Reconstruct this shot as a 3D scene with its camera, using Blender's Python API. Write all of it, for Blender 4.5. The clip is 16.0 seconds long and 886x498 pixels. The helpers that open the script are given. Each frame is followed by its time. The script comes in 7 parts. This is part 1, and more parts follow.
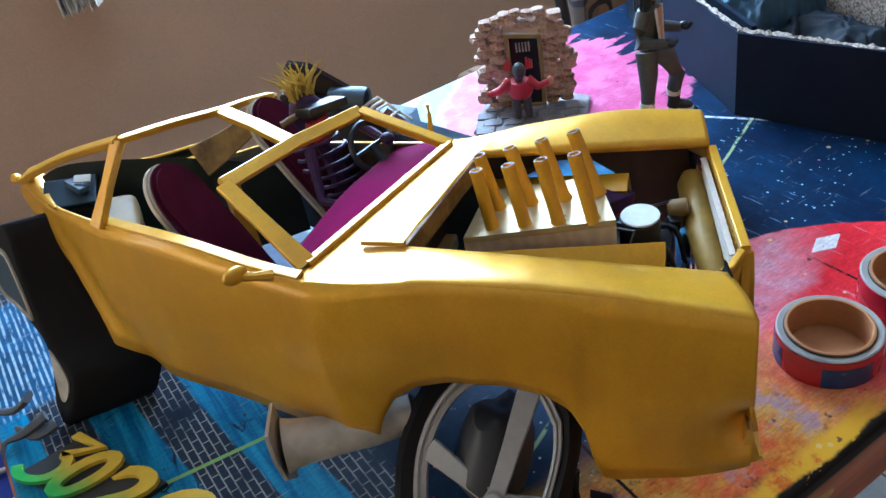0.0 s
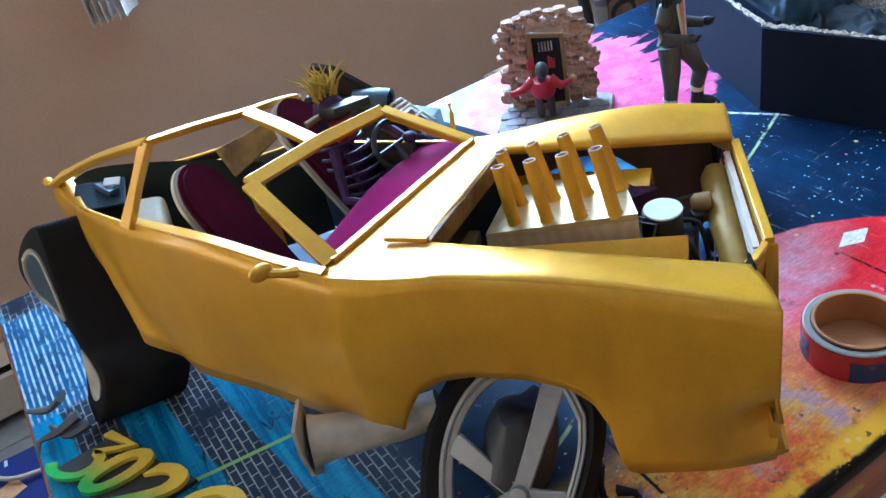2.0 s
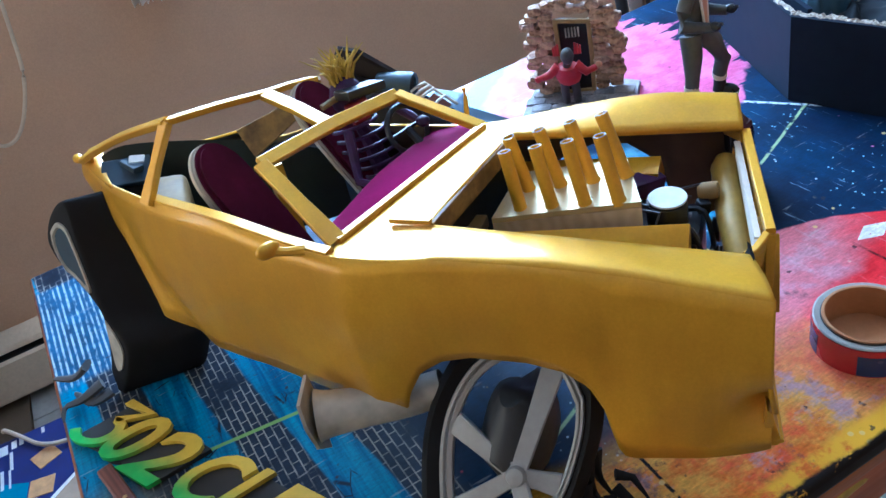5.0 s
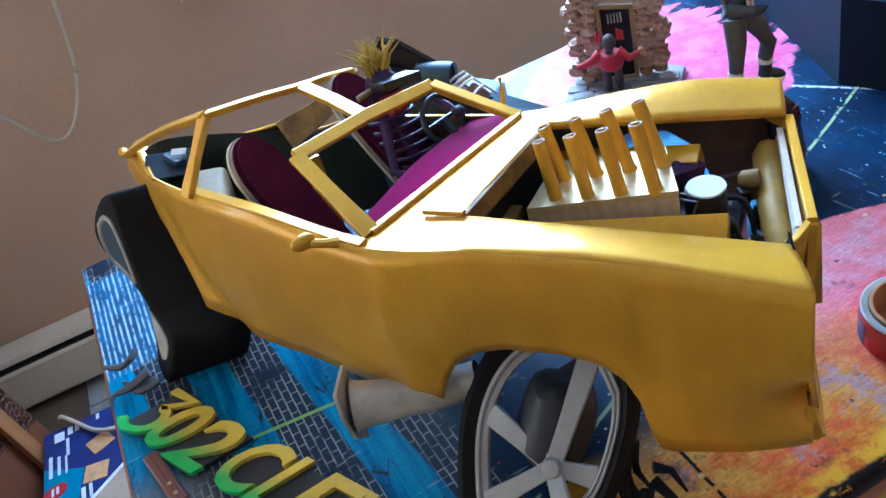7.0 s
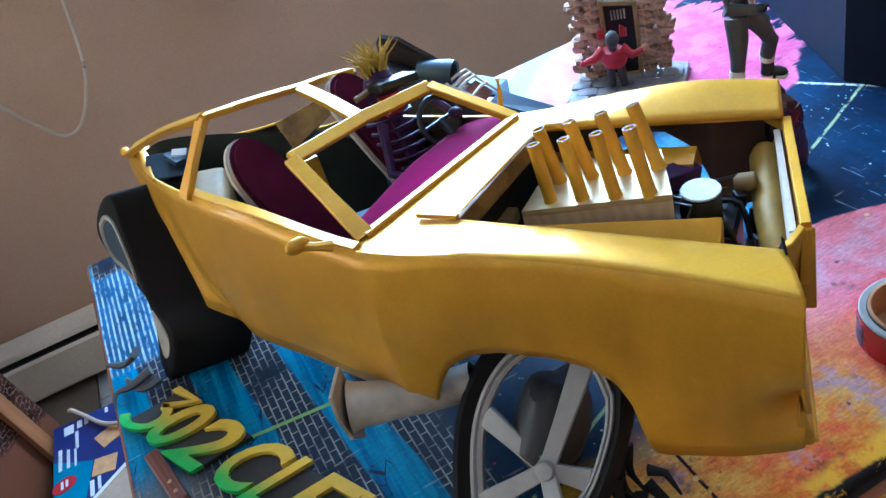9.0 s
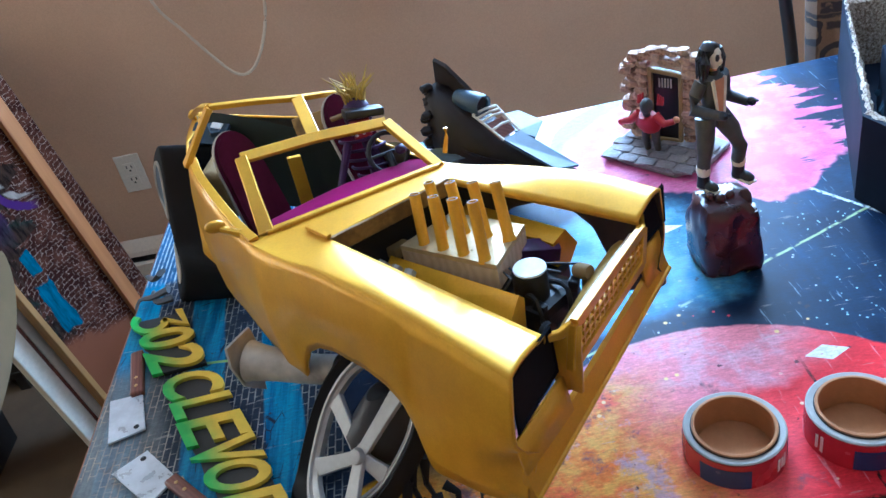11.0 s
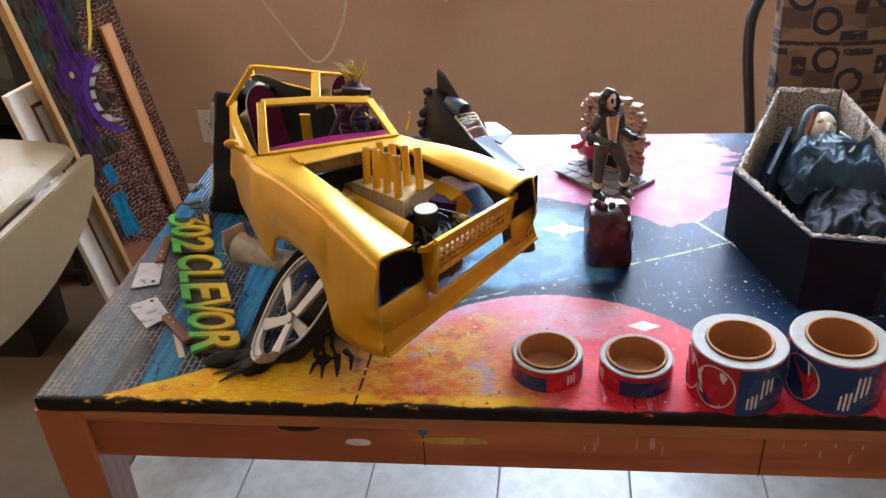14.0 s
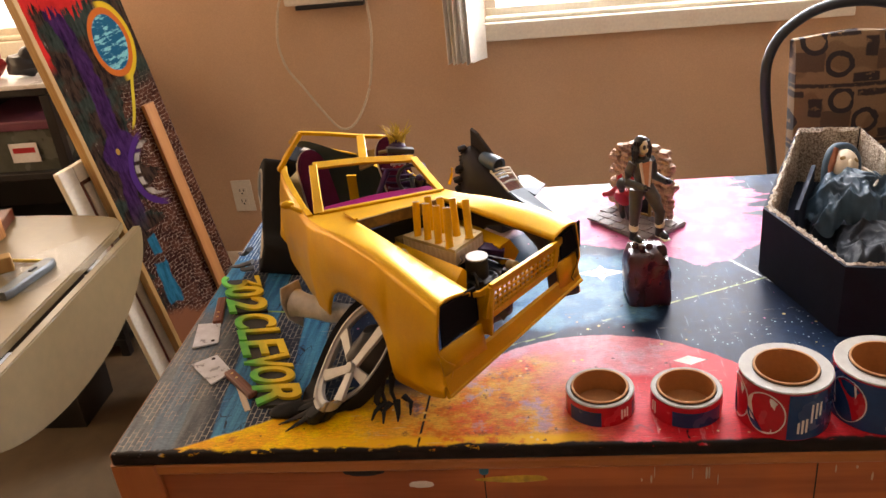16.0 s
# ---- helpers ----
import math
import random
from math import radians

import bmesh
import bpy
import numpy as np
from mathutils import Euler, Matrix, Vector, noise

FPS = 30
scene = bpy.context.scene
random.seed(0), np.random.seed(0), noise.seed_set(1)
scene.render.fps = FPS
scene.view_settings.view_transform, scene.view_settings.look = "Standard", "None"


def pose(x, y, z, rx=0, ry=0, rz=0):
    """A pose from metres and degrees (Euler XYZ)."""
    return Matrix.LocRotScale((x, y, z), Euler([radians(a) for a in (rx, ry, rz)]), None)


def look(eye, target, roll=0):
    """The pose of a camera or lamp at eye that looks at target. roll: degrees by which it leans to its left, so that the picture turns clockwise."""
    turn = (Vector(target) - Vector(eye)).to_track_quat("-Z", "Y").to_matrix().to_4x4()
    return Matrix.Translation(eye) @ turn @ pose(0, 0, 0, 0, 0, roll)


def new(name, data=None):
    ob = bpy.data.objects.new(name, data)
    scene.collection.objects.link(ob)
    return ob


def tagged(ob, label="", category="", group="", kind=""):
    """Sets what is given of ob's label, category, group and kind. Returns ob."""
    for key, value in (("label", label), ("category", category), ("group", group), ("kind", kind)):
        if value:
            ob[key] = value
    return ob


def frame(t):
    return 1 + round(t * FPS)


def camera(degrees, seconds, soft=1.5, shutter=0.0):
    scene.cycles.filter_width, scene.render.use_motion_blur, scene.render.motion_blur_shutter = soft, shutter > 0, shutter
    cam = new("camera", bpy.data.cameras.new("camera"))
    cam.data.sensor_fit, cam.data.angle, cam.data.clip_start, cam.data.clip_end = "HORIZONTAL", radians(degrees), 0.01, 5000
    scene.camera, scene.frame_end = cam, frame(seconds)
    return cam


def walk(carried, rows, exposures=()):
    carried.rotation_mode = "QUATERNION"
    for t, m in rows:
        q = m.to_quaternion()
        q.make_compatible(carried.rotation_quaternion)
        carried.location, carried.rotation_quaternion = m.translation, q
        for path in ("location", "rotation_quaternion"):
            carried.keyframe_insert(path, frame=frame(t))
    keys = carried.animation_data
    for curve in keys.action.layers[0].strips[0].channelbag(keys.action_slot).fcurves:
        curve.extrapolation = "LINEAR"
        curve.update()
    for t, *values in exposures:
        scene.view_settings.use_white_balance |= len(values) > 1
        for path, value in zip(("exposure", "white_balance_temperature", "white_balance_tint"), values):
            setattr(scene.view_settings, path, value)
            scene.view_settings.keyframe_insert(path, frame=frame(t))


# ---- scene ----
cam = camera(55.5, 16.0)
PATH = [
    (0, (0.146, -0.250, 1.343), (0.883, 1.200, 0.179), -11.9),
    (0.5, (0.145, -0.256, 1.341), (0.867, 1.219, 0.200), -13.1),
    (1, (0.143, -0.259, 1.342), (0.845, 1.235, 0.213), -13.5),
    (1.5, (0.142, -0.259, 1.341), (0.819, 1.233, 0.195), -13.9),
    (2, (0.144, -0.258, 1.340), (0.833, 1.231, 0.196), -13.7),
    (2.5, (0.146, -0.257, 1.339), (0.830, 1.240, 0.203), -13.6),
    (3, (0.142, -0.259, 1.339), (0.790, 1.239, 0.183), -14.0),
    (3.5, (0.139, -0.254, 1.342), (0.792, 1.243, 0.187), -13.6),
    (6, (0.178, -0.298, 1.339), (0.694, 1.260, 0.195), -16.0),
    (6.5, (0.178, -0.292, 1.340), (0.666, 1.283, 0.209), -16.9),
    (7, (0.176, -0.286, 1.338), (0.652, 1.280, 0.189), -17.1),
    (7.5, (0.177, -0.282, 1.338), (0.652, 1.281, 0.183), -17.0),
    (8, (0.178, -0.277, 1.336), (0.622, 1.298, 0.187), -17.7),
    (8.5, (0.179, -0.275, 1.335), (0.627, 1.302, 0.190), -17.8),
    (9, (0.193, -0.289, 1.343), (0.632, 1.281, 0.183), -17.8),
    (11.5, (0.531, -0.470, 1.405), (0.397, 1.197, 0.309), -11.1),
    (12, (0.569, -0.458, 1.411), (0.407, 1.204, 0.311), -9.5),
    (12.5, (0.627, -0.546, 1.404), (0.348, 1.108, 0.315), -7.4),
    (13, (0.664, -0.653, 1.432), (0.372, 1.007, 0.355), -5.8),
    (13.5, (0.666, -0.711, 1.452), (0.426, 0.962, 0.382), -4.4),
    (14, (0.662, -0.804, 1.469), (0.454, 0.901, 0.445), -3.3),
    (14.5, (0.644, -0.860, 1.479), (0.409, 0.887, 0.535), -4.1),
    (15, (0.641, -0.872, 1.483), (0.382, 0.884, 0.561), -5.4),
    (15.5, (0.627, -0.867, 1.483), (0.350, 0.896, 0.581), -6.7),
    (16, (0.621, -0.870, 1.484), (0.378, 0.903, 0.591), -6.4),
]
EXPOSURES = [(0.0, -0.16, 4600, 3), (0.6, -0.08, 4560, 3), (3.7, 0.0, 4320, 3), (7.0, 0.05, 4250, 3), (9.2, 0.05, 4280, 2), (11.3, 0.17, 4350, 3), (12.3, 0.17, 4570, 4), (13.0, 0.10, 5120, 8), (14.0, 0.04, 5750, 13), (15.0, 0.04, 6700, 18), (16.0, 0.05, 7300, 20)]
walk(cam, [(t, look(eye, target, roll)) for t, eye, target, roll in PATH], EXPOSURES)

# ---- world and light ----
world = bpy.data.worlds.new("world")
scene.world = world
world.use_nodes = True
_wn = world.node_tree
_sky = _wn.nodes.new("ShaderNodeTexSky")
_sky.sky_type = "NISHITA"
_sky.sun_disc = False
_sky.sun_elevation = radians(38)
_sky.sun_rotation = radians(20)
_wn.links.new(_sky.outputs[0], _wn.nodes["Background"].inputs[0])
_wn.nodes["Background"].inputs[1].default_value = 0.10


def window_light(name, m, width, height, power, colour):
    """Daylight that enters through a window opening, or fill set in the added one."""
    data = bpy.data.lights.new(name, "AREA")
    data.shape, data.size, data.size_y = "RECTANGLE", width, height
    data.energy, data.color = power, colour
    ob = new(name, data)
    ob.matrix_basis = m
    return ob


TOP = 0.75            # height of the table top
WALL_Y = 1.74         # inner face of the window wall
WALL_X = -2.10        # inner face of the side wall with the added, unseen window
window_light("window_daylight", look((0.97, WALL_Y + 0.02, 1.67), (0.97, -1.0, 0.85)), 1.00, 1.50, 92, (0.82, 0.91, 1.0))
# warm fill added from the unseen side, to lift the car's near flank
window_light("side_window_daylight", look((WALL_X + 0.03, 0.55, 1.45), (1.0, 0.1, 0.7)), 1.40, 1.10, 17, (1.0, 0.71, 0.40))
window_light("corner_window_daylight", look((-1.565, WALL_Y + 0.02, 1.62), (0.2, 0.2, 0.85)), 0.84, 1.24, 21, (1.0, 0.82, 0.58))

# ---- node helpers ----
class Sock:
    """A socket or number that can be added, multiplied and compared."""

    def __init__(self, nt, s):
        self.nt, self.s = nt, s

    def op(self, kind, other=None, third=None, clamp=False):
        n = self.nt.nodes.new("ShaderNodeMath")
        n.operation, n.use_clamp = kind, clamp
        for i, v in enumerate((self, other, third)):
            if v is not None:
                plug(self.nt, v, n.inputs[i])
        return Sock(self.nt, n.outputs[0])

    def __add__(self, o): return self.op("ADD", o)
    def __sub__(self, o): return self.op("SUBTRACT", o)
    def __mul__(self, o): return self.op("MULTIPLY", o)
    def __truediv__(self, o): return self.op("DIVIDE", o)
    def step(self, lo, hi):
        n = self.nt.nodes.new("ShaderNodeMapRange")
        n.interpolation_type = "SMOOTHSTEP"
        plug(self.nt, self, n.inputs["Value"])
        n.inputs["From Min"].default_value, n.inputs["From Max"].default_value = lo, hi
        return Sock(self.nt, n.outputs[0])
    def max(self, o): return self.op("MAXIMUM", o)
    def min(self, o): return self.op("MINIMUM", o)
    def inv(self): return self.op("MULTIPLY_ADD", -1.0, 1.0)


def plug(nt, v, inp):
    if isinstance(v, Sock):
        nt.links.new(v.s, inp)
    elif isinstance(v, tuple):
        inp.default_value = (*v, 1.0) if len(v) == 3 and len(inp.default_value) == 4 else v
    else:
        inp.default_value = v


class Mat:
    def __init__(self, name, rough=0.5, metal=0.0, spec=0.5, coat=0.0):
        self.m = bpy.data.materials.new(name)
        self.m.use_nodes = True
        self.nt = self.m.node_tree
        self.b = self.nt.nodes["Principled BSDF"]
        self.b.inputs["Roughness"].default_value = rough
        self.b.inputs["Metallic"].default_value = metal
        self.b.inputs["Specular IOR Level"].default_value = spec
        self.b.inputs["Coat Weight"].default_value = coat
        self.b.inputs["Coat Roughness"].default_value = 0.12
        self.tc = self.nt.nodes.new("ShaderNodeTexCoord")

    def vec(self, which="Object", scale=(1, 1, 1), rot=0.0, loc=(0, 0, 0)):
        n = self.nt.nodes.new("ShaderNodeMapping")
        self.nt.links.new(self.tc.outputs[which], n.inputs[0])
        n.inputs["Scale"].default_value, n.inputs["Rotation"].default_value, n.inputs["Location"].default_value = scale, (0, 0, rot), loc
        return Sock(self.nt, n.outputs[0])

    def xyz(self, v=None):
        n = self.nt.nodes.new("ShaderNodeSeparateXYZ")
        plug(self.nt, v or self.vec(), n.inputs[0])
        return [Sock(self.nt, o) for o in n.outputs]

    def noise(self, v, scale, detail=4.0, rough=0.55, distort=0.0):
        n = self.nt.nodes.new("ShaderNodeTexNoise")
        plug(self.nt, v, n.inputs["Vector"])
        n.inputs["Scale"].default_value, n.inputs["Detail"].default_value = scale, detail
        n.inputs["Roughness"].default_value, n.inputs["Distortion"].default_value = rough, distort
        return Sock(self.nt, n.outputs["Fac"])

    def cells(self, v, scale, feature="F1", rnd=1.0, out="Distance"):
        n = self.nt.nodes.new("ShaderNodeTexVoronoi")
        n.feature = feature
        plug(self.nt, v, n.inputs["Vector"])
        n.inputs["Scale"].default_value, n.inputs["Randomness"].default_value = scale, rnd
        return Sock(self.nt, n.outputs[out])

    def bricks(self, v, width, height, mortar):
        """1 in the joints of a running bond, 0 in its bricks."""
        n = self.nt.nodes.new("ShaderNodeTexBrick")
        plug(self.nt, v, n.inputs["Vector"])
        n.inputs["Scale"].default_value = 1.0
        n.inputs["Brick Width"].default_value, n.inputs["Row Height"].default_value = width, height
        n.inputs["Mortar Size"].default_value, n.inputs["Mortar Smooth"].default_value = mortar, 0.3
        return Sock(self.nt, n.outputs["Fac"])

    def wave(self, v, scale, distort=0.0, detail=2.0, axis="X"):
        n = self.nt.nodes.new("ShaderNodeTexWave")
        n.bands_direction = axis
        plug(self.nt, v, n.inputs["Vector"])
        n.inputs["Scale"].default_value, n.inputs["Distortion"].default_value, n.inputs["Detail"].default_value = scale, distort, detail
        return Sock(self.nt, n.outputs["Fac"])

    def random(self):
        n = self.nt.nodes.new("ShaderNodeObjectInfo")
        return Sock(self.nt, n.outputs["Random"])

    def mix(self, fac, a, b, kind="MIX"):
        n = self.nt.nodes.new("ShaderNodeMix")
        n.data_type, n.blend_type = "RGBA", kind
        for v, i in ((fac, 0), (a, 6), (b, 7)):
            plug(self.nt, v, n.inputs[i])
        return Sock(self.nt, n.outputs[2])

    def shade(self, col, fac, lo=0.7, hi=1.25):
        """A colour made darker and lighter by fac, from 0 to 1."""
        n = self.nt.nodes.new("ShaderNodeMapRange")
        plug(self.nt, fac, n.inputs["Value"])
        n.inputs["From Min"].default_value, n.inputs["From Max"].default_value = 0.25, 0.75
        n.inputs["To Min"].default_value, n.inputs["To Max"].default_value = lo, hi
        h = self.nt.nodes.new("ShaderNodeHueSaturation")
        plug(self.nt, Sock(self.nt, n.outputs[0]), h.inputs["Value"])
        plug(self.nt, col, h.inputs["Color"])
        return Sock(self.nt, h.outputs[0])

    def colour(self, c):
        plug(self.nt, c, self.b.inputs["Base Color"])
        return self

    def rough(self, r):
        plug(self.nt, r, self.b.inputs["Roughness"])
        return self

    def bump(self, h, strength=0.3, distance=0.001):
        n = self.nt.nodes.new("ShaderNodeBump")
        n.inputs["Strength"].default_value, n.inputs["Distance"].default_value = strength, distance
        plug(self.nt, h, n.inputs["Height"])
        self.nt.links.new(n.outputs[0], self.b.inputs["Normal"])
        return self


def plain(name, col, rough=0.5, metal=0.0, grain=120.0, patch=9.0, lo=0.82, hi=1.15, bump=0.12, coat=0.0, spec=0.5, depth=0.0006):
    """A surface of one colour with fine grain, soft patches, uneven gloss and a slight relief."""
    k = Mat(name, rough, metal, spec, coat)
    v = k.vec()
    g, p = k.noise(v, grain, 3), k.noise(v, patch, 3)
    c = k.shade(k.shade(col, p, lo, hi), g, 0.92, 1.07)
    k.colour(c).rough(p * 0.25 + (rough - 0.12)).bump(g, bump, depth)
    return k.m


def wood(name, light, dark, axis="X", ring=26.0, rough=0.45, coat=0.0, lo=0.8, hi=1.15):
    k = Mat(name, rough, 0.0, 0.5, coat)
    s = {"X": (0.06, 1, 1), "Y": (1, 0.06, 1), "Z": (1, 1, 0.06)}[axis]
    v = k.vec(scale=s)
    w = k.wave(v, ring, 7.0, 3.0, "Y" if axis != "Y" else "X")
    g = k.noise(v, 240, 4)
    big = k.noise(k.vec(), 4.0, 3)
    c = k.mix(w * 0.6 + g * 0.4, light, dark)
    k.colour(k.shade(c, big, lo, hi)).rough(g * 0.2 + (rough - 0.08)).bump(g * 0.6 + w * 0.4, 0.2, 0.0006)
    return k.m


# ---- mesh helpers ----
def finish(bm, smooth=False, angle=40):
    bmesh.ops.recalc_face_normals(bm, faces=bm.faces)
    if smooth:
        for f in bm.faces:
            f.smooth = True
        for e in bm.edges:
            if len(e.link_faces) == 2 and e.calc_face_angle(0) > radians(angle):
                e.smooth = False
    return bm


def mesh(name, bm, material, smooth=False, angle=40):
    finish(bm, smooth, angle)
    me = bpy.data.meshes.new(name)
    bm.to_mesh(me)
    bm.free()
    for m in material if isinstance(material, (list, tuple)) else [material]:
        me.materials.append(m)
    return me


def part(name, bm, material, parent, label="", smooth=False, angle=40):
    """One mesh object under a thing or under a part."""
    ob = new(name, mesh(name, bm, material, smooth, angle))
    ob.parent = parent
    if label:
        ob["label"] = label
    return ob


def thing(name, label, category, m=None, group="", kind="", bm=None, material=None, smooth=False, angle=40):
    """A top-level thing: one mesh, or an Empty at its base that carries its parts."""
    ob = new(name, mesh(name, bm, material, smooth, angle) if bm else None)
    if not bm:
        ob.empty_display_size = 0.03
    ob.matrix_basis = m or Matrix()
    return tagged(ob, label, category, group, kind)


def box(size, at=(0, 0, 0), bevel=0.0, bm=None, rot=None, seg=2):
    """A box; at is its centre."""
    own = bmesh.new()
    bmesh.ops.create_cube(own, size=1.0, matrix=Matrix.Diagonal((*size, 1)))
    if bevel:
        bmesh.ops.bevel(own, geom=own.edges[:], offset=bevel, segments=seg, affect="EDGES", profile=0.6)
    own.transform(Matrix.Translation(at) @ (rot or Matrix()))
    return merged(own, bm)


def merged(own, bm):
    if bm is None:
        return own
    me = bpy.data.meshes.new("tmp")
    own.to_mesh(me)
    own.free()
    bm.from_mesh(me)
    bpy.data.meshes.remove(me)
    return bm


def smooth_line(pts, n):
    """n + 1 points on a Catmull-Rom curve through pts."""
    P = [Vector(p) for p in pts]
    out = []
    for k in range(n + 1):
        u = k / n * (len(P) - 1)
        i = min(int(u), len(P) - 2)
        t = u - i
        a, b, c, d = P[max(i - 1, 0)], P[i], P[i + 1], P[min(i + 2, len(P) - 1)]
        out.append(0.5 * ((2 * b) + (c - a) * t + (2 * a - 5 * b + 4 * c - d) * t * t + (3 * b - a - 3 * c + d) * t ** 3))
    return out


def loft(rings, bm=None, close=True, caps=True):
    """Skin over rings with the same number of points. close: each ring is a loop."""
    own = bm or bmesh.new()
    rows = [[own.verts.new(p) for p in r] for r in rings]
    n = len(rows[0])
    for a, b in zip(rows, rows[1:]):
        for i in range(n if close else n - 1):
            j = (i + 1) % n
            try:
                own.faces.new((a[i], a[j], b[j], b[i]))
            except ValueError:
                pass
    if caps and close:
        for r in (rows[0], rows[-1]):
            try:
                own.faces.new(r)
            except ValueError:
                pass
    return own


def tube(pts, radius, seg=8, bm=None, caps=True, flat=1.0, up=(0, 0, 1)):
    """A round or flattened bar along pts; radius: a number or one for each point."""
    P = [Vector(p) for p in pts]
    rings = []
    for i, p in enumerate(P):
        d = (P[min(i + 1, len(P) - 1)] - P[max(i - 1, 0)]).normalized()
        ref = Vector(up) if abs(d.dot(Vector(up))) < 0.95 else Vector((1, 0, 0))
        a = d.cross(ref).normalized()
        b = a.cross(d)
        r = radius[i] if isinstance(radius, (list, tuple)) else radius
        rings.append([p + (a * math.cos(q) + b * math.sin(q) * flat) * r for q in (2 * math.pi * k / seg for k in range(seg))])
    own = loft(rings, None, True, caps)
    return merged(own, bm)


def beam(pts, width, height, bm=None, up=(0, 0, 1), round_=0.3):
    """A flat bar with rounded corners along pts."""
    P = [Vector(p) for p in pts]
    rings = []
    for i, p in enumerate(P):
        d = (P[min(i + 1, len(P) - 1)] - P[max(i - 1, 0)]).normalized()
        a = d.cross(Vector(up)).normalized()
        b = a.cross(d)
        w, h = (width[i] if isinstance(width, (list, tuple)) else width) / 2, height / 2
        c = min(w, h) * round_
        rings.append([p + a * u + b * v for u, v in ((w - c, h), (w, h - c), (w, c - h), (w - c, -h), (c - w, -h), (-w, c - h), (-w, h - c), (c - w, h))])
    return merged(loft(rings), bm)


def lathe(profile, seg=32, bm=None, m=None, close=False):
    """Turns (radius, z) pairs round the z axis."""
    own = bmesh.new()
    rows = [[own.verts.new((r * math.cos(2 * math.pi * k / seg), r * math.sin(2 * math.pi * k / seg), z)) for k in range(seg)] for r, z in profile]
    if close:
        rows.append(rows[0])
    for a, b in zip(rows, rows[1:]):
        for i in range(seg):
            j = (i + 1) % seg
            own.faces.new((a[i], a[j], b[j], b[i]))
    bmesh.ops.remove_doubles(own, verts=own.verts[:], dist=1e-6)
    if m:
        own.transform(m)
    return merged(own, bm)


def prism(outline, z0, z1, bm=None, m=None, bevel=0.0):
    """A flat outline made thick from z0 to z1."""
    own = bmesh.new()
    vs = [own.verts.new((x, y, z0)) for x, y in outline]
    f = own.faces.new(vs)
    r = bmesh.ops.extrude_face_region(own, geom=[f])
    bmesh.ops.translate(own, verts=[v for v in r["geom"] if isinstance(v, bmesh.types.BMVert)], vec=(0, 0, z1 - z0))
    if bevel:
        bmesh.ops.recalc_face_normals(own, faces=own.faces)
        bmesh.ops.bevel(own, geom=[e for e in own.edges if abs(e.verts[0].co.z - e.verts[1].co.z) < 1e-6], offset=bevel, segments=2, affect="EDGES")
    if m:
        own.transform(m)
    return merged(own, bm)


def blob(at, radii, bm=None, rot=None, seg=12, rough=0.0, freq=30.0):
    """An uneven ellipsoid."""
    own = bmesh.new()
    bmesh.ops.create_uvsphere(own, u_segments=seg, v_segments=max(6, seg * 2 // 3), radius=1.0)
    for v in own.verts:
        if rough:
            v.co *= 1 + rough * noise.noise(v.co * freq * 0.05 + Vector(at) * 40)
        v.co = Vector((v.co.x * radii[0], v.co.y * radii[1], v.co.z * radii[2]))
    own.transform(Matrix.Translation(at) @ (rot or Matrix()))
    return merged(own, bm)


def thick(ob, amount, offset=-1.0):
    mod = ob.modifiers.new("thickness", "SOLIDIFY")
    mod.thickness, mod.offset = amount, offset
    return ob


def T3(p):
    """A place given as x, y and height over the table top."""
    return Vector((p[0], p[1], p[2] + TOP))

# ---- materials ----
M_WALL = plain("tan_wall_paint", (0.55, 0.358, 0.218), 0.75, grain=260, patch=3, lo=0.93, hi=1.06, bump=0.25)
M_CEIL = plain("white_ceiling_paint", (0.78, 0.76, 0.72), 0.9, grain=90, lo=0.95, hi=1.03, bump=0.4, depth=0.002)
M_TRIM = plain("cream_trim_paint", (0.74, 0.68, 0.55), 0.4, lo=0.93, hi=1.04)
M_HEATER = plain("cream_heater_enamel", (0.62, 0.52, 0.38), 0.4, lo=0.9, hi=1.05)
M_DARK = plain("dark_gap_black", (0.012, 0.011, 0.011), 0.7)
M_PLASTIC = plain("ivory_plastic", (0.72, 0.66, 0.54), 0.35, lo=0.95, hi=1.03)
M_CABLE = plain("cream_cable_plastic", (0.58, 0.48, 0.34), 0.45)
M_BLIND = plain("cream_vinyl_slat", (0.70, 0.64, 0.54), 0.5)
M_DULLGOLD = plain("dull_gold_card", (0.36, 0.215, 0.022), 0.5, 0.15, grain=120, patch=30, lo=0.7, hi=1.15)
M_PLATE = plain("pale_gold_plate", (0.58, 0.45, 0.22), 0.32, 0.35, grain=90, patch=40, lo=0.8, hi=1.1)
M_CARDIN = plain("brown_core_cardboard", (0.42, 0.185, 0.060), 0.8, grain=160, bump=0.3)
M_RUBBER = plain("matt_black_rubber", (0.011, 0.010, 0.010), 0.7, grain=90, bump=0.3, spec=0.2)
M_RUBBER2 = plain("grey_black_rubber", (0.045, 0.043, 0.042), 0.55, grain=60, bump=0.3)
M_SILVER = plain("brushed_grey_paint", (0.40, 0.39, 0.37), 0.42, 0.25, grain=150, lo=0.85, hi=1.12)
M_PEWTER = plain("pale_hand_painted_metal", (0.50, 0.46, 0.38), 0.5, 0.15, grain=60, patch=32, lo=0.5, hi=1.25)
M_BLACK = plain("satin_black_paint", (0.010, 0.010, 0.013), 0.38, lo=0.7, hi=1.3)
M_HEAD = plain("black_lamp_recess", (0.006, 0.006, 0.009), 0.7, spec=0.10)
M_PLUM = plain("plum_velvet", (0.075, 0.006, 0.024), 0.9, grain=220, patch=30, lo=0.7, hi=1.35, bump=0.3, spec=0.15)
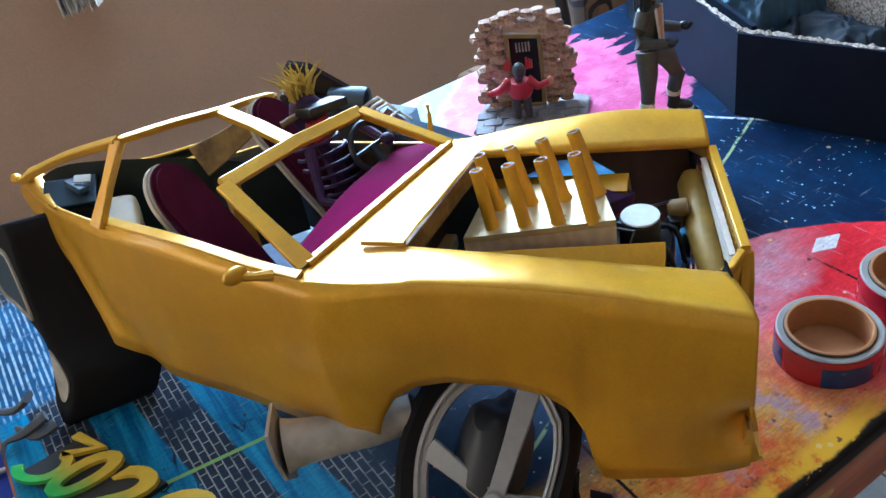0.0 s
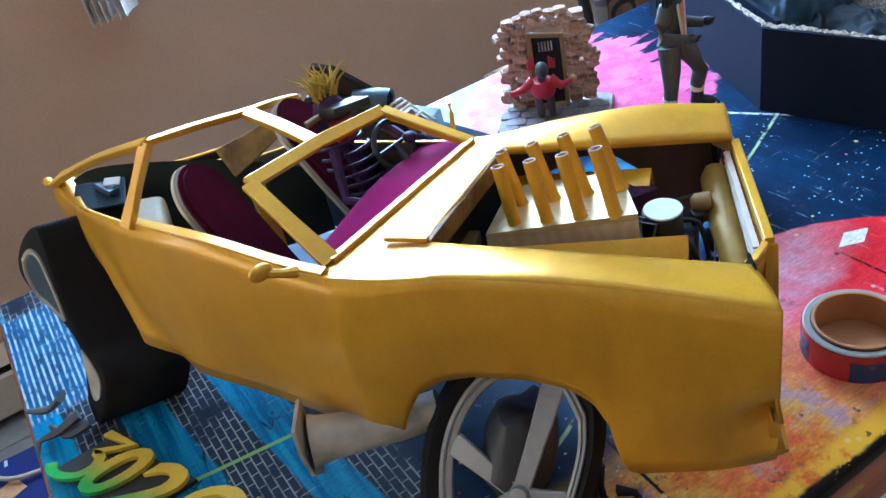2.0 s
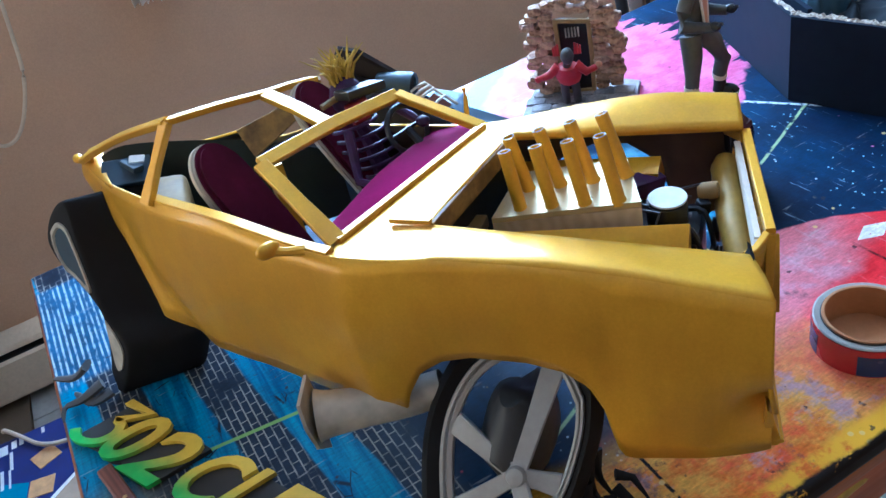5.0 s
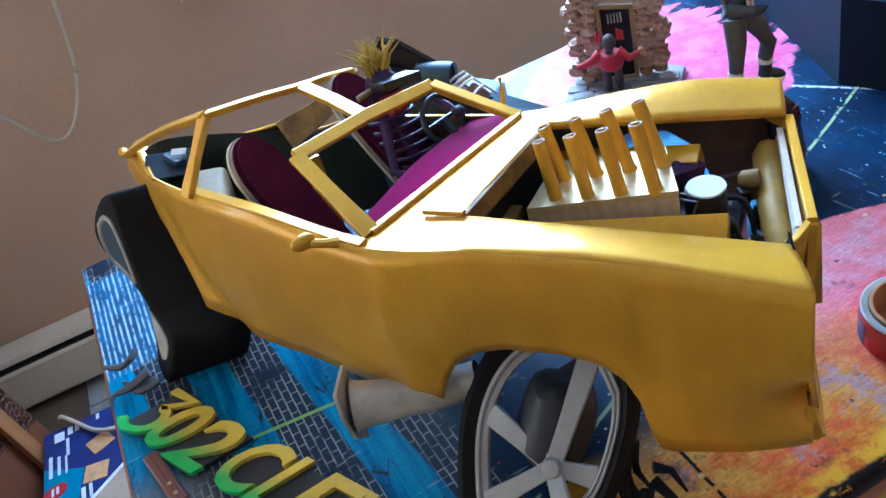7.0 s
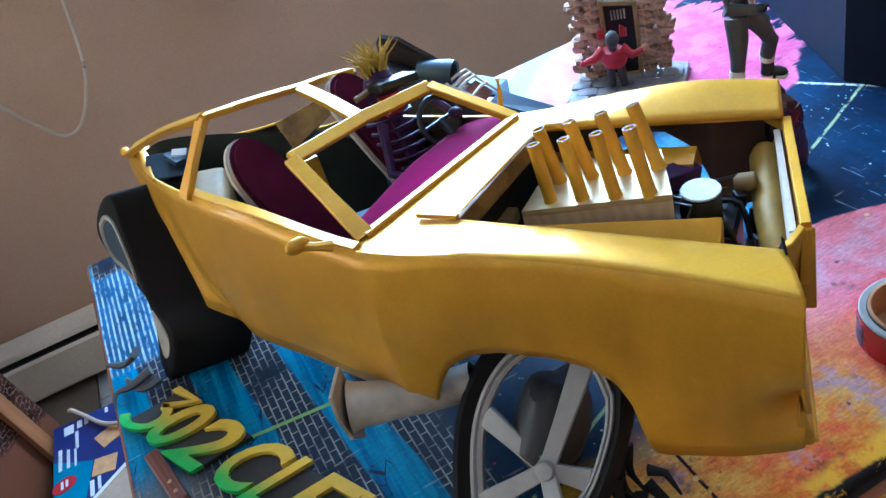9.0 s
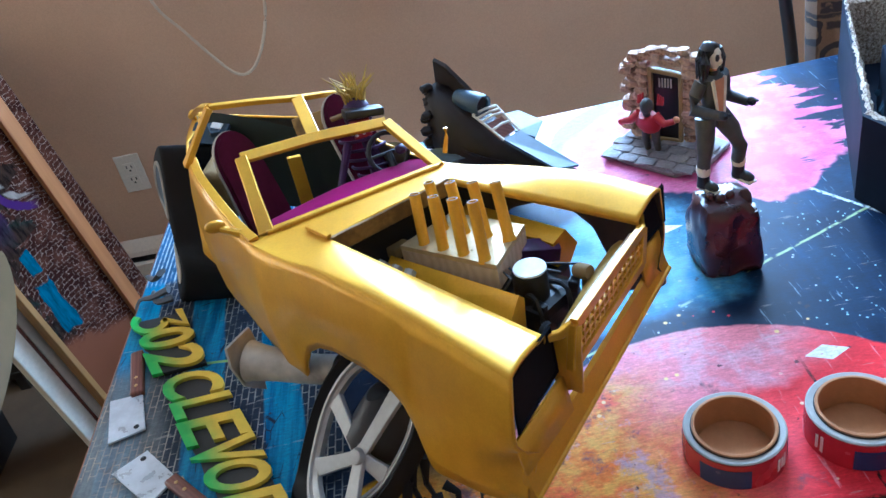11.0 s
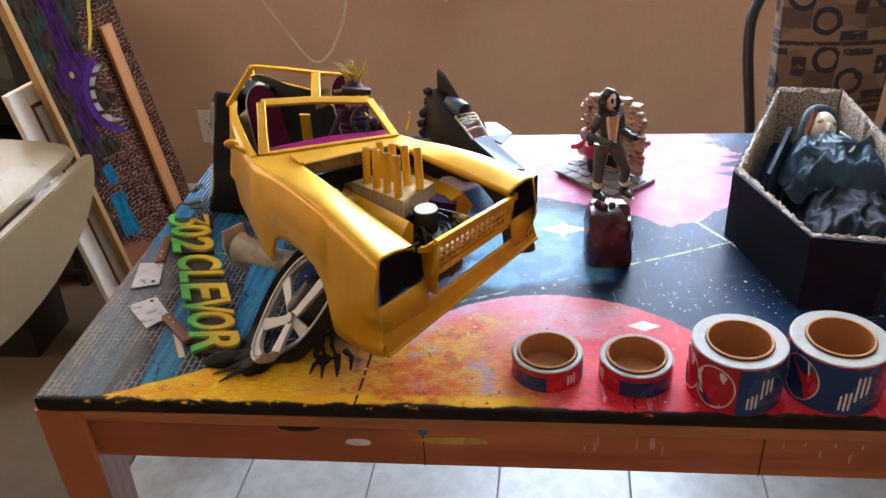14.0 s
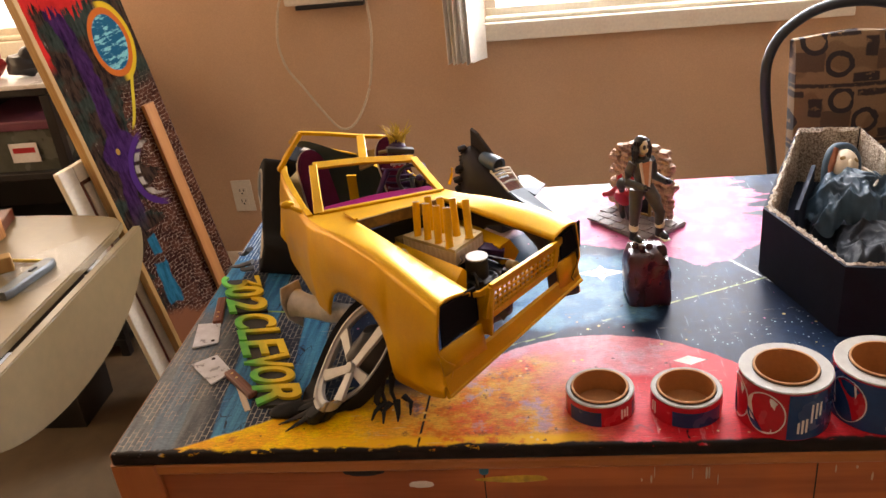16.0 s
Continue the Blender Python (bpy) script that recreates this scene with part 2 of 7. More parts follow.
M_MAGENTA = plain("magenta_felt", (0.19, 0.002, 0.068), 0.95, grain=240, patch=22, lo=0.85, hi=1.2, bump=0.3, spec=0.08)
M_GREENBLACK = plain("green_black_paint", (0.012, 0.017, 0.012), 0.6, patch=25, lo=0.6, hi=1.6)
M_SEATEDGE = plain("cream_seat_shell", (0.62, 0.55, 0.44), 0.6)
M_WHITE = plain("white_paper_disc", (0.78, 0.77, 0.74), 0.6, patch=40, lo=0.85, hi=1.05)
M_TAN = plain("tan_painted_card", (0.27, 0.175, 0.060), 0.6, patch=30)
M_PURPLE = plain("dark_purple_figure_paint", (0.040, 0.010, 0.052), 0.55, grain=60, patch=70, lo=0.5, hi=1.7, spec=0.3)
M_HAIR = plain("yellow_bristle", (0.55, 0.38, 0.04), 0.5, patch=60, lo=0.6, hi=1.25)
M_BONE = plain("bone_white", (0.70, 0.64, 0.52), 0.5)
M_GREYSUIT = plain("charcoal_figure_suit", (0.055, 0.055, 0.052), 0.5, patch=60, lo=0.8, hi=1.25)
M_SKIN = plain("painted_tan_vinyl", (0.55, 0.26, 0.13), 0.55)
M_FACE = plain("pale_painted_face", (0.70, 0.60, 0.45), 0.5)
M_RED = plain("red_figure_paint", (0.42, 0.015, 0.022), 0.4, patch=40)
M_ROCK = plain("glossy_dark_maroon_resin", (0.040, 0.008, 0.010), 0.28, grain=40, patch=25, lo=0.6, hi=1.5, bump=0.5, depth=0.002, coat=0.3)
M_BLUESATIN = plain("blue_grey_satin", (0.036, 0.068, 0.098), 0.50, grain=90, patch=25, lo=0.6, hi=1.4, spec=0.30)
M_DARKCLOTH = plain("near_black_lower_cloth", (0.012, 0.015, 0.021), 0.65, grain=90, patch=25, lo=0.75, hi=1.2, spec=0.25)
M_BLACKFOAM = plain("blue_black_foam_board", (0.010, 0.015, 0.028), 0.70, grain=50, lo=0.8, hi=1.3, spec=0.10)
M_REDHAIR = plain("auburn_doll_hair", (0.22, 0.06, 0.015), 0.5)
M_CREAM = plain("cream_laminate", (0.180, 0.124, 0.058), 0.35, grain=40, patch=5, lo=0.9, hi=1.05, bump=0.05)
M_SHELF = plain("black_shelf_laminate", (0.016, 0.014, 0.013), 0.5)
M_CHAIRTUBE = plain("slate_black_steel_tube", (0.03, 0.036, 0.042), 0.35, 0.3)
M_BLADE = plain("silver_blade_paint", (0.66, 0.70, 0.74), 0.30, 0.35, grain=80, patch=50, lo=0.75, hi=1.1)
M_HANDLE = wood("red_brown_handle_wood", (0.20, 0.065, 0.035), (0.10, 0.028, 0.016), "X", 60)
M_BRASS = plain("brass_rivet", (0.60, 0.42, 0.18), 0.35, 0.8)
M_APRON = wood("stained_pine_apron", (0.48, 0.150, 0.040), (0.24, 0.060, 0.015), "X", 22, 0.42, 0.15, 0.6, 1.3)
M_NOSING = wood("worn_orange_nosing", (0.48, 0.185, 0.045), (0.22, 0.070, 0.020), "X", 10, 0.40, 0.2)
M_LEG = wood("stained_pine_leg", (0.46, 0.160, 0.046), (0.26, 0.072, 0.020), "Z", 14, 0.42, 0.15)
M_LATH = wood("orange_pine_lath", (0.50, 0.22, 0.065), (0.34, 0.13, 0.035), "Z", 30, 0.5)
M_STRETCH = wood("pale_stretcher_wood", (0.46, 0.27, 0.085), (0.36, 0.19, 0.055), "Z", 30, 0.5)
M_BALSA = wood("pale_balsa", (0.62, 0.50, 0.36), (0.48, 0.36, 0.24), "X", 40, 0.6)
M_ROLLTOP = plain("white_paper_edge", (0.36, 0.33, 0.28), 0.6, grain=90, patch=30, lo=0.85, hi=1.04)
M_FILMRED = plain("glossy_red_film", (0.46, 0.012, 0.025), 0.25, patch=20, coat=0.2)
M_FILMBLUE = plain("glossy_blue_film", (0.010, 0.045, 0.16), 0.25, patch=20, coat=0.2)
M_FILMWHITE = plain("glossy_white_film", (0.75, 0.74, 0.72), 0.3)


def gold_paint():
    """Brushed-on gold paint over card: warm metal flakes, streaks and thin patches."""
    k = Mat("gold_yellow_paint", 0.45, 0.45, 0.16, 0.6)
    v = k.vec()
    flake, streak, patch = k.noise(v, 420, 2), k.noise(k.vec(scale=(1, 1, 0.25)), 45, 4), k.noise(v, 11, 4)
    c = k.mix(patch.step(0.35, 0.7), (0.63, 0.325, 0.003), (0.71, 0.392, 0.004))
    c = k.shade(k.shade(c, streak, 0.92, 1.06), flake, 0.95, 1.05)
    k.colour(c).rough(streak * 0.2 + 0.38).bump(streak * 0.6 + flake * 0.4, 0.08, 0.0005)
    k.b.inputs["Coat Roughness"].default_value = 0.20
    return k.m


M_GOLD = gold_paint()


def inner_gold():
    """The unsanded inside of the shell: ochre paint over brown card."""
    k = Mat("ochre_inner_paint", 0.6, 0.1)
    v = k.vec()
    p, g = k.noise(v, 38, 5), k.noise(v, 190, 3)
    c = k.mix(p.step(0.35, 0.65), (0.14, 0.075, 0.018), (0.32, 0.18, 0.035))
    k.colour(k.shade(c, g, 0.8, 1.15)).bump(p, 0.4, 0.0015)
    return k.m


M_OCHRE = inner_gold()
# inner faces of the car's shell, far darker than the gold outside
M_INNERDARK = plain("dark_brown_black_inner_face", (0.030, 0.021, 0.010), 0.65, grain=120, patch=14, lo=0.4, hi=2.2, bump=0.4)


def letter_paint():
    k = Mat("green_to_yellow_paint", 0.42)
    x, y, z = k.xyz()
    n = k.noise(k.vec(), 60, 3)
    f = (y + n * 0.012).step(0.010, 0.052)
    c = k.mix(f, (0.070, 0.42, 0.060), (0.70, 0.47, 0.020))
    k.colour(k.shade(c, n, 0.85, 1.1)).bump(n, 0.15, 0.0006)
    return k.m


M_LETTER = letter_paint()


def stone_paint(name, a, b, grout):
    k = Mat(name, 0.7)
    v = k.vec()
    n, g = k.noise(v, 150, 5), k.noise(v, 600, 3)
    c = k.mix(n.step(0.35, 0.65), a, b)
    c = k.mix(k.random() * 0.5, c, grout)
    k.colour(k.shade(c, g, 0.75, 1.2)).bump(n, 0.6, 0.0015)
    return k.m


M_STONE = stone_paint("hand_painted_brown_stone", (0.48, 0.29, 0.165), (0.16, 0.075, 0.040), (0.58, 0.42, 0.29))
M_FLAG = stone_paint("grey_painted_flagstone", (0.22, 0.20, 0.21), (0.13, 0.12, 0.13), (0.30, 0.25, 0.22))


def fleece():
    k = Mat("grey_textured_lining", 0.85)
    v = k.vec()
    n, g = k.noise(v, 260, 5, 0.7), k.cells(v, 330)
    c = k.mix(n.step(0.38, 0.62), (0.16, 0.105, 0.065), (0.58, 0.49, 0.38))
    k.colour(c).bump(n * 0.6 + g * 0.4, 1.0, 0.004)
    return k.m


M_FLEECE = fleece()


def table_paint():
    """The painted table top: blue brick-work at one end, yellow and orange at its front, a red moon, and a starry navy sky with pink."""
    k = Mat("varnished_picture_paint", 0.35, 0.0, 0.095, 0.02)
    v = k.vec()
    x, y, z = k.xyz(v)
    n1, n2, n3 = k.noise(v, 7, 4), k.noise(v, 26, 5), k.noise(v, 160, 4)
    wob = (n1 - 0.5) * 0.10
    # starry navy
    sky = k.mix(n1.step(0.35, 0.7), (0.004, 0.010, 0.030), (0.010, 0.032, 0.080))
    sky = k.shade(sky, k.noise(k.vec(scale=(1, 0.07, 1)), 60, 4), 0.75, 1.3)
    dots = k.cells(v, 60)
    on = k.noise(v, 9, 2).step(0.50, 0.62)
    sky = k.mix(dots.step(0.10, 0.06) * on, sky, (0.62, 0.68, 0.75))
    dots2 = k.cells(k.vec(loc=(3.1, 1.7, 0)), 38)
    sky = k.mix(dots2.step(0.085, 0.06) * k.noise(v, 5, 2).step(0.52, 0.6), sky, (0.60, 0.05, 0.07))
    # thin comet lines
    line = (y * 1.0 - x * 0.42 - 0.005 + (n2 - 0.5) * 0.004).op("ABSOLUTE")
    sky = k.mix(line.step(0.0030, 0.0012) * n2.step(0.42, 0.5), sky, (0.35, 0.42, 0.20))
    line2 = (x + y * 0.62 - 1.245 + (n3 - 0.5) * 0.006).op("ABSOLUTE")
    sky = k.mix(line2.step(0.0045, 0.001) * n3.step(0.35, 0.55), sky, (0.70, 0.75, 0.80))
    scratch = k.noise(k.vec(scale=(9, 0.8, 1), rot=0.75), 26, 4, 0.6).step(0.64, 0.70) * k.noise(v, 6, 3).step(0.46, 0.60)
    sky = k.mix(scratch * 0.55, sky, (0.30, 0.40, 0.50))
    dots3 = k.cells(k.vec(loc=(7.3, 2.2, 0)), 95)
    sky = k.mix(dots3.step(0.15, 0.10) * k.noise(k.vec(loc=(1, 1, 0)), 7, 2).step(0.52, 0.62), sky, (0.40, 0.60, 0.66))
    sky = k.mix(k.cells(k.vec(loc=(0.4, 6.2, 0)), 30).step(0.085, 0.06) * n2.step(0.5, 0.55), sky, (0.62, 0.20, 0.36))
    col = sky
    # pale blue paint and window glare behind the car, both put into the colour
    glare_patch = (x - 0.67 + (n2 - 0.5) * 0.10).op("ABSOLUTE").step(0.125, 0.09) * (y - 0.41 + (n1 - 0.5) * 0.16).op("ABSOLUTE").step(0.135, 0.10)
    col = k.mix(glare_patch * 0.85, col, k.mix(n2.step(0.4, 0.6), (0.07, 0.20, 0.36), (0.16, 0.34, 0.48)))
    # pink and white cloud at the far side
    cloud = (x * 0.95 + wob * 1.2).step(0.60, 0.63) * (y + wob * 1.6 - (x - 0.9).op("ABSOLUTE") * 0.42).step(0.49, 0.50)
    cloud = cloud * (x + wob * 2.0 + (k.noise(k.vec(scale=(1.0, 5.0, 1)), 9, 3) - 0.5) * 0.22).step(1.03, 1.02)
    pink = k.mix(n2.step(0.40, 0.6), (0.46, 0.085, 0.200), (0.54, 0.15, 0.28))
    col = k.mix(cloud, col, pink)
    white = (y + x * -0.9 + wob * 1.5).step(0.115, 0.15) * (x + wob).step(0.42, 0.45)
    pale = k.mix(n1.step(0.4, 0.6), (0.56, 0.52, 0.56), (0.62, 0.44, 0.52))
    swirl = k.wave(k.vec(rot=0.7), 2.2, 6.0, 1.0).step(0.62, 0.72)
    pale = k.mix(swirl * 0.75, pale, (0.22, 0.46, 0.50))
    col = k.mix(white, col, pale)
    # red moon and pink rim
    dx, dy = x - 0.69, y - 0.0
    r = (dx * dx + dy * dy).op("SQRT") + (n2 - 0.5) * 0.012
    flat = (y + (x - 0.9) * 0.10 + (n2 - 0.5) * 0.01)
    moon = r.step(0.262, 0.258).max(flat.step(0.150, 0.146) * x.step(0.80, 0.82))
    red = k.mix(n1.step(0.38, 0.62), (0.66, 0.030, 0.040), (0.52, 0.014, 0.022))
    red = k.mix((x + n1 * 0.25).step(0.90, 0.74), red, (0.70, 0.12, 0.14))
    red = k.mix(k.cells(v, 47).step(0.12, 0.07) * n2.step(0.5, 0.6), red, (0.70, 0.50, 0.30))
    red = k.mix(k.noise(k.vec(scale=(6, 0.7, 1), rot=0.5), 22, 4).step(0.60, 0.72) * 0.5, red, (0.72, 0.40, 0.42))
    # glare over the moon's upper left, painted on as a pale pink wash
    red = k.mix((y - x * 0.35 + wob * 1.6).step(-0.115, -0.075) * x.step(0.86, 0.76) * 0.75, red, k.mix(n2.step(0.42, 0.58), (0.56, 0.36, 0.42), (0.62, 0.24, 0.28)))
    col = k.mix(moon, col, red)
    # pale star and diamonds
    def rhomb(cx, cy, a, b):
        return ((x - cx).op("ABSOLUTE") * (1 / a) + (y - cy).op("ABSOLUTE") * (1 / b)).step(1.03, 0.97)
    star = rhomb(0.716, 0.462, 0.046, 0.017).max(rhomb(0.716, 0.462, 0.014, 0.030))
    pale_mark = star.max(rhomb(0.822, 0.184, 0.024, 0.012)).max(rhomb(0.590, 0.064, 0.020, 0.011))
    col = k.mix(pale_mark * n3.step(0.25, 0.40), col, (0.68, 0.66, 0.60))
    # orange and yellow along the front edge
    dirty = k.noise(v, 34, 6, 0.65)
    orange = k.mix(dirty.step(0.38, 0.62), (0.62, 0.150, 0.012), (0.68, 0.34, 0.045))
    orange = k.mix(k.noise(k.vec(loc=(1, 7, 0)), 13, 5, 0.7).step(0.52, 0.66) * 0.8, orange, (0.66, 0.085, 0.030))
    orange = k.mix(k.noise(v, 19, 5, 0.7).step(0.56, 0.68) * 0.85, orange, (0.40, 0.28, 0.32))
    orange = k.mix(k.noise(k.vec(loc=(5, 2, 0)), 28, 5, 0.7).step(0.575, 0.70), orange, (0.07, 0.035, 0.035))
    om = (x + y * 0.25 + (n2 - 0.5) * 0.10 + wob).step(0.74, 0.60) * (x + y * 0.6).step(0.28, 0.30) * (y + wob - (x - 0.6) * 0.35).step(0.22, 0.17)
    col = k.mix(om, col, orange)
    # blue planks and painted brick-work
    bx = k.bricks(k.vec(rot=math.pi / 2), 0.019, 0.0082, 0.0009)
    plank = ((x + (n1 - 0.5) * 0.012) * 1.0 + y * 0.10).op("MULTIPLY", 10.5).op("FRACT")
    bright = plank.step(0.46, 0.50) * plank.step(0.98, 0.94)
    streak = k.noise(k.vec(scale=(1, 0.05, 1)), 130, 4)
    blue = k.mix(streak.step(0.3, 0.7), (0.012, 0.085, 0.20), (0.050, 0.23, 0.38))
    crack = k.cells(k.vec(scale=(1, 0.35, 1)), 60, "DISTANCE_TO_EDGE").step(0.03, 0.008) * n2.step(0.5, 0.58)
    blue = k.mix(crack, blue, (0.012, 0.018, 0.035))
    navy = k.mix(bx * n2.step(0.34, 0.56) * 0.60, k.shade((0.016, 0.024, 0.042), n2, 0.6, 1.5), (0.44, 0.40, 0.33))
    brick = k.mix(bright, navy, blue)
    grey = k.shade((0.15, 0.16, 0.16), k.noise(k.vec(scale=(1, 0.08, 1)), 70, 5), 0.45, 1.35)
    grey = k.mix(bx * n2.step(0.44, 0.56) * 0.55, grey, (0.46, 0.32, 0.22))
    brick = k.mix((x + y * 0.16 + (n2 - 0.5) * 0.03).step(0.145, 0.115) * y.step(0.42, 0.36) * 0.80, brick, grey)
    ribs = k.wave(k.vec(scale=(1, 0.06, 1), rot=0.06), 46.0, 3.5, 3.0).step(0.50, 0.85) * k.noise(k.vec(scale=(1, 0.3, 1)), 150, 4, 0.6).step(0.36, 0.58)
    rib = k.mix(ribs * 0.85, k.shade((0.020, 0.075, 0.16), n2, 0.4, 1.7), (0.46, 0.54, 0.58))
    brick = k.mix(y.step(0.575, 0.59) * y.step(0.82, 0.81), brick, rib)
    lm = (x + (n2 - 0.5) * 0.03 + y * 0.12).step(0.335, 0.325)
    col = k.mix(lm, col, brick)
    # yellow corner
    yel = k.mix(dirty.step(0.4, 0.65), (0.86, 0.56, 0.006), (0.80, 0.38, 0.012))
    yel = k.mix(k.noise(k.vec(loc=(2, 5, 0)), 24, 5, 0.7).step(0.60, 0.72), yel, (0.50, 0.14, 0.02))
    yel = k.mix(k.noise(k.vec(loc=(8, 1, 0)), 40, 5, 0.7).step(0.66, 0.74), yel, (0.05, 0.03, 0.02))
    ym = (y - (x * 0.50) + 0.045 + (n2 - 0.5) * 0.012).step(0.010, 0.004) * (x + (n2 - 0.5) * 0.05 + y * 0.2).step(0.44, 0.33) * (y + (n2 - 0.5) * 0.02).step(0.155, 0.135)
    col = k.mix(ym, col, yel)
    col = k.shade(k.shade(col, k.noise(k.vec(scale=(1, 4, 1), rot=0.4), 110, 4, 0.65), 0.72, 1.28), k.noise(v, 320, 3), 0.86, 1.12)
    # a thin green-yellow brush line towards the exhaust
    brush = ((x - 0.16) * 0.139 + (y - 0.372) * 0.99 + (n3 - 0.5) * 0.001).op("ABSOLUTE").step(0.0030, 0.0018) * x.step(0.10, 0.12) * x.step(0.236, 0.226)
    col = k.mix(brush * 0.9, col, (0.26, 0.40, 0.09))
    # a worn yellow line along the front, board seams, scratches and scuffs
    yl = (y + (n2 - 0.5) * 0.012).step(0.030, 0.018) * x.step(0.70, 0.62) * x.step(0.28, 0.30)
    col = k.mix(yl * dirty.step(0.35, 0.5), col, (0.78, 0.42, 0.012))
    for sx, lean in ((0.437, 0.05), (0.792, 0.0), (1.105, 0.02)):
        seam = (x - sx + y * -lean + (n3 - 0.5) * 0.002).op("ABSOLUTE").step(0.0022, 0.0010) * k.noise(v, 70, 3).step(0.36, 0.46) * y.step(0.20, 0.14)
        col = k.mix(seam, col, (0.012, 0.010, 0.010))
    scr = k.noise(k.vec(scale=(1.2, 14, 1), rot=0.08), 30, 4, 0.6).step(0.70, 0.75) * n1.step(0.42, 0.55)
    col = k.mix(scr * 0.75, col, (0.06, 0.05, 0.05))
    fleck = k.cells(k.vec(loc=(3.3, 8.1, 0)), 52).step(0.16, 0.11) * k.noise(v, 11, 2).step(0.50, 0.60)
    col = k.mix(fleck * x.step(0.34, 0.38) * y.step(0.36, 0.30), col, (0.72, 0.52, 0.20))
    stain = k.noise(k.vec(loc=(4, 3, 0)), 15, 6, 0.7).step(0.60, 0.70) * x.step(0.33, 0.40) * y.step(0.26, 0.16)
    col = k.mix(stain * 0.8, col, (0.10, 0.065, 0.085))
    nick = k.noise(k.vec(loc=(4, 9, 2)), 75, 3, 0.5).step(0.70, 0.74)
    col = k.mix(nick * 0.8, col, (0.03, 0.025, 0.03))
    # scuffs, then the black painted edge with its worn front
    col = k.mix(k.noise(k.vec(scale=(1, 9, 1), rot=0.3), 18, 5).step(0.66, 0.72) * 0.30, col, (0.50, 0.45, 0.40))
    worn = (y + (n2 - 0.5) * 0.020 + (n1 - 0.5) * 0.020).step(0.010, 0.005)
    col = k.mix(worn * k.noise(k.vec(scale=(0.5, 1, 1)), 90, 4, 0.6).step(0.34, 0.42), col, (0.016, 0.012, 0.010))
    side = z.step(TOP - 0.0035, TOP - 0.006)
    left = x.step(0.0045, 0.0030)
    col = k.mix(side.max(left), col, k.mix(left, k.shade((0.016, 0.013, 0.012), n2, 0.5, 1.8), k.shade((0.24, 0.090, 0.035), n2, 0.5, 1.5)))
    k.colour(col)
    k.rough(n2 * 0.24 + n3 * 0.10 + 0.26)
    k.b.inputs["Coat Roughness"].default_value = 0.34
    k.bump(n3 * 0.5 + k.noise(k.vec(scale=(0.1, 1, 1)), 60, 4) * 0.5, 0.16, 0.0010)
    return k.m


M_TABLE = table_paint()


def dragon_canvas():
    """A dense picture in dark browns with purple coils and pale brick strokes."""
    k = Mat("thick_oil_picture", 0.6, 0.0, 0.0, 0.15)
    v = k.vec()
    x, y, z = k.xyz(v)
    n1, n2, n3 = k.noise(v, 7, 5, 0.65, 1.0), k.noise(v, 26, 5), k.noise(k.vec(scale=(1, 1, 0.22)), 95, 5, 0.65)
    c = k.mix(n3.step(0.36, 0.60), (0.011, 0.008, 0.008), (0.046, 0.026, 0.017))
    c = k.mix(k.noise(k.vec(loc=(3, 0, 1)), 9, 4).step(0.48, 0.58), c, k.shade((0.020, 0.026, 0.020), n3, 0.3, 2.2))
    c = k.mix(n3.step(0.64, 0.70) * n2.step(0.45, 0.6), c, (0.30, 0.26, 0.20))
    # masses of little brick strokes
    bx = x + (n2 - 0.5) * 0.03 + (z * 16.0).op("SINE") * 0.010
    rows = (z * 92.0 + (x * 24.0 + n1 * 5.0).op("SINE") * 0.9 + (n2 - 0.5) * 2.0)
    stroke = rows.op("FRACT")
    mortar = stroke.step(0.80, 0.95).max((bx * 58.0 + rows.op("FLOOR") * 0.5).op("FRACT").step(0.88, 0.97)) * k.noise(v, 120, 2).step(0.38, 0.55)
    walls = k.mix(mortar, k.mix(n2.step(0.40, 0.62), (0.034, 0.012, 0.009), (0.085, 0.032, 0.019)), (0.27, 0.19, 0.14))
    c = k.mix((n1 + (x - 0.13) * 1.5 - (z - 0.45) * 0.35).step(0.33, 0.37) * z.step(1.00, 0.93), c, walls)
    # purple vine and dragon's head with pale jaw
    coil = (x - 0.070 - (z * 8.0).op("SINE") * 0.022 + (n2 - 0.5) * 0.03).op("ABSOLUTE")
    c = k.mix(coil.step(0.026, 0.018) * z.step(0.60, 0.72), c, k.shade((0.028, 0.010, 0.038), n3, 0.20, 2.2))
    hx, hz = x - 0.085, z - 0.832
    head = (hx * hx * 1.2 + hz * hz * 1.5).op("SQRT") + (n2 - 0.5) * 0.045
    c = k.mix(head.step(0.066, 0.056), c, k.shade((0.036, 0.013, 0.056), n3, 0.25, 1.9))
    eye = ((x - 0.074) * (x - 0.074) + (z - 0.834) * (z - 0.834) * 0.5).op("SQRT")
    c = k.mix(eye.step(0.007, 0.005), c, (0.36, 0.20, 0.04))
    jaw = ((x - 0.182) * (x - 0.182) + (z - 0.748) * (z - 0.748) * 0.9).op("SQRT") + (n3 - 0.5) * 0.010
    c = k.mix((jaw - 0.078).op("ABSOLUTE").step(0.009, 0.005) * (z * 190.0 + x * 60.0).op("SINE").step(-0.9, 0.0) * (x - 0.178).step(0.0, -0.03) * (z + (x - 0.15) * 0.3).step(0.835, 0.820), c, k.shade((0.30, 0.26, 0.21), n3, 0.5, 1.4))
    c = k.mix((jaw - 0.096).op("ABSOLUTE").step(0.010, 0.006) * (x - 0.165).step(0.0, -0.03), c, (0.060, 0.020, 0.120))
    # oval window of blue water in an orange ring
    ox, oz = (x - 0.188) * 1.5, z - 1.080
    ring = (ox * ox + oz * oz).op("SQRT") + (n2 - 0.5) * 0.006
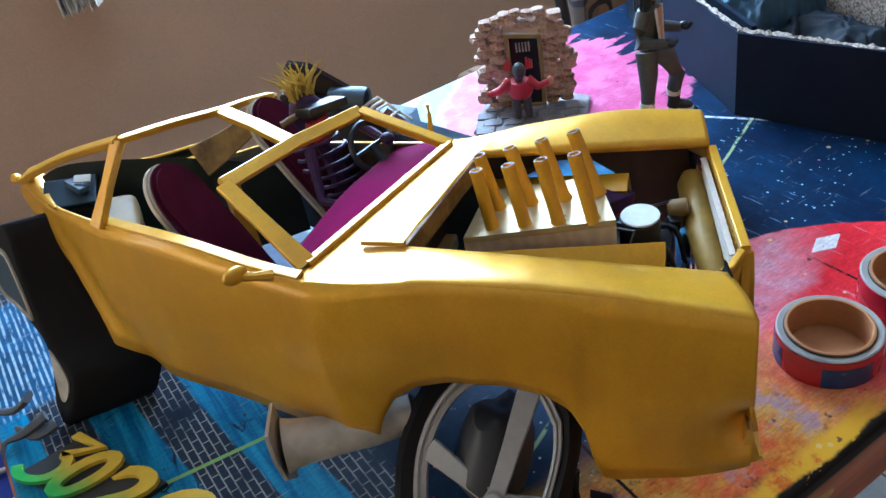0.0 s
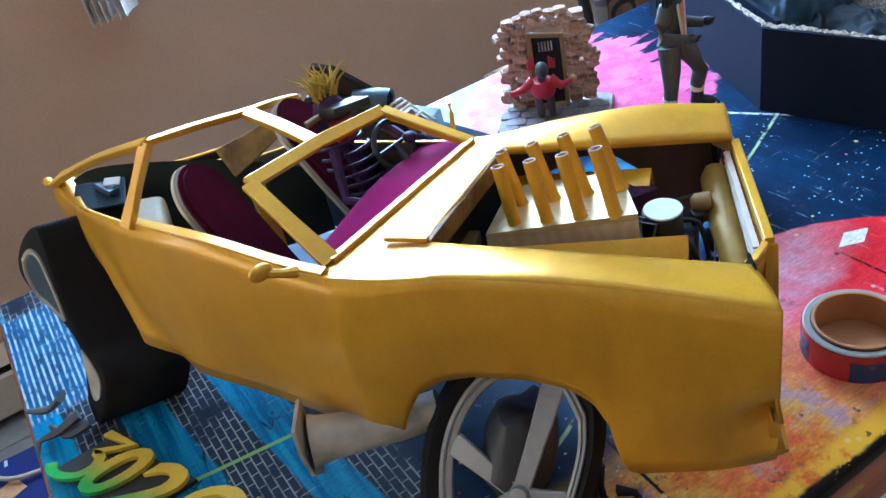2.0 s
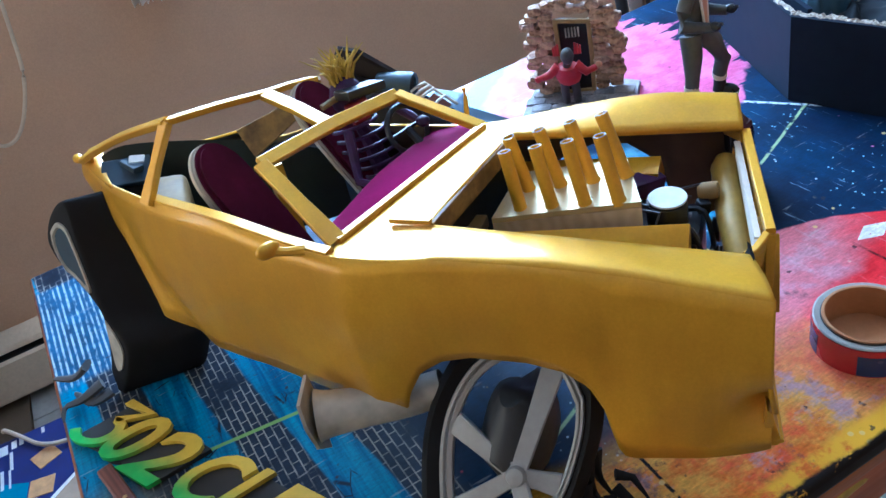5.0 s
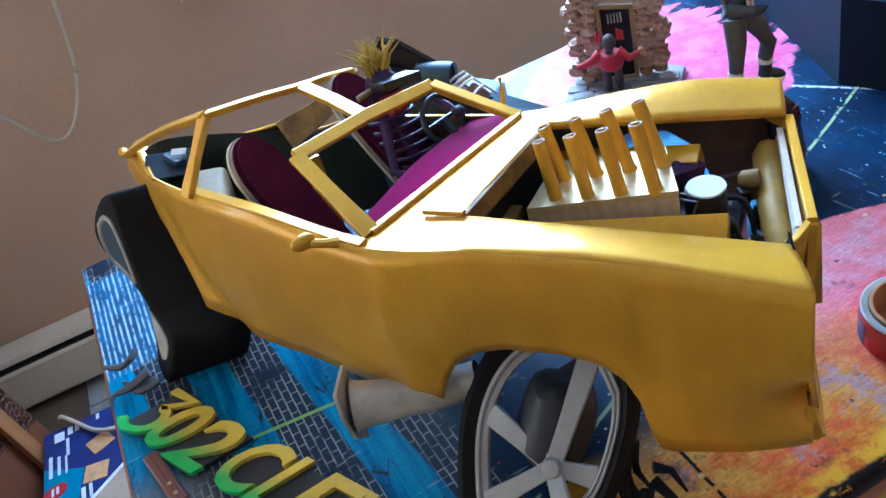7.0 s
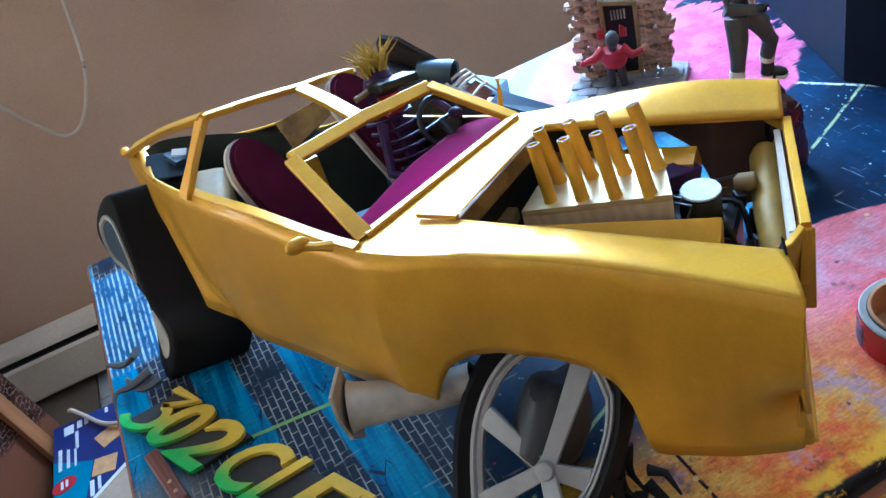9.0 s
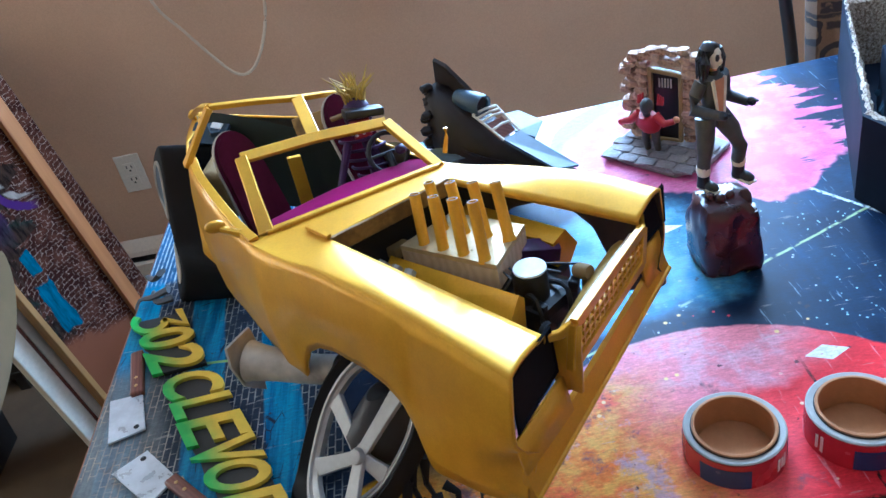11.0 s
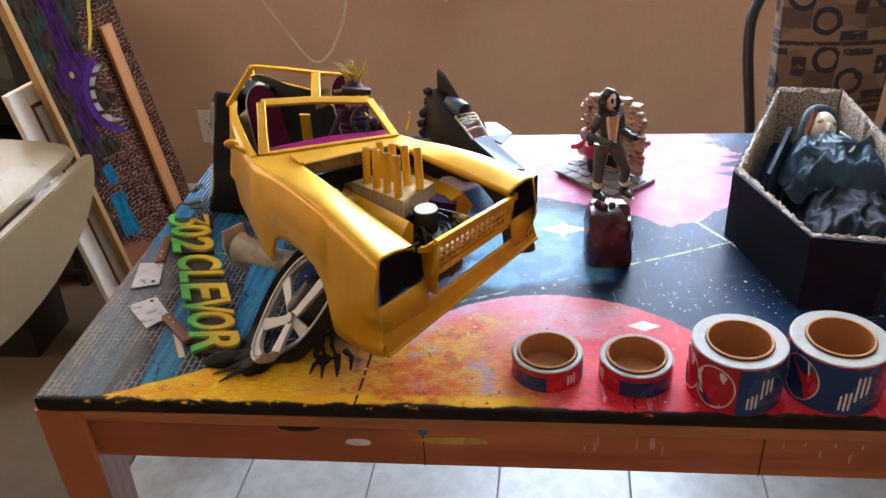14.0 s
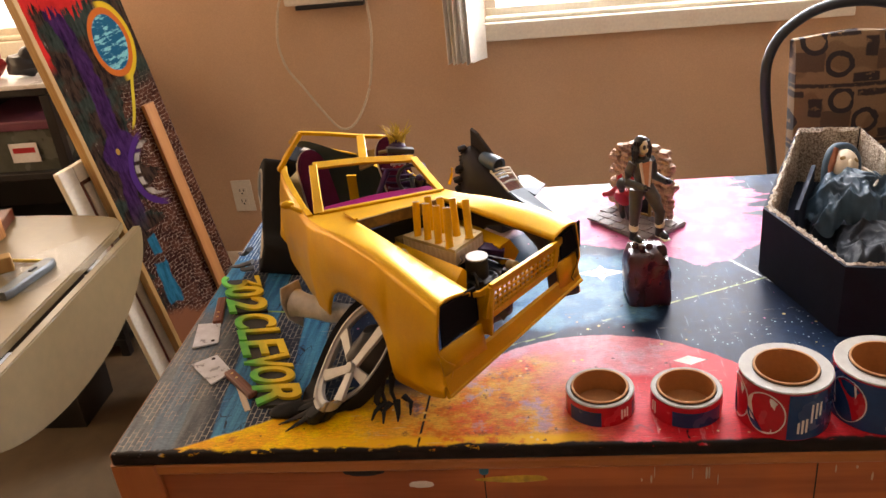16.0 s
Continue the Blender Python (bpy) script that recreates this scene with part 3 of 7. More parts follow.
    c = k.mix((ring - 0.094).op("ABSOLUTE").step(0.010, 0.006) * (x - 0.18).step(0.0, 0.02), c, (0.58, 0.36, 0.02))
    c = k.mix(ring.step(0.089, 0.085), c, (0.46, 0.110, 0.020))
    water = k.noise(k.vec(scale=(1, 1, 2.6)), 46, 4)
    c = k.mix(ring.step(0.072, 0.068), c, k.mix(water.step(0.48, 0.62), (0.010, 0.085, 0.150), (0.16, 0.42, 0.42)))
    # yellow stem, red sky at the top, blue pool low down
    stem = (x - 0.180 - (z - 0.93) * 0.6 - (z * 30.0).op("SINE") * 0.006).op("ABSOLUTE")
    c = k.mix(stem.step(0.006, 0.004) * z.step(0.86, 0.88) * z.step(1.00, 0.98), c, (0.50, 0.36, 0.03))
    sky = (z + (n3 - 0.5) * 0.16 - (x - 0.12).op("ABSOLUTE") * 0.4).step(1.175, 1.185).max((x + (n3 - 0.5) * 0.04).step(0.016, 0.010) * z.step(1.06, 1.10))
    c = k.mix(sky, c, k.shade((0.46, 0.022, 0.018), n2, 0.6, 1.3))
    pool = (x - 0.046 - (n1 - 0.5) * 0.06).op("ABSOLUTE").step(0.024, 0.019) * (z - 0.456 + (n2 - 0.5) * 0.05).op("ABSOLUTE").step(0.066, 0.058)
    pool = pool.max((x - 0.056).op("ABSOLUTE").step(0.016, 0.012) * (z - 0.570 + (n2 - 0.5) * 0.05).op("ABSOLUTE").step(0.030, 0.022))
    c = k.mix(pool, c, k.shade((0.012, 0.10, 0.16), n3, 0.4, 1.7))
    c = k.mix((z + (n2 - 0.5) * 0.08 + x * 0.5).step(0.40, 0.37), c, (0.20, 0.075, 0.035))
    k.colour(c).bump(n3 * 0.6 + n2 * 0.4, 0.7, 0.002)
    return k.m


M_PICTURE = dragon_canvas()


def chair_fabric():
    k = Mat("brown_geometric_upholstery", 0.9)
    v = k.vec(scale=(1, 1, 1))
    weave = k.noise(v, 500, 2)
    x, y, z = k.xyz(v)
    n = k.noise(v, 60, 3)
    row = (z * (1 / 0.128) + (n - 0.5) * 0.06)
    col_ = ((x - 1.165) * (1 / 0.168) + (n - 0.5) * 0.05 + row.op("FLOOR") * 0.37)
    fu, fv = col_.op("FRACT"), row.op("FRACT")
    cell = k.noise(k.vec(scale=(1, 1, 1)), 8.5, 1)
    c = k.mix(cell.step(0.47, 0.50), (0.25, 0.160, 0.085), (0.19, 0.118, 0.062))
    def bar(u0, u1, v0, v1):
        return fu.step(u0 - 0.01, u0 + 0.01) * fu.step(u1 + 0.01, u1 - 0.01) * fv.step(v0 - 0.015, v0 + 0.015) * fv.step(v1 + 0.015, v1 - 0.015)
    dark = bar(0.0, 1.0, 0.02, 0.09).max(bar(0.34, 0.66, 0.10, 0.26)).max(bar(0.46, 0.62, 0.52, 0.84)).max(bar(0.04, 0.40, 0.86, 0.97))
    c = k.mix(dark * n.step(0.30, 0.42), c, (0.040, 0.030, 0.028))
    c = k.mix(bar(0.62, 0.98, 0.30, 0.62), c, (0.105, 0.066, 0.042))
    for cu, cv in ((0.16, 0.42), (0.86, 0.80)):
        du, dv = (fu - cu) * 0.168, (fv - cv) * 0.128
        ring = (du * du + dv * dv).op("SQRT") + (n - 0.5) * 0.006
        c = k.mix((ring - 0.024).op("ABSOLUTE").step(0.0065, 0.0045), c, (0.030, 0.026, 0.028))
    k.colour(k.shade(c, weave, 0.8, 1.15)).bump(weave, 0.5, 0.001)
    return k.m


M_FABRIC = chair_fabric()


def tile_floor():
    k = Mat("pale_vinyl_tile", 0.35)
    v = k.vec()
    n, p = k.noise(v, 22, 6, 0.7), k.noise(v, 3, 3)
    c = k.mix(n.step(0.35, 0.65), (0.29, 0.29, 0.27), (0.38, 0.38, 0.36))
    k.colour(k.shade(k.mix(k.random() * 0.35, c, (0.40, 0.38, 0.33)), p, 0.9, 1.06)).bump(n, 0.1, 0.001)
    return k.m


M_TILE = tile_floor()
M_GROUT = plain("grey_tile_joint", (0.16, 0.14, 0.12), 0.8)
M_CARPET = plain("tan_loop_carpet", (0.135, 0.095, 0.055), 0.95, grain=420, patch=14, lo=0.8, hi=1.15, bump=0.8, depth=0.004)
M_BOXBLUE = plain("blue_printed_carton", (0.012, 0.022, 0.12), 0.4, patch=12, lo=0.7, hi=1.4)
M_TEAL = plain("teal_print", (0.03, 0.20, 0.32), 0.45)
M_WAFER = plain("printed_biscuit", (0.55, 0.30, 0.12), 0.5, patch=60)
M_CLEAR = plain("cloudy_plastic_bin", (0.10, 0.11, 0.09), 0.25, patch=8, lo=0.6, hi=1.3)
M_FROST = plain("frosted_tub_plastic", (0.55, 0.58, 0.60), 0.3, patch=30, lo=0.7, hi=1.1)
M_PURPLEPRINT = plain("purple_print", (0.16, 0.05, 0.28), 0.5, patch=40)
M_PINK = plain("dusty_pink_lid", (0.15, 0.045, 0.075), 0.45)
M_SHIP = plain("dark_brown_black_hull", (0.014, 0.009, 0.009), 0.55, grain=40, patch=18, lo=0.6, hi=1.8, spec=0.3)
M_SHIPBLUE = plain("slate_blue_panel", (0.035, 0.062, 0.095), 0.42, patch=20, lo=0.8, hi=1.2)
M_TOOL = plain("grey_tool_enamel", (0.12, 0.135, 0.14), 0.4, 0.3, patch=30)
M_SIGNBACK = plain("black_sign_board", (0.022, 0.020, 0.018), 0.6, grain=80, lo=0.6, hi=1.6)
M_CARPAPER = plain("dim_brown_paper", (0.36, 0.26, 0.17), 0.8, patch=12)


def glass_mat():
    k = Mat("window_glass", 0.02)
    k.b.inputs["Transmission Weight"].default_value = 1.0
    k.b.inputs["IOR"].default_value = 1.45
    k.colour((0.97, 0.98, 0.98))
    return k.m


M_GLASS = glass_mat()


def film_mat():
    """Thin clear sheet with a soft sheen."""
    k = Mat("clear_plastic_film", 0.2)
    k.colour((0.50, 0.47, 0.42))
    k.b.inputs["Alpha"].default_value = 0.10
    return k.m


M_FILM = film_mat()


def daylight_backdrop():
    k = Mat("pale_bright_outdoors", 1.0)
    v = k.vec()
    n = k.noise(v, 1.1, 4)
    c = k.mix(n.step(0.4, 0.6), (0.86, 0.93, 1.0), (0.66, 0.80, 0.84))
    k.colour((0, 0, 0))
    plug(k.nt, c, k.b.inputs["Emission Color"])
    k.b.inputs["Emission Strength"].default_value = 3.0
    return k.m


M_OUT = daylight_backdrop()

# ---- the room ----
ROOM_Y0, ROOM_X1, ROOM_H = -2.60, 3.20, 2.60
W1 = (0.47, 1.47, 0.938, 2.44)      # window over the table: x0, x1, z0, z1
W2 = (-1.92, -1.04, 0.995, 2.26)    # second window in the same wall


def holed_wall(name, x0, x1, z0, z1, holes, y0, y1, m=None):
    """A thick wall in the xz plane with openings through it, built of butted blocks."""
    bm = bmesh.new()
    xs = sorted({x0, x1, *(v for h in holes for v in h[:2])})
    zs = sorted({z0, z1, *(v for h in holes for v in h[2:])})
    for a, b in zip(xs, xs[1:]):
        for c, d in zip(zs, zs[1:]):
            if not any(h[0] < (a + b) / 2 < h[1] and h[2] < (c + d) / 2 < h[3] for h in holes):
                box((b - a, y1 - y0, d - c), ((a + b) / 2, (y0 + y1) / 2, (c + d) / 2), bm=bm)
    bmesh.ops.remove_doubles(bm, verts=bm.verts[:], dist=1e-5)
    inner = [f for f in bm.faces if any(all(v in g.verts for v in f.verts) and g is not f for g in f.verts[0].link_faces)]
    bmesh.ops.delete(bm, geom=inner, context="FACES")
    if m:
        bm.transform(m)
    return thing(name, "tan painted plain interior wall", "wall", kind="structure", bm=bm, material=M_WALL)


holed_wall("wall_north", WALL_X - 0.12, ROOM_X1 + 0.12, 0, ROOM_H, [W1, W2], WALL_Y, WALL_Y + 0.12)
WW = (-0.15, 1.25, 0.90, 2.00)     # unseen opening added in the side wall, given as y0, y1, z0, z1
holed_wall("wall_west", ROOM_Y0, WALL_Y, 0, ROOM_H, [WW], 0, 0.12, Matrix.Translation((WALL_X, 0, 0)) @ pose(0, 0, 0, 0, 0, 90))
holed_wall("wall_east", ROOM_Y0, WALL_Y, 0, ROOM_H, [], -0.12, 0, Matrix.Translation((ROOM_X1, 0, 0)) @ pose(0, 0, 0, 0, 0, 90))
holed_wall("wall_south", WALL_X - 0.12, ROOM_X1 + 0.12, 0, ROOM_H, [], ROOM_Y0 - 0.12, ROOM_Y0)
thing("ceiling", "white textured flat ceiling", "ceiling", kind="structure", material=M_CEIL,
      bm=box((ROOM_X1 - WALL_X + 0.3, WALL_Y - ROOM_Y0 + 0.3, 0.1), ((ROOM_X1 + WALL_X) / 2, (WALL_Y + ROOM_Y0) / 2, ROOM_H + 0.05)))
thing("ground", "plain ground outside the house", "ground", kind="structure", material=M_CARPET,
      bm=box((60, 60, 0.05), (0, 0, -0.30)))
thing("backdrop", "pale bright daylight outdoors", "backdrop", kind="structure", material=M_OUT,
      bm=box((9.0, 0.02, 4.0), (0.4, WALL_Y + 2.4, 1.3)))

floor = thing("floor", "tan carpet beside pale square vinyl tiles", "floor", kind="structure")
SEAM_X = -0.27
part("carpet", box((SEAM_X - WALL_X, WALL_Y - ROOM_Y0, 0.04), ((SEAM_X + WALL_X) / 2, (WALL_Y + ROOM_Y0) / 2, -0.014)), M_CARPET, floor, "tan loop-pile carpet")
part("tile_bed", box((ROOM_X1 - SEAM_X, WALL_Y - ROOM_Y0, 0.04), ((SEAM_X + ROOM_X1) / 2, (WALL_Y + ROOM_Y0) / 2, -0.026)), M_GROUT, floor)


def window(name, w, mull, wall_y):
    x0, x1, z0, z1 = w
    win = thing(name, "white-framed sliding window with a cream sill", "window", kind="structure")
    fr = bmesh.new()
    for a, b in (((x1 - x0, 0.05, 0.035), ((x0 + x1) / 2, wall_y + 0.06, z0 + 0.0175)), ((x1 - x0, 0.05, 0.035), ((x0 + x1) / 2, wall_y + 0.06, z1 - 0.0175)),
                 ((0.035, 0.05, z1 - z0 - 0.07), (x0 + 0.0175, wall_y + 0.06, (z0 + z1) / 2)), ((0.035, 0.05, z1 - z0 - 0.07), (x1 - 0.0175, wall_y + 0.06, (z0 + z1) / 2)),
                 ((0.045, 0.046, z1 - z0 - 0.07), (mull, wall_y + 0.06, (z0 + z1) / 2))):
        box(a, b, 0.003, fr)
    part("window_frame", fr, M_TRIM, win)
    cas = bmesh.new()
    for a, b in (((x1 - x0 + 0.13, 0.022, 0.055), ((x0 + x1) / 2, wall_y - 0.011, z0 - 0.0275)), ((x1 - x0 + 0.13, 0.022, 0.06), ((x0 + x1) / 2, wall_y - 0.011, z1 + 0.03)),
                 ((0.06, 0.020, z1 - z0), (x0 - 0.03, wall_y - 0.010, (z0 + z1) / 2)), ((0.06, 0.020, z1 - z0), (x1 + 0.03, wall_y - 0.010, (z0 + z1) / 2))):
        box(a, b, 0.004, cas)
    part("window_casing", cas, M_TRIM, win)
    part("window_sill", box((x1 - x0 - 0.002, 0.035, 0.012), ((x0 + x1) / 2, wall_y + 0.017, z0 + 0.007), 0.003), M_TRIM, win)
    for a, b in ((x0 + 0.035, mull - 0.0225), (mull + 0.0225, x1 - 0.035)):
        p = part("pane", box((b - a, 0.004, z1 - z0 - 0.07), ((a + b) / 2, wall_y + 0.062, (z0 + z1) / 2)), M_GLASS, win, "clear window glass")
        p.visible_shadow = False
    return win


window("window_1", W1, 0.97, WALL_Y)
window("window_2", W2, -1.48, WALL_Y)
# unseen window added round the opening of the side fill
added_win = thing("window_3", "white-framed unseen window added to the side wall", "window", kind="structure")
wy0, wy1, wz0, wz1 = WW
sf = bmesh.new()
for sz, at in (((0.05, wy1 - wy0, 0.035), ((wy0 + wy1) / 2, wz0 + 0.0175)), ((0.05, wy1 - wy0, 0.035), ((wy0 + wy1) / 2, wz1 - 0.0175)), ((0.05, 0.035, wz1 - wz0 - 0.07), (wy0 + 0.0175, (wz0 + wz1) / 2)), ((0.05, 0.035, wz1 - wz0 - 0.07), (wy1 - 0.0175, (wz0 + wz1) / 2))):
    box(sz, (WALL_X - 0.06, *at), 0.003, sf)
part("window_frame", sf, M_TRIM, added_win)
part("pane", box((0.004, wy1 - wy0 - 0.072, wz1 - wz0 - 0.072), (WALL_X - 0.062, (wy0 + wy1) / 2, (wz0 + wz1) / 2)), M_GLASS, added_win, "clear window glass").visible_shadow = False

# vertical blind gathered at the window's end
blind = thing("vertical_blind", "cream vertical blind slats gathered beside the window", "blind")
part("head_rail", box((1.15, 0.045, 0.04), (0.90, WALL_Y - 0.060, 2.545), 0.004), M_BLIND, blind)
for i in range(9):
    a = radians(62 + 6 * math.sin(i * 2.1))
    rings = []
    cx, cy = 0.376 + i * 0.0095, WALL_Y - 0.075 + 0.012 * math.sin(i * 1.7)
    for z in (0.842 + 0.004 * math.sin(i * 3.0), 1.2, 1.8, 2.525):
        rings.append([Vector((cx + math.cos(a) * u * 0.036 - math.sin(a) * b, cy + math.sin(a) * u * 0.036 + math.cos(a) * b, z))
                      for u, b in ((-1, -0.0007), (-0.4, 0.0035), (0.4, 0.0035), (1, -0.0007), (1, -0.0021), (0.4, 0.0021), (-0.4, 0.0021), (-1, -0.0021))])
    part("slat", loft(rings), M_BLIND, blind, smooth=True)

# baseboard heater
heater = thing("baseboard_heater", "cream enamelled baseboard heater along the wall", "heater")
HL, HC = 2.6, -0.8
part("back_panel", box((HL, 0.012, 0.185), (HC, WALL_Y - 0.007, 0.0975), 0.002), M_HEATER, heater)
part("front_cover", loft([[(x, WALL_Y - d, z) for d, z in ((0.066, 0.028), (0.070, 0.034), (0.066, 0.135), (0.058, 0.142), (0.055, 0.138), (0.062, 0.132), (0.066, 0.036), (0.062, 0.030))] for x in (HC - HL / 2, HC + HL / 2)]), M_HEATER, heater)
part("top_cover", loft([[(x, WALL_Y - d, z) for d, z in ((0.014, 0.196), (0.052, 0.172), (0.058, 0.160), (0.054, 0.158), (0.049, 0.168), (0.014, 0.190))] for x in (HC - HL / 2, HC + HL / 2)]), M_HEATER, heater)
part("fin_core", box((HL - 0.04, 0.040, 0.12), (HC, WALL_Y - 0.036, 0.085)), M_DARK, heater, "dark finned heating core")

# wall outlet
outlet = thing("wall_outlet", "ivory duplex wall outlet plate", "outlet")
OX, OZ = -0.419, 0.405
part("cover_plate", box((0.072, 0.006, 0.116), (OX, WALL_Y - 0.0032, OZ), 0.0025), M_PLASTIC, outlet)
for dz in (0.0195, -0.0195):
    r = part("receptacle", box((0.034, 0.003, 0.028), (OX, WALL_Y - 0.0076, OZ + dz), 0.0012), M_PLASTIC, outlet)
    s = box((0.003, 0.001, 0.008), (OX - 0.007, WALL_Y - 0.0096, OZ + dz + 0.003))
    box((0.003, 0.001, 0.008), (OX + 0.007, WALL_Y - 0.0096, OZ + dz + 0.003), bm=s)
    box((0.005, 0.001, 0.005), (OX, WALL_Y - 0.0096, OZ + dz - 0.008), bm=s)
    part("slot", s, M_DARK, r, "dark plug slots")

# cordless phone cradle on the wall with its hanging cable
phone = thing("wall_phone_cradle", "cream wall-mounted phone cradle with dark underside", "phone")
part("cradle", box((0.25, 0.05, 0.20), (-0.010, WALL_Y - 0.026, 1.140), 0.008), M_PLASTIC, phone)
part("underside", box((0.215, 0.040, 0.014), (0.005, WALL_Y - 0.028, 1.033), 0.004), M_BLACK, phone, "black ribbed underside")
cable = smooth_line([(-0.150, WALL_Y - 0.035, 1.060), (-0.165, WALL_Y - 0.035, 1.020), (-0.181, WALL_Y - 0.035, 0.930), (-0.167, WALL_Y - 0.035, 0.850), (-0.125, WALL_Y - 0.035, 0.785), (-0.075, WALL_Y - 0.035, 0.705), (-0.030, WALL_Y - 0.035, 0.646), (0.008, WALL_Y - 0.035, 0.640), (0.048, WALL_Y - 0.035, 0.680), (0.090, WALL_Y - 0.035, 0.765), (0.110, WALL_Y - 0.035, 0.860), (0.122, WALL_Y - 0.035, 0.950), (0.118, WALL_Y - 0.035, 1.050)], 72)
thing("hanging_cable", "cream phone cable hanging in a loop on the wall", "cable", bm=tube(cable, 0.0044, 8), material=M_CABLE, smooth=True)

# the room stands slightly askew to the table
ROOM_TURN = Matrix.Translation((0.35, WALL_Y, 0)) @ pose(0, 0, 0, 0, 0, -2.05) @ Matrix.Translation((-0.35, -WALL_Y, 0))
ROOM_THINGS = [ob for ob in scene.objects if ob.parent is None and ob.type != "CAMERA" and ob.name not in ("ground", "backdrop")]

# ---- the painted table ----
table = thing("dining_table", "hand-painted table with stained pine apron and legs", "table")
TX, TY = 1.75, 0.869
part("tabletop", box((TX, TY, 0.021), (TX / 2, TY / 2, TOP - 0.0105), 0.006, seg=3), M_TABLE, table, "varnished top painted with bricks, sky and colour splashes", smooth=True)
part("edge_band", box((0.010, TY - 0.016, 0.016), (0.004, TY / 2, TOP - 0.0305), 0.002), M_APRON, table)
APR = TOP - 0.021
part("edge_moulding", box((TX - 0.006, 0.020, 0.020), (TX / 2, 0.0125, APR - 0.0105), 0.006, seg=3), M_NOSING, table, "worn orange-brown edge moulding", smooth=True)
for nm, sz, at in (("apron", (TX - 0.11, 0.022, 0.088), (TX / 2, 0.021, APR - 0.0445)), ("apron", (TX - 0.11, 0.022, 0.088), (TX / 2, TY - 0.021, APR - 0.0445)),
                   ("apron", (0.022, TY - 0.12, 0.088), (0.021, TY / 2, APR - 0.0445)), ("apron", (0.022, TY - 0.12, 0.088), (TX - 0.021, TY / 2, APR - 0.0445))):
    part(nm, box(sz, at, 0.003), M_APRON, table)
for lx in (0.030, TX - 0.030):
    for ly in (0.034, TY - 0.034):
        part("leg", loft([[(lx + a * s * 0.034, ly + b * s * 0.034, z) for a, b in ((-1, -0.9), (-0.9, -1), (0.9, -1), (1, -0.9), (1, 0.9), (0.9, 1), (-0.9, 1), (-1, 0.9))] for z, s in ((0.0, 0.68), (0.30, 0.82), (0.60, 1.0), (APR, 1.0))]), M_LEG, table)
for ax, w, hh, c in ((0.355, 0.030, 0.007, M_BLACK), (0.435, 0.017, 0.006, M_FILMWHITE), (0.560, 0.05, 0.006, M_HAIR), (0.522, 0.007, 0.008, M_TEAL)):
    part("paint_smear", blob((ax, 0.0098, APR - 0.038 + 0.012 * math.sin(ax * 40)), (w, 0.0012, hh), seg=14, rough=0.3), c, table, "dried paint smear", smooth=True)
rng = random.Random(77)
for i in range(13):
    dx = rng.choice((rng.uniform(0.72, 0.84), rng.uniform(0.94, 1.10), rng.uniform(0.1, 0.7)))
    part("paint_drip", blob((dx, 0.0098, APR - 0.032 - rng.uniform(0, 0.022)), (rng.uniform(0.0006, 0.0015), 0.0009, rng.uniform(0.002, 0.011)), seg=8, rough=0.2), rng.choice((M_CABLE, M_BALSA)), table, "dried pale paint drip", smooth=True)
for jx in (0.522, 0.955):
    part("board_joint", box((0.0016, 0.0012, 0.086), (jx, 0.0098, APR - 0.045)), M_DARK, table)

# ---- the gold model car, bent as if it took a curve ----
car = thing("model_car", "gold-painted handmade muscle car model without hood or roof panels", "model car")
NEAR = [(0.142, 0.658, 0.214), (0.152, 0.558, 0.225), (0.176, 0.450, 0.241), (0.214, 0.344, 0.252), (0.274, 0.233, 0.241), (0.343, 0.159, 0.240), (0.414, 0.086, 0.231), (0.486, 0.007, 0.213)]
FAR = [(0.337, 0.717, 0.147), (0.350, 0.632, 0.160), (0.374, 0.520, 0.205), (0.414, 0.412, 0.227), (0.474, 0.334, 0.230), (0.545, 0.298, 0.229), (0.607, 0.257, 0.229), (0.665, 0.219, 0.217)]


def on(line, w):
    """The point at index w of a smooth line."""
    P = [Vector(p) for p in line]
    i = min(max(int(w), 0), len(P) - 2)
    t = w - i
    a, b, c, d = P[max(i - 1, 0)], P[i], P[i + 1], P[min(i + 2, len(P) - 1)]
    return 0.5 * ((2 * b) + (c - a) * t + (2 * a - 5 * b + 4 * c - d) * t * t + (3 * b - a - 3 * c + d) * t ** 3)


def track(pairs, w):
    return float(np.interp(w, [p[0] for p in pairs], [p[1] for p in pairs]))


SILL = [(0, 0.178), (0.6, 0.166), (1.2, 0.140), (1.6, 0.118), (1.80, 0.107), (1.86, 0.105), (2.0, 0.098), (2.4, 0.088), (3.2, 0.088), (3.66, 0.083), (4.0, 0.082), (4.27, 0.085), (4.33, 0.104), (4.48, 0.130), (4.69, 0.145), (4.95, 0.152), (5.38, 0.153), (5.65, 0.147), (5.82, 0.134), (5.92, 0.110), (5.97, 0.073), (6.02, 0.062), (6.1, 0.060), (6.5, 0.068), (7.0, 0.079)]
SILL_FAR = [(0, 0.101), (1.0, 0.096), (3.2, 0.085), (4.2, 0.077), (4.32, 0.116), (4.5, 0.153), (4.8, 0.175), (5.2, 0.183), (5.6, 0.177), (5.9, 0.157), (6.1, 0.121), (6.16, 0.077), (6.5, 0.083), (7.0, 0.101)]
FLARE = [(0, 0.0), (0.6, 0.001), (1.2, 0.007), (1.8, 0.021), (2.3, 0.013), (3.0, 0.003), (4.0, 0.0), (5.0, 0.007), (6.0, 0.014), (6.5, 0.013), (7, 0.006)]


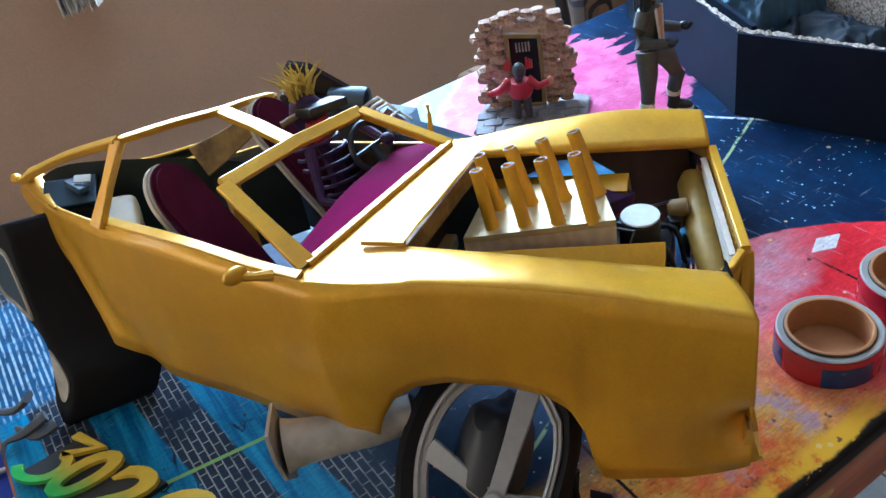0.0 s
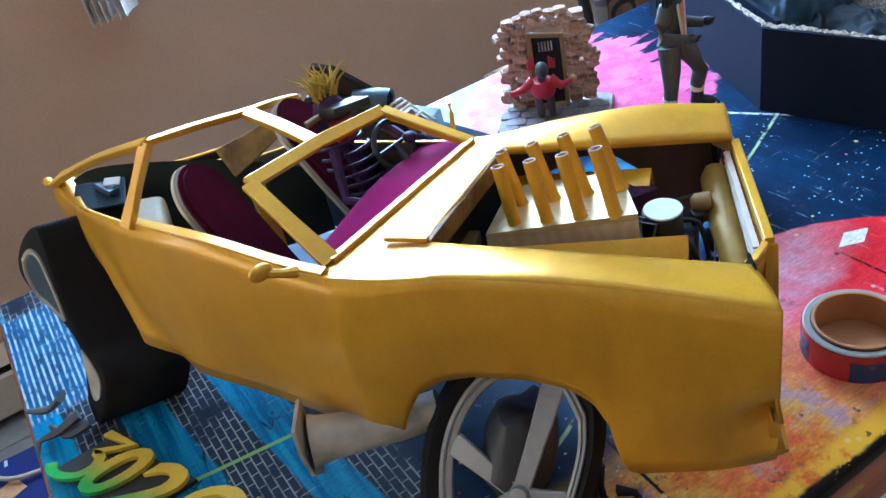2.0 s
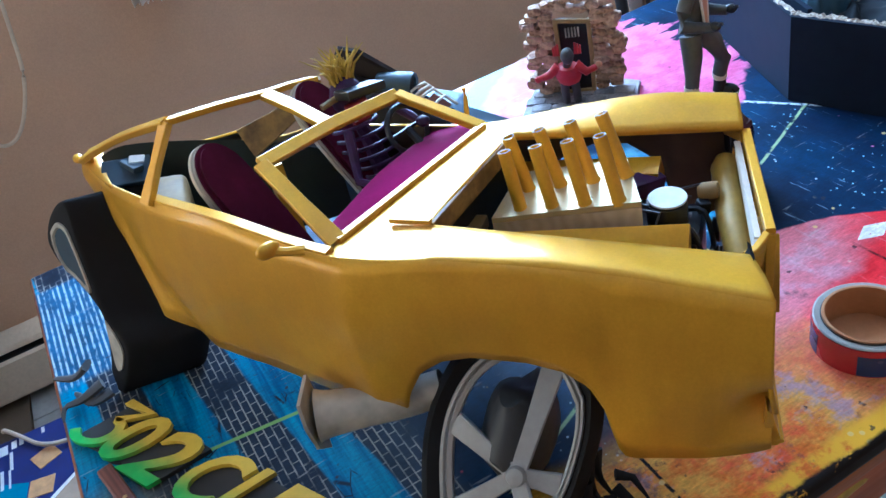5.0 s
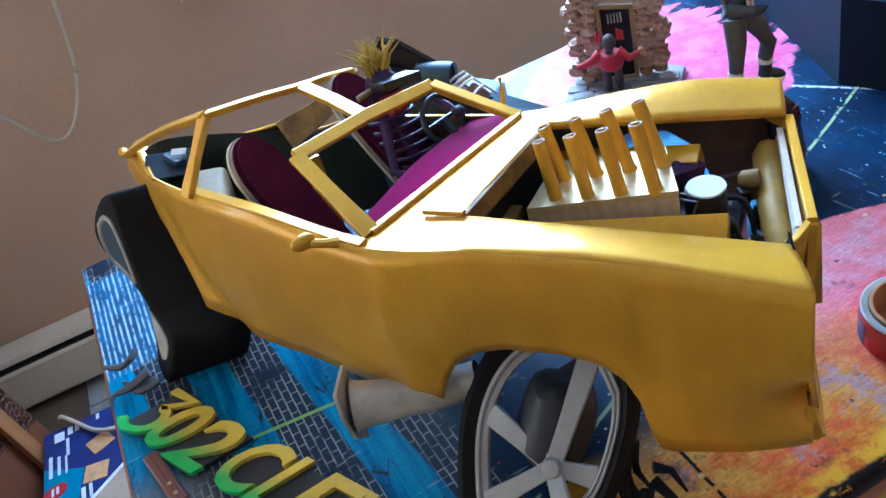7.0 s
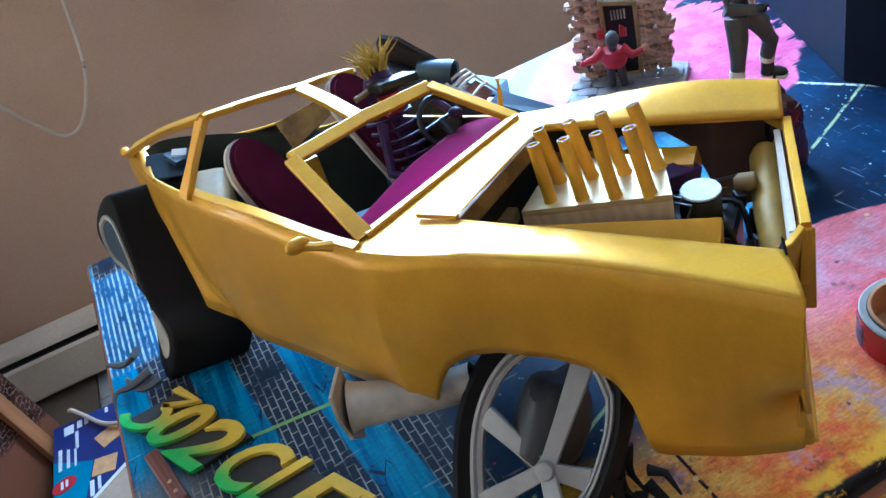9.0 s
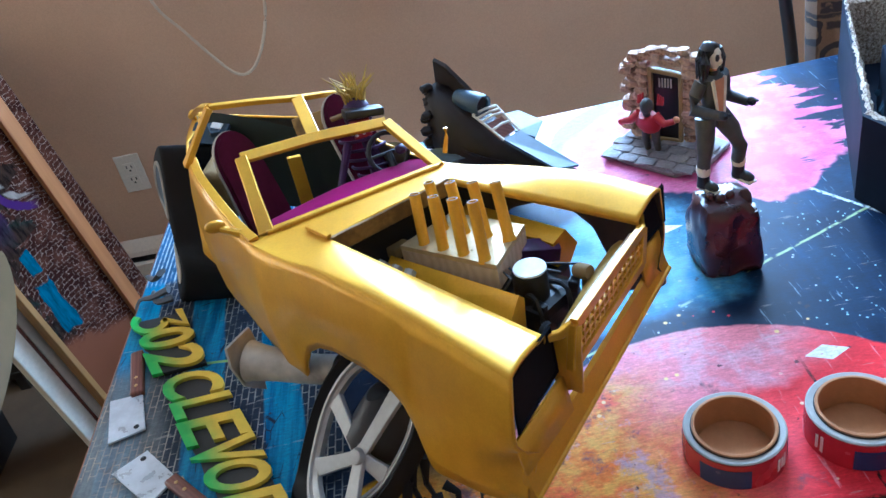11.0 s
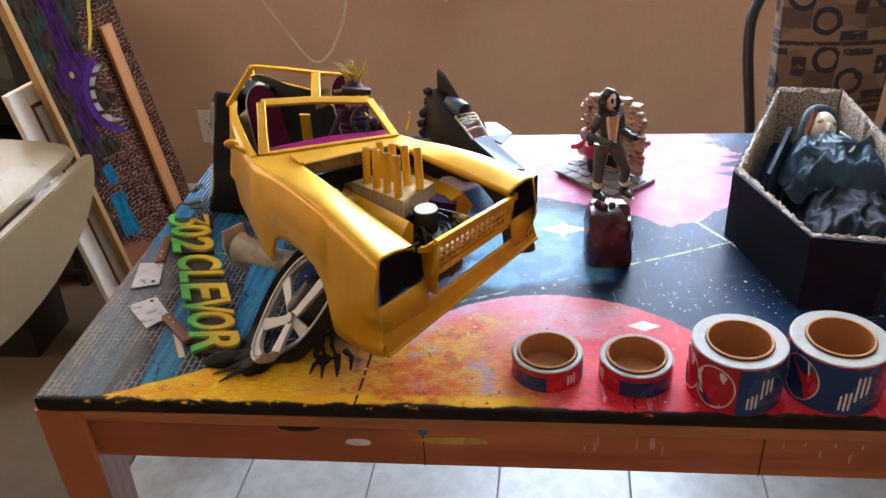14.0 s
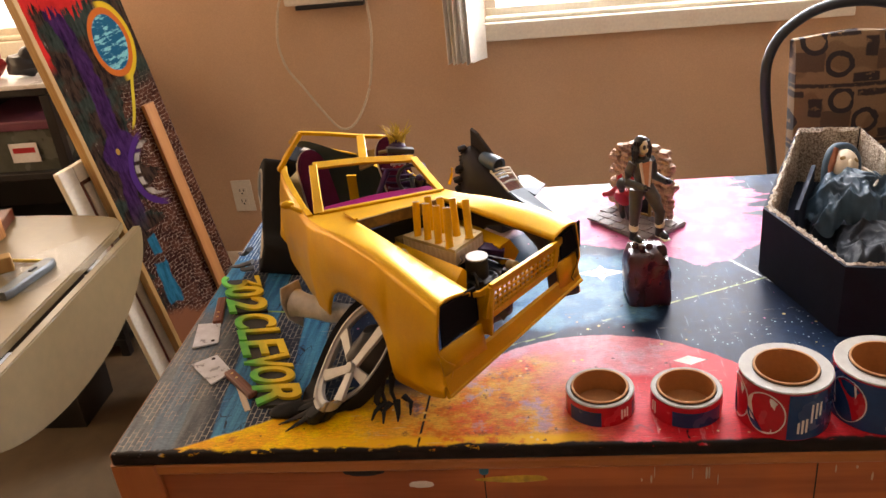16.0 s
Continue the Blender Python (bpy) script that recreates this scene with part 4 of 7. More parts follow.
def flank(line, sign, cols=180, rows=10):
    """One side of the shell, from the belt line down to the sill with its wheel arches."""
    rings = []
    for c in range(cols + 1):
        w = 7 * c / cols
        top = on(line, w)
        d = (on(line, min(w + 0.05, 7)) - on(line, max(w - 0.05, 0)))
        out = Vector((d.y, -d.x, 0)).normalized() * sign
        low = track(SILL if sign > 0 else SILL_FAR, w)
        col = []
        for r in range(rows + 1):
            v = r / rows
            belly = math.sin(v * math.pi) * 0.007 + track(FLARE, w) * v ** 1.6
            wob = 0.0005 * noise.noise(Vector((w * 1.3, v * 2.5, sign * 4)))
            z = top.z + (low - top.z) * v
            i0 = min(int(w), 6)
            crease = (Vector(line[i0]).lerp(Vector(line[i0 + 1]), w - i0) - top) * min(1.0, max(0.0, v - 0.04) * 2.6) * 0.75 * math.exp(-((w - 4) / 0.8) ** 2)
            belly -= 0.024 * math.exp(-((w - 6.95) / 0.26) ** 2 - ((v - 0.72) / 0.12) ** 2)
            belly += 0.0065 * v ** 0.6 * math.exp(-abs(w - 4.05) / 0.30)
            fold = w - (1.80 - 1.0 * (1 - v))
            belly += v ** 1.2 * (0.0040 * math.exp(-(fold / 0.12) ** 2) - 0.0055 * math.exp(-((fold - 0.32) / 0.16) ** 2)) * min(1.0, w * 2)
            col.append(T3((*(top.xy + crease.xy + out.xy * (belly + wob)), z)))
        rings.append(col)
    return loft(rings, close=False)


def facing(bm, way):
    """Turns the faces of an open sheet so that they face the given way."""
    bmesh.ops.recalc_face_normals(bm, faces=bm.faces)
    if sum((f.normal.dot(Vector(way)) * f.calc_area() for f in bm.faces)) < 0:
        bmesh.ops.reverse_faces(bm, faces=bm.faces[:])
    return bm


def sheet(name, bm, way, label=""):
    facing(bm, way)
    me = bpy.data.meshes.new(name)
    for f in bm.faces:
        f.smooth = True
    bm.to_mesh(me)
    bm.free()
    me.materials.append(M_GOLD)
    me.materials.append(M_INNERDARK)
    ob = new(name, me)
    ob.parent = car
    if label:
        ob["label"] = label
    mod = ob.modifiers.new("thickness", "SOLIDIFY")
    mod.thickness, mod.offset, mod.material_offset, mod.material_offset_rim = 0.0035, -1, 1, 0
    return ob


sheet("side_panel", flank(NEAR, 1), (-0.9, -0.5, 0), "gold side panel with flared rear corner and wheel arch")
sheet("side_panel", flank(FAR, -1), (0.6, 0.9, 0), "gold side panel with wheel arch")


def patch(rows, n, m, dome=0.0):
    """A smooth sheet through rows of places."""
    lines = [smooth_line([T3(p) for p in r], n) for r in rows]
    out = []
    for i in range(n + 1):
        col = smooth_line([l[i] for l in lines], m)
        for j, p in enumerate(col):
            p.z += dome * math.sin(math.pi * j / m) + 0.0002 * noise.noise(p * 18)
        out.append(col)
    return loft(out, close=False)


RN, RF, FN, FF = (0.352, 0.214, 0.240), (0.470, 0.284, 0.238), (0.522, 0.063, 0.201), (0.632, 0.179, 0.214)
BL, BR, TL, TR = (0.288, 0.251, 0.238), (0.464, 0.322, 0.234), (0.268, 0.332, 0.284), (0.417, 0.388, 0.265)


def mid(a, b, t, up=0.0):
    return (a[0] + (b[0] - a[0]) * t, a[1] + (b[1] - a[1]) * t, a[2] + (b[2] - a[2]) * t + up)


def strip(line, w0, w1, a, b, up, first):
    """The rounded top of a fender between the belt line and the engine bay; first: the places where it meets the cowl."""
    rings = [first + [first[-1] - Vector((0, 0, 0.006))]]
    for i in range(1, 41):
        t = i / 40
        o, q = on(line, w0 + (w1 - w0) * t), Vector(mid(a, b, t))
        ring = [T3(o.lerp(q, s) + Vector((0, 0, up * min(1.0, t * 2.5) * math.sin(math.pi * s ** 0.75)))) for s in (k / 8 for k in range(9))]
        rings.append(ring + [T3(Vector(q) + Vector((0, 0, -0.006)))])
    return loft(rings, close=False)


cowl_rows = [[tuple(on(NEAR, 4.0)), BL, mid(BL, BR, 0.5), BR, tuple(on(FAR, 4.0))],
             [tuple(on(NEAR, 4.38)), mid(BL, RN, 0.5), mid(mid(BL, BR, 0.5), mid(RN, RF, 0.5), 0.5, 0.0005), mid(BR, RF, 0.5), tuple(on(FAR, 4.28))],
             [tuple(on(NEAR, 4.75)), RN, mid(RN, RF, 0.5, 0.002), RF, tuple(on(FAR, 4.55))]]
hood = patch(cowl_rows, 32, 12)
hood.verts.ensure_lookup_table()
front_row = [hood.verts[c * 13 + 12].co.copy() for c in range(33)]
merged(strip(NEAR, 4.75, 7.0, RN, FN, 0.005, front_row[:9]), hood)
merged(strip(FAR, 4.55, 7.0, RF, FF, 0.005, front_row[:23:-1]), hood)
bmesh.ops.remove_doubles(hood, verts=hood.verts[:], dist=2e-4)
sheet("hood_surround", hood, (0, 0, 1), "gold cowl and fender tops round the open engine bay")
part("bay_edge", beam([T3(mid(RN, RF, t, -0.008)) for t in (0, 0.5, 1)], 0.004, 0.018), M_OCHRE, car, "dark ochre rear edge of the engine bay")
# near-black sheet that closes the bay behind the engine
part("firewall", box((0.150, 0.004, 0.085), T3((0.413, 0.267, 0.171)), rot=pose(0, 0, 0, 0, 0, 33)), M_DARK, car, "dark sheet behind the engine")

part("cowl_strip", beam([T3((0.330, 0.240, 0.2425)), T3((0.342, 0.226, 0.2425)), T3((0.352, 0.214, 0.2425))], 0.005, 0.004), M_GOLD, car, "raised strip at the cowl corner")

# open windshield frame, T-bar and rear hoops
part("windshield_frame", beam([T3(p) for p in (BL, mid(BL, TL, 0.5), TL)], [0.016, 0.013, 0.013], 0.006, beam([T3(p) for p in (TL, mid(TL, TR, 0.5, 0.003), TR)], 0.012, 0.006,
     beam([T3(p) for p in (TR, mid(TR, BR, 0.5), BR)], 0.012, 0.007, beam([T3(p) for p in (BL, mid(BL, BR, 0.5), BR)], 0.008, 0.008)), up=(0, -0.6, 0.8)), up=(0, -0.6, 0.8)), M_GOLD, car, "gold open windshield frame", smooth=True)
HN, HM, HF, HT = (0.223, 0.447, 0.301), (0.318, 0.470, 0.281), (0.380, 0.508, 0.259), (0.147, 0.643, 0.221)
part("t_bar", beam([T3(p) for p in (mid(TL, TR, 0.50), mid(mid(TL, TR, 0.50), HM, 0.5, 0.002), HM)], 0.014, 0.006, round_=0.25), M_GOLD, car, "gold roof bar between the open roof panels", smooth=True, angle=25)
part("rear_hoop", beam([T3(p) for p in smooth_line([HN, mid(HN, HM, 0.5, 0.001), HM, mid(HM, HF, 0.5, 0.001), HF], 16)], 0.009, 0.006, round_=0.25), M_GOLD, car, smooth=True, angle=25)
part("quarter_pillar", beam([T3(p) for p in (HN, mid(HN, (0.178, 0.435, 0.242), 0.5), (0.178, 0.435, 0.242))], [0.014, 0.011, 0.016], 0.007, up=(-0.9, -0.3, 0)), M_GOLD, car, smooth=True)
part("rear_pillar", beam([T3(p) for p in smooth_line([HN, mid(HN, HT, 0.45, 0.004), mid(HN, HT, 0.8, 0.002), HT], 14)], [0.010] * 8 + [0.013] * 4 + [0.020] * 3, 0.007, up=(-0.3, 0.1, 0.9)), M_GOLD, car, smooth=True)
part("far_pillar", beam([T3(p) for p in smooth_line([HF, (0.376, 0.513, 0.245), (0.339, 0.523, 0.227), (0.295, 0.530, 0.213)], 10)], [0.012] * 4 + [0.015, 0.018, 0.021, 0.024, 0.028, 0.032, 0.034], 0.006, up=(-0.2, -0.8, 0.5)), M_OCHRE, car, "ochre flared rear pillar", smooth=True)
# tail
tail_rows = [[(0.142, 0.658, 0.215), (0.192, 0.690, 0.189), (0.274, 0.716, 0.156), (0.337, 0.717, 0.147)],
             [(0.138, 0.675, 0.197), (0.193, 0.708, 0.174), (0.275, 0.734, 0.142), (0.341, 0.731, 0.132)],
             [(0.148, 0.662, 0.162), (0.199, 0.695, 0.145), (0.275, 0.719, 0.118), (0.338, 0.717, 0.110)]]
sheet("tail_panel", patch(tail_rows, 16, 8), (-0.2, 1, 0), "gold tail panel")
sheet("tail_corner", patch([[(0.142, 0.658, 0.214), (0.140, 0.671, 0.204), (0.148, 0.660, 0.164)], [(0.150, 0.625, 0.229), (0.148, 0.627, 0.202), (0.153, 0.610, 0.155)]], 8, 8), (-1, 0, 0))
sheet("quarter_top", loft([[T3(on(NEAR, w) + Vector((0.024 * (1 - w / 1.35) * k, 0.006 * k, 0.0015 - 0.002 * k))) for k in (0, 0.5, 1)] for w in np.linspace(0.0, 1.3, 14)], close=False), (0, 0, 1), "gold rear quarter top")
part("tail_tip", blob(T3((0.138, 0.665, 0.214)), (0.006, 0.009, 0.005), seg=10), M_GOLD, car, smooth=True)
sheet("rear_deck", patch([[(0.158, 0.601, 0.183), (0.250, 0.613, 0.155), (0.340, 0.616, 0.146)], [(0.154, 0.644, 0.183), (0.242, 0.689, 0.154), (0.337, 0.707, 0.137)]], 10, 4), (0, 0, 1), "narrow rear deck")
part("deck_speaker", box((0.050, 0.034, 0.006), T3((0.176, 0.573, 0.217)), 0.0015, box((0.012, 0.026, 0.006), T3((0.184, 0.570, 0.223)), 0.001, rot=pose(0, 0, 0, 8, 10, 20)), rot=pose(0, 0, 0, 25, 6, -20)), M_SHIPBLUE, car, "grey-blue gadget box on the rear deck")
part("white_tag", box((0.016, 0.008, 0.002), T3((0.191, 0.567, 0.229)), rot=pose(0, 0, 0, 28, 6, -30)), M_FILMWHITE, car)
part("inner_wall", patch([[(0.380, 0.528, 0.172), (0.423, 0.441, 0.213), (0.469, 0.353, 0.218)], [(0.378, 0.522, 0.096), (0.422, 0.433, 0.085), (0.464, 0.347, 0.082)]], 14, 5), M_BLACK, car, "black inner side wall")
part("rear_bulkhead", patch([[(0.160, 0.613, 0.227), (0.195, 0.585, 0.238), (0.297, 0.535, 0.215), (0.381, 0.518, 0.170)], [(0.177, 0.599, 0.117), (0.205, 0.570, 0.108), (0.298, 0.522, 0.103), (0.378, 0.510, 0.096)]], 14, 5), M_GREENBLACK, car, "dark green-black bulkhead")
part("wheel_tub", box((0.040, 0.074, 0.070), T3((0.197, 0.507, 0.177)), 0.012, rot=pose(0, 0, 0, 6, 8, -14), seg=3), M_TAN, car, "tan card wheel tub", smooth=True)
part("door_post", prism([(-0.008, -0.050), (0.008, -0.050), (0.009, 0.052), (-0.007, 0.054)], -0.003, 0.003, m=Matrix.Translation(T3((0.297, 0.445, 0.168))) @ pose(0, 0, 0, 90, 0, 14)), M_GOLD, car, "gold upright strip between the seats")
# mirrors
mir = part("mirror", blob(T3((0.238, 0.264, 0.250)), (0.0105, 0.0055, 0.0068), rot=pose(0, 0, 0, 0, 4, 12), seg=16), M_GOLD, car, "gold door mirror", smooth=True)
part("mirror_stalk", tube([T3(p) for p in ((0.243, 0.263, 0.247), (0.251, 0.260, 0.244), (0.263, 0.256, 0.241))], [0.004, 0.0035, 0.005], 8), M_GOLD, mir, smooth=True)
mir = part("mirror", tube([T3(p) for p in ((0.473, 0.369, 0.224), (0.478, 0.374, 0.240), (0.479, 0.376, 0.250))], [0.0028, 0.0022, 0.0026], 8), M_GOLD, car, "gold door mirror", smooth=True)
# door sill trim
part("door_sill", beam([T3(on(NEAR, w) + Vector((0.006, 0.002, -0.001))) for w in np.linspace(2.0, 3.95, 12)], 0.010, 0.005), M_GOLD, car, smooth=True)

# nose: lamp recesses, grille and splitter
AHEAD = Vector((0.77, -0.64, 0))
def nose(u, ahead, h):
    """A place on the nose: u from the near to the far corner, metres ahead of it, height."""
    p = Vector((0.487, 0.006, 0)).lerp(Vector((0.666, 0.221, 0)), u) + AHEAD * ahead
    return T3((p.x, p.y, h - 0.011))


for u0, u1, h0, h1 in ((0.012, 0.272, 0.160, 0.220),):
    lamp = part("headlamp", loft([[nose(u0, -0.006, h1), nose(u1, -0.011, h1 - 0.004), nose(u1, -0.009, h0 + 0.005), nose(u0, -0.006, h0)],
                                  [nose(u0 + 0.004, -0.0042, h1 - 0.0015), nose(u1 - 0.004, -0.009, h1 - 0.0055), nose(u1 - 0.004, -0.007, h0 + 0.0065), nose(u0 + 0.004, -0.0042, h0 + 0.0015)],
                                  [nose(u0 + 0.020, -0.009, h1 - 0.008), nose(u1 - 0.015, -0.013, h1 - 0.011), nose(u1 - 0.015, -0.012, h0 + 0.013), nose(u0 + 0.020, -0.009, h0 + 0.008)]]), M_HEAD, car, "black recessed headlamp opening")
part("headlamp", loft([[nose(0.895, -0.011, 0.214), nose(1.032, -0.003, 0.227), nose(1.022, -0.001, 0.186), nose(0.895, -0.009, 0.176)],
                       [nose(0.899, -0.009, 0.2125), nose(1.030, -0.001, 0.2255), nose(1.018, 0.001, 0.1875), nose(0.899, -0.007, 0.1775)],
                       [nose(0.915, -0.013, 0.206), nose(1.008, -0.006, 0.218), nose(1.000, -0.004, 0.194), nose(0.915, -0.012, 0.184)]]), M_HEAD, car, "black recessed headlamp opening")
part("nose_bar", beam([nose(0.262, -0.012, 0.204), nose(0.285, -0.004, 0.205), nose(0.312, 0.005, 0.213)], 0.006, 0.008), M_GOLD, car, smooth=True)
part("nose_bar", beam([nose(0.81, 0.002, 0.213), nose(0.90, -0.010, 0.208)], 0.008, 0.010), M_GOLD, car, smooth=True)
split = []
for u in np.linspace(-0.004, 1.003, 30):
    k, q = 0.092 + 0.042 * u, 0.85 - 0.30 * u
    split.append([nose(u, a, k + h * q) for a, h in ((-0.005, 0.038), (-0.001, 0.034), (0.001, 0.020), (0.004, 0.006), (0.005, 0.001), (0.003, -0.004), (-0.001, -0.005), (-0.004, 0.004), (-0.007, 0.022))])
part("front_splitter", loft(split), M_GOLD, car, "gold sloping chin splitter", smooth=True)
part("splitter_lip", tube([nose(u, 0.0045, 0.0928 + 0.042 * u) for u in np.linspace(-0.004, 1.003, 24)], 0.0026, 10), M_GOLD, car, "rounded gold splitter lip", smooth=True)
for us, h0, h1 in (((-0.012, 0.12, 0.25, 0.272), 0.160, 0.124), ((0.84, 0.92, 1.0), 0.178, 0.140)):
    vp = loft([[nose(u, -0.003 - 0.006 * (u - us[0]), h0 + 0.004 * (u - us[0])), nose(u, -0.001, (h0 + h1) / 2), nose(u, 0.002, h1)] if u < 0.3 or u > 0.5 else [nose(u, -0.004, h1 + 0.010), nose(u, -0.001, h1 + 0.006), nose(u, 0.002, h1)] for u in us], close=False)
    sheet("valance", vp, AHEAD, "gold valance under the lamp")
sheet("nose_panel", loft([[nose(0.268, -0.012, h), nose(0.288, -0.001, h + 0.003), nose(0.310 - k, 0.012, h + 0.008)] for h, k in ((0.204, 0.0), (0.18, 0.02), (0.140, 0.04))], close=False), AHEAD, "gold panel between lamp and grille")
G = [nose(0.312, 0.006, 0.2135), nose(0.815, 0.003, 0.2155), nose(0.280, 0.004, 0.172), nose(0.775, 0.005, 0.184)]
def gp(a, b, back=0.0):
    return (G[0].lerp(G[1], a)).lerp(G[2].lerp(G[3], a), b) - AHEAD * back
fr = bmesh.new()
for a, b in (((0, 0), (1, 0)), ((0, 1), (1, 1)), ((0, 0), (0, 1)), ((1, 0), (1, 1))):
    beam([gp(*a), gp((a[0] + b[0]) / 2, (a[1] + b[1]) / 2), gp(*b)], 0.009, 0.007, fr, up=AHEAD, round_=0.2)
grille = part("grille", fr, M_GOLD, car, "gold grille panel with rows of slots", smooth=True)
for i in range(1, 15):
    part("grille_bar", beam([gp(i / 15 - 0.03, 0.02), gp(i / 15 + 0.03, 0.98)], 0.0026, 0.0030, up=AHEAD), M_GOLD, grille)
for j in range(1, 5):
    part("grille_slat", beam([gp(0.02, j / 5), gp(0.98, j / 5)], 0.0026, 0.0030, up=AHEAD), M_GOLD, grille)
for b in (0.14, 0.32, 0.50, 0.68, 0.86):
    part("grille_fin", beam([gp(0.03, b, 0.008), gp(0.5, b, 0.008), gp(0.97, b, 0.008)], 0.0016, 0.0050, up=AHEAD), M_SEATEDGE, grille, "pale bare card fin")
part("radiator_roll", tube([nose(0.30, -0.008, 0.172), nose(0.33, -0.010, 0.177), nose(0.56, -0.014, 0.182), nose(0.78, -0.014, 0.188), nose(0.81, -0.012, 0.192)], [0.008, 0.0125, 0.0130, 0.0130, 0.010], 18), M_DULLGOLD, car, "dull gold rolled radiator duct", smooth=True)

# engine
EA = Vector((0.66, -0.75, 0)).normalized()
EL = Vector((0.75, 0.66, 0))
E0 = Vector((0.487, 0.197, 0))
ER = Matrix((( EA.x, EL.x, 0, 0), (EA.y, EL.y, 0, 0), (0, 0, 1, 0), (0, 0, 0, 1)))
def eng(a, l, h):
    return T3((E0.x + EA.x * a + EL.x * l, E0.y + EA.y * a + EL.y * l, h - 0.010))
engine = part("engine_block", box((0.150, 0.074, 0.085), eng(-0.010, 0.004, 0.142), 0.008, box((0.040, 0.062, 0.070), eng(0.064, 0.010, 0.150), 0.010, rot=ER), rot=ER), M_BLACK, car, "black engine block with belts and pulleys")
TRAY = [eng(-0.078, -0.031, 0.211), eng(0.043, -0.024, 0.2255), eng(0.022, 0.041, 0.2235), eng(-0.072, 0.036, 0.2125)]
part("intake_tray", loft([[p + Vector((0, 0, 0.0025)) for p in TRAY], [p - Vector((0, 0, 0.0025)) for p in TRAY]]), M_PLATE, engine, "pale gold intake plate")
part("intake_body", loft([[p - Vector((0, 0, 0.003)) for p in TRAY], [p - Vector((0, 0, 0.024)) for p in TRAY]]), M_BALSA, engine, "bare pale wood intake body")
for i in range(4):
    t = i / 3
    for base0, base1, top0, top1 in (((0.436, 0.226, 0.203), (0.489, 0.165, 0.214), (0.437, 0.239, 0.254), (0.488, 0.180, 0.268)),
                                     ((0.457, 0.244, 0.204), (0.515, 0.188, 0.216), (0.452, 0.256, 0.254), (0.512, 0.209, 0.266))):
        b, tp = T3(mid(base0, base1, t)), T3(mid(top0, top1, t))
        ax = (tp - b)
        m = Matrix.Translation(b) @ ax.to_track_quat("Z", "Y").to_matrix().to_4x4()
        L = ax.length
        stack = part("intake_pipe", lathe([(0.0040, 0.004), (0.0040, L), (0.0054, L), (0.0055, L * 0.5), (0.0055, 0.004), (0.0064, 0.001), (0.0070, -0.001)], 18, m=m), M_GOLD, engine, "gold upright intake pipe", smooth=True)
        part("pipe_rim", lathe([(0.0043, L + 0.0002), (0.0052, L + 0.0002), (0.0051, L + 0.0006), (0.0044, L + 0.0006)], 18, m=m, close=True), M_ROLLTOP, stack, "pale cut rim")
can = part("air_can", lathe([(0.0, 0.0), (0.0155, 0.0), (0.0160, 0.003), (0.0160, 0.026), (0.0155, 0.028), (0.0, 0.028)], 28, m=Matrix.Translation(T3((0.525, 0.153, 0.175)))), M_BLACK, engine, "black round distributor can", smooth=True)
part("can_lid", lathe([(0.0, 0.0), (0.0150, 0.0), (0.0154, 0.001), (0.0150, 0.002), (0.0, 0.0022)], 28, m=Matrix.Translation(T3((0.526, 0.153, 0.204)))), M_WHITE, can, "white disc lid", smooth=True)
part("valve_cover", loft([[eng(-0.085, l, h) for l, h in ((-0.068, 0.176), (-0.040, 0.205), (-0.036, 0.198), (-0.040, 0.160), (-0.062, 0.150))], [eng(0.080, l, h) for l, h in ((-0.068, 0.186), (-0.040, 0.220), (-0.034, 0.213), (-0.040, 0.160), (-0.064, 0.148))]]), M_GOLD, engine, "gold valve cover")
part("valve_cover", loft([[eng(-0.080, l, h) for l, h in ((0.050, 0.202), (0.068, 0.206), (0.084, 0.184), (0.066, 0.165), (0.050, 0.180))], [eng(0.044, l, h) for l, h in ((0.052, 0.204), (0.072, 0.209), (0.088, 0.184), (0.068, 0.162), (0.052, 0.178))]]), M_GOLD, engine, "gold valve cover")
part("head_block", box((0.14, 0.030, 0.045), eng(-0.01, -0.048, 0.150), 0.004, box((0.13, 0.022, 0.040), eng(-0.015, 0.056, 0.155), 0.004, rot=ER), rot=ER), M_BLACK, engine)
part("alternator", lathe([(0, 0), (0.0065, 0), (0.0075, 0.002), (0.0075, 0.014), (0.0065, 0.016), (0, 0.016)], 18, m=Matrix.Translation(eng(0.078, 0.040, 0.194)) @ ER @ pose(0, 0, 0, 0, 80, 0)), M_TAN, engine, "tan alternator", smooth=True)
for a, l, h, r in ((0.090, -0.002, 0.150, 0.018), (0.090, 0.024, 0.168, 0.011), (0.088, -0.024, 0.172, 0.010)):
    part("pulley", lathe([(0, 0), (r, 0), (r * 0.86, 0.003), (r, 0.006), (r * 0.6, 0.007), (0, 0.007)], 20, m=Matrix.Translation(eng(a, l, h)) @ ER @ pose(0, 0, 0, 0, 90, 0)), M_BLACK, engine, smooth=True)
for a in range(5):
    q = radians(72 * a + 15)
    part("fan_blade", beam([eng(0.099, -0.002, 0.150), eng(0.099, -0.002 + 0.024 * math.cos(q), 0.150 + 0.024 * math.sin(q))], [0.005, 0.012], 0.0018, up=EA), M_RUBBER2, engine)
for i in range(3):
    part("header_pipe", tube([T3(p) for p in smooth_line([(0.395 + 0.012 * i, 0.225 - 0.012 * i, 0.195), (0.385 + 0.012 * i, 0.215 - 0.014 * i, 0.180), (0.375 + 0.01 * i, 0.20 - 0.012 * i, 0.12)], 8)], 0.006, 8), M_PEWTER, engine, "pale exhaust header", smooth=True)
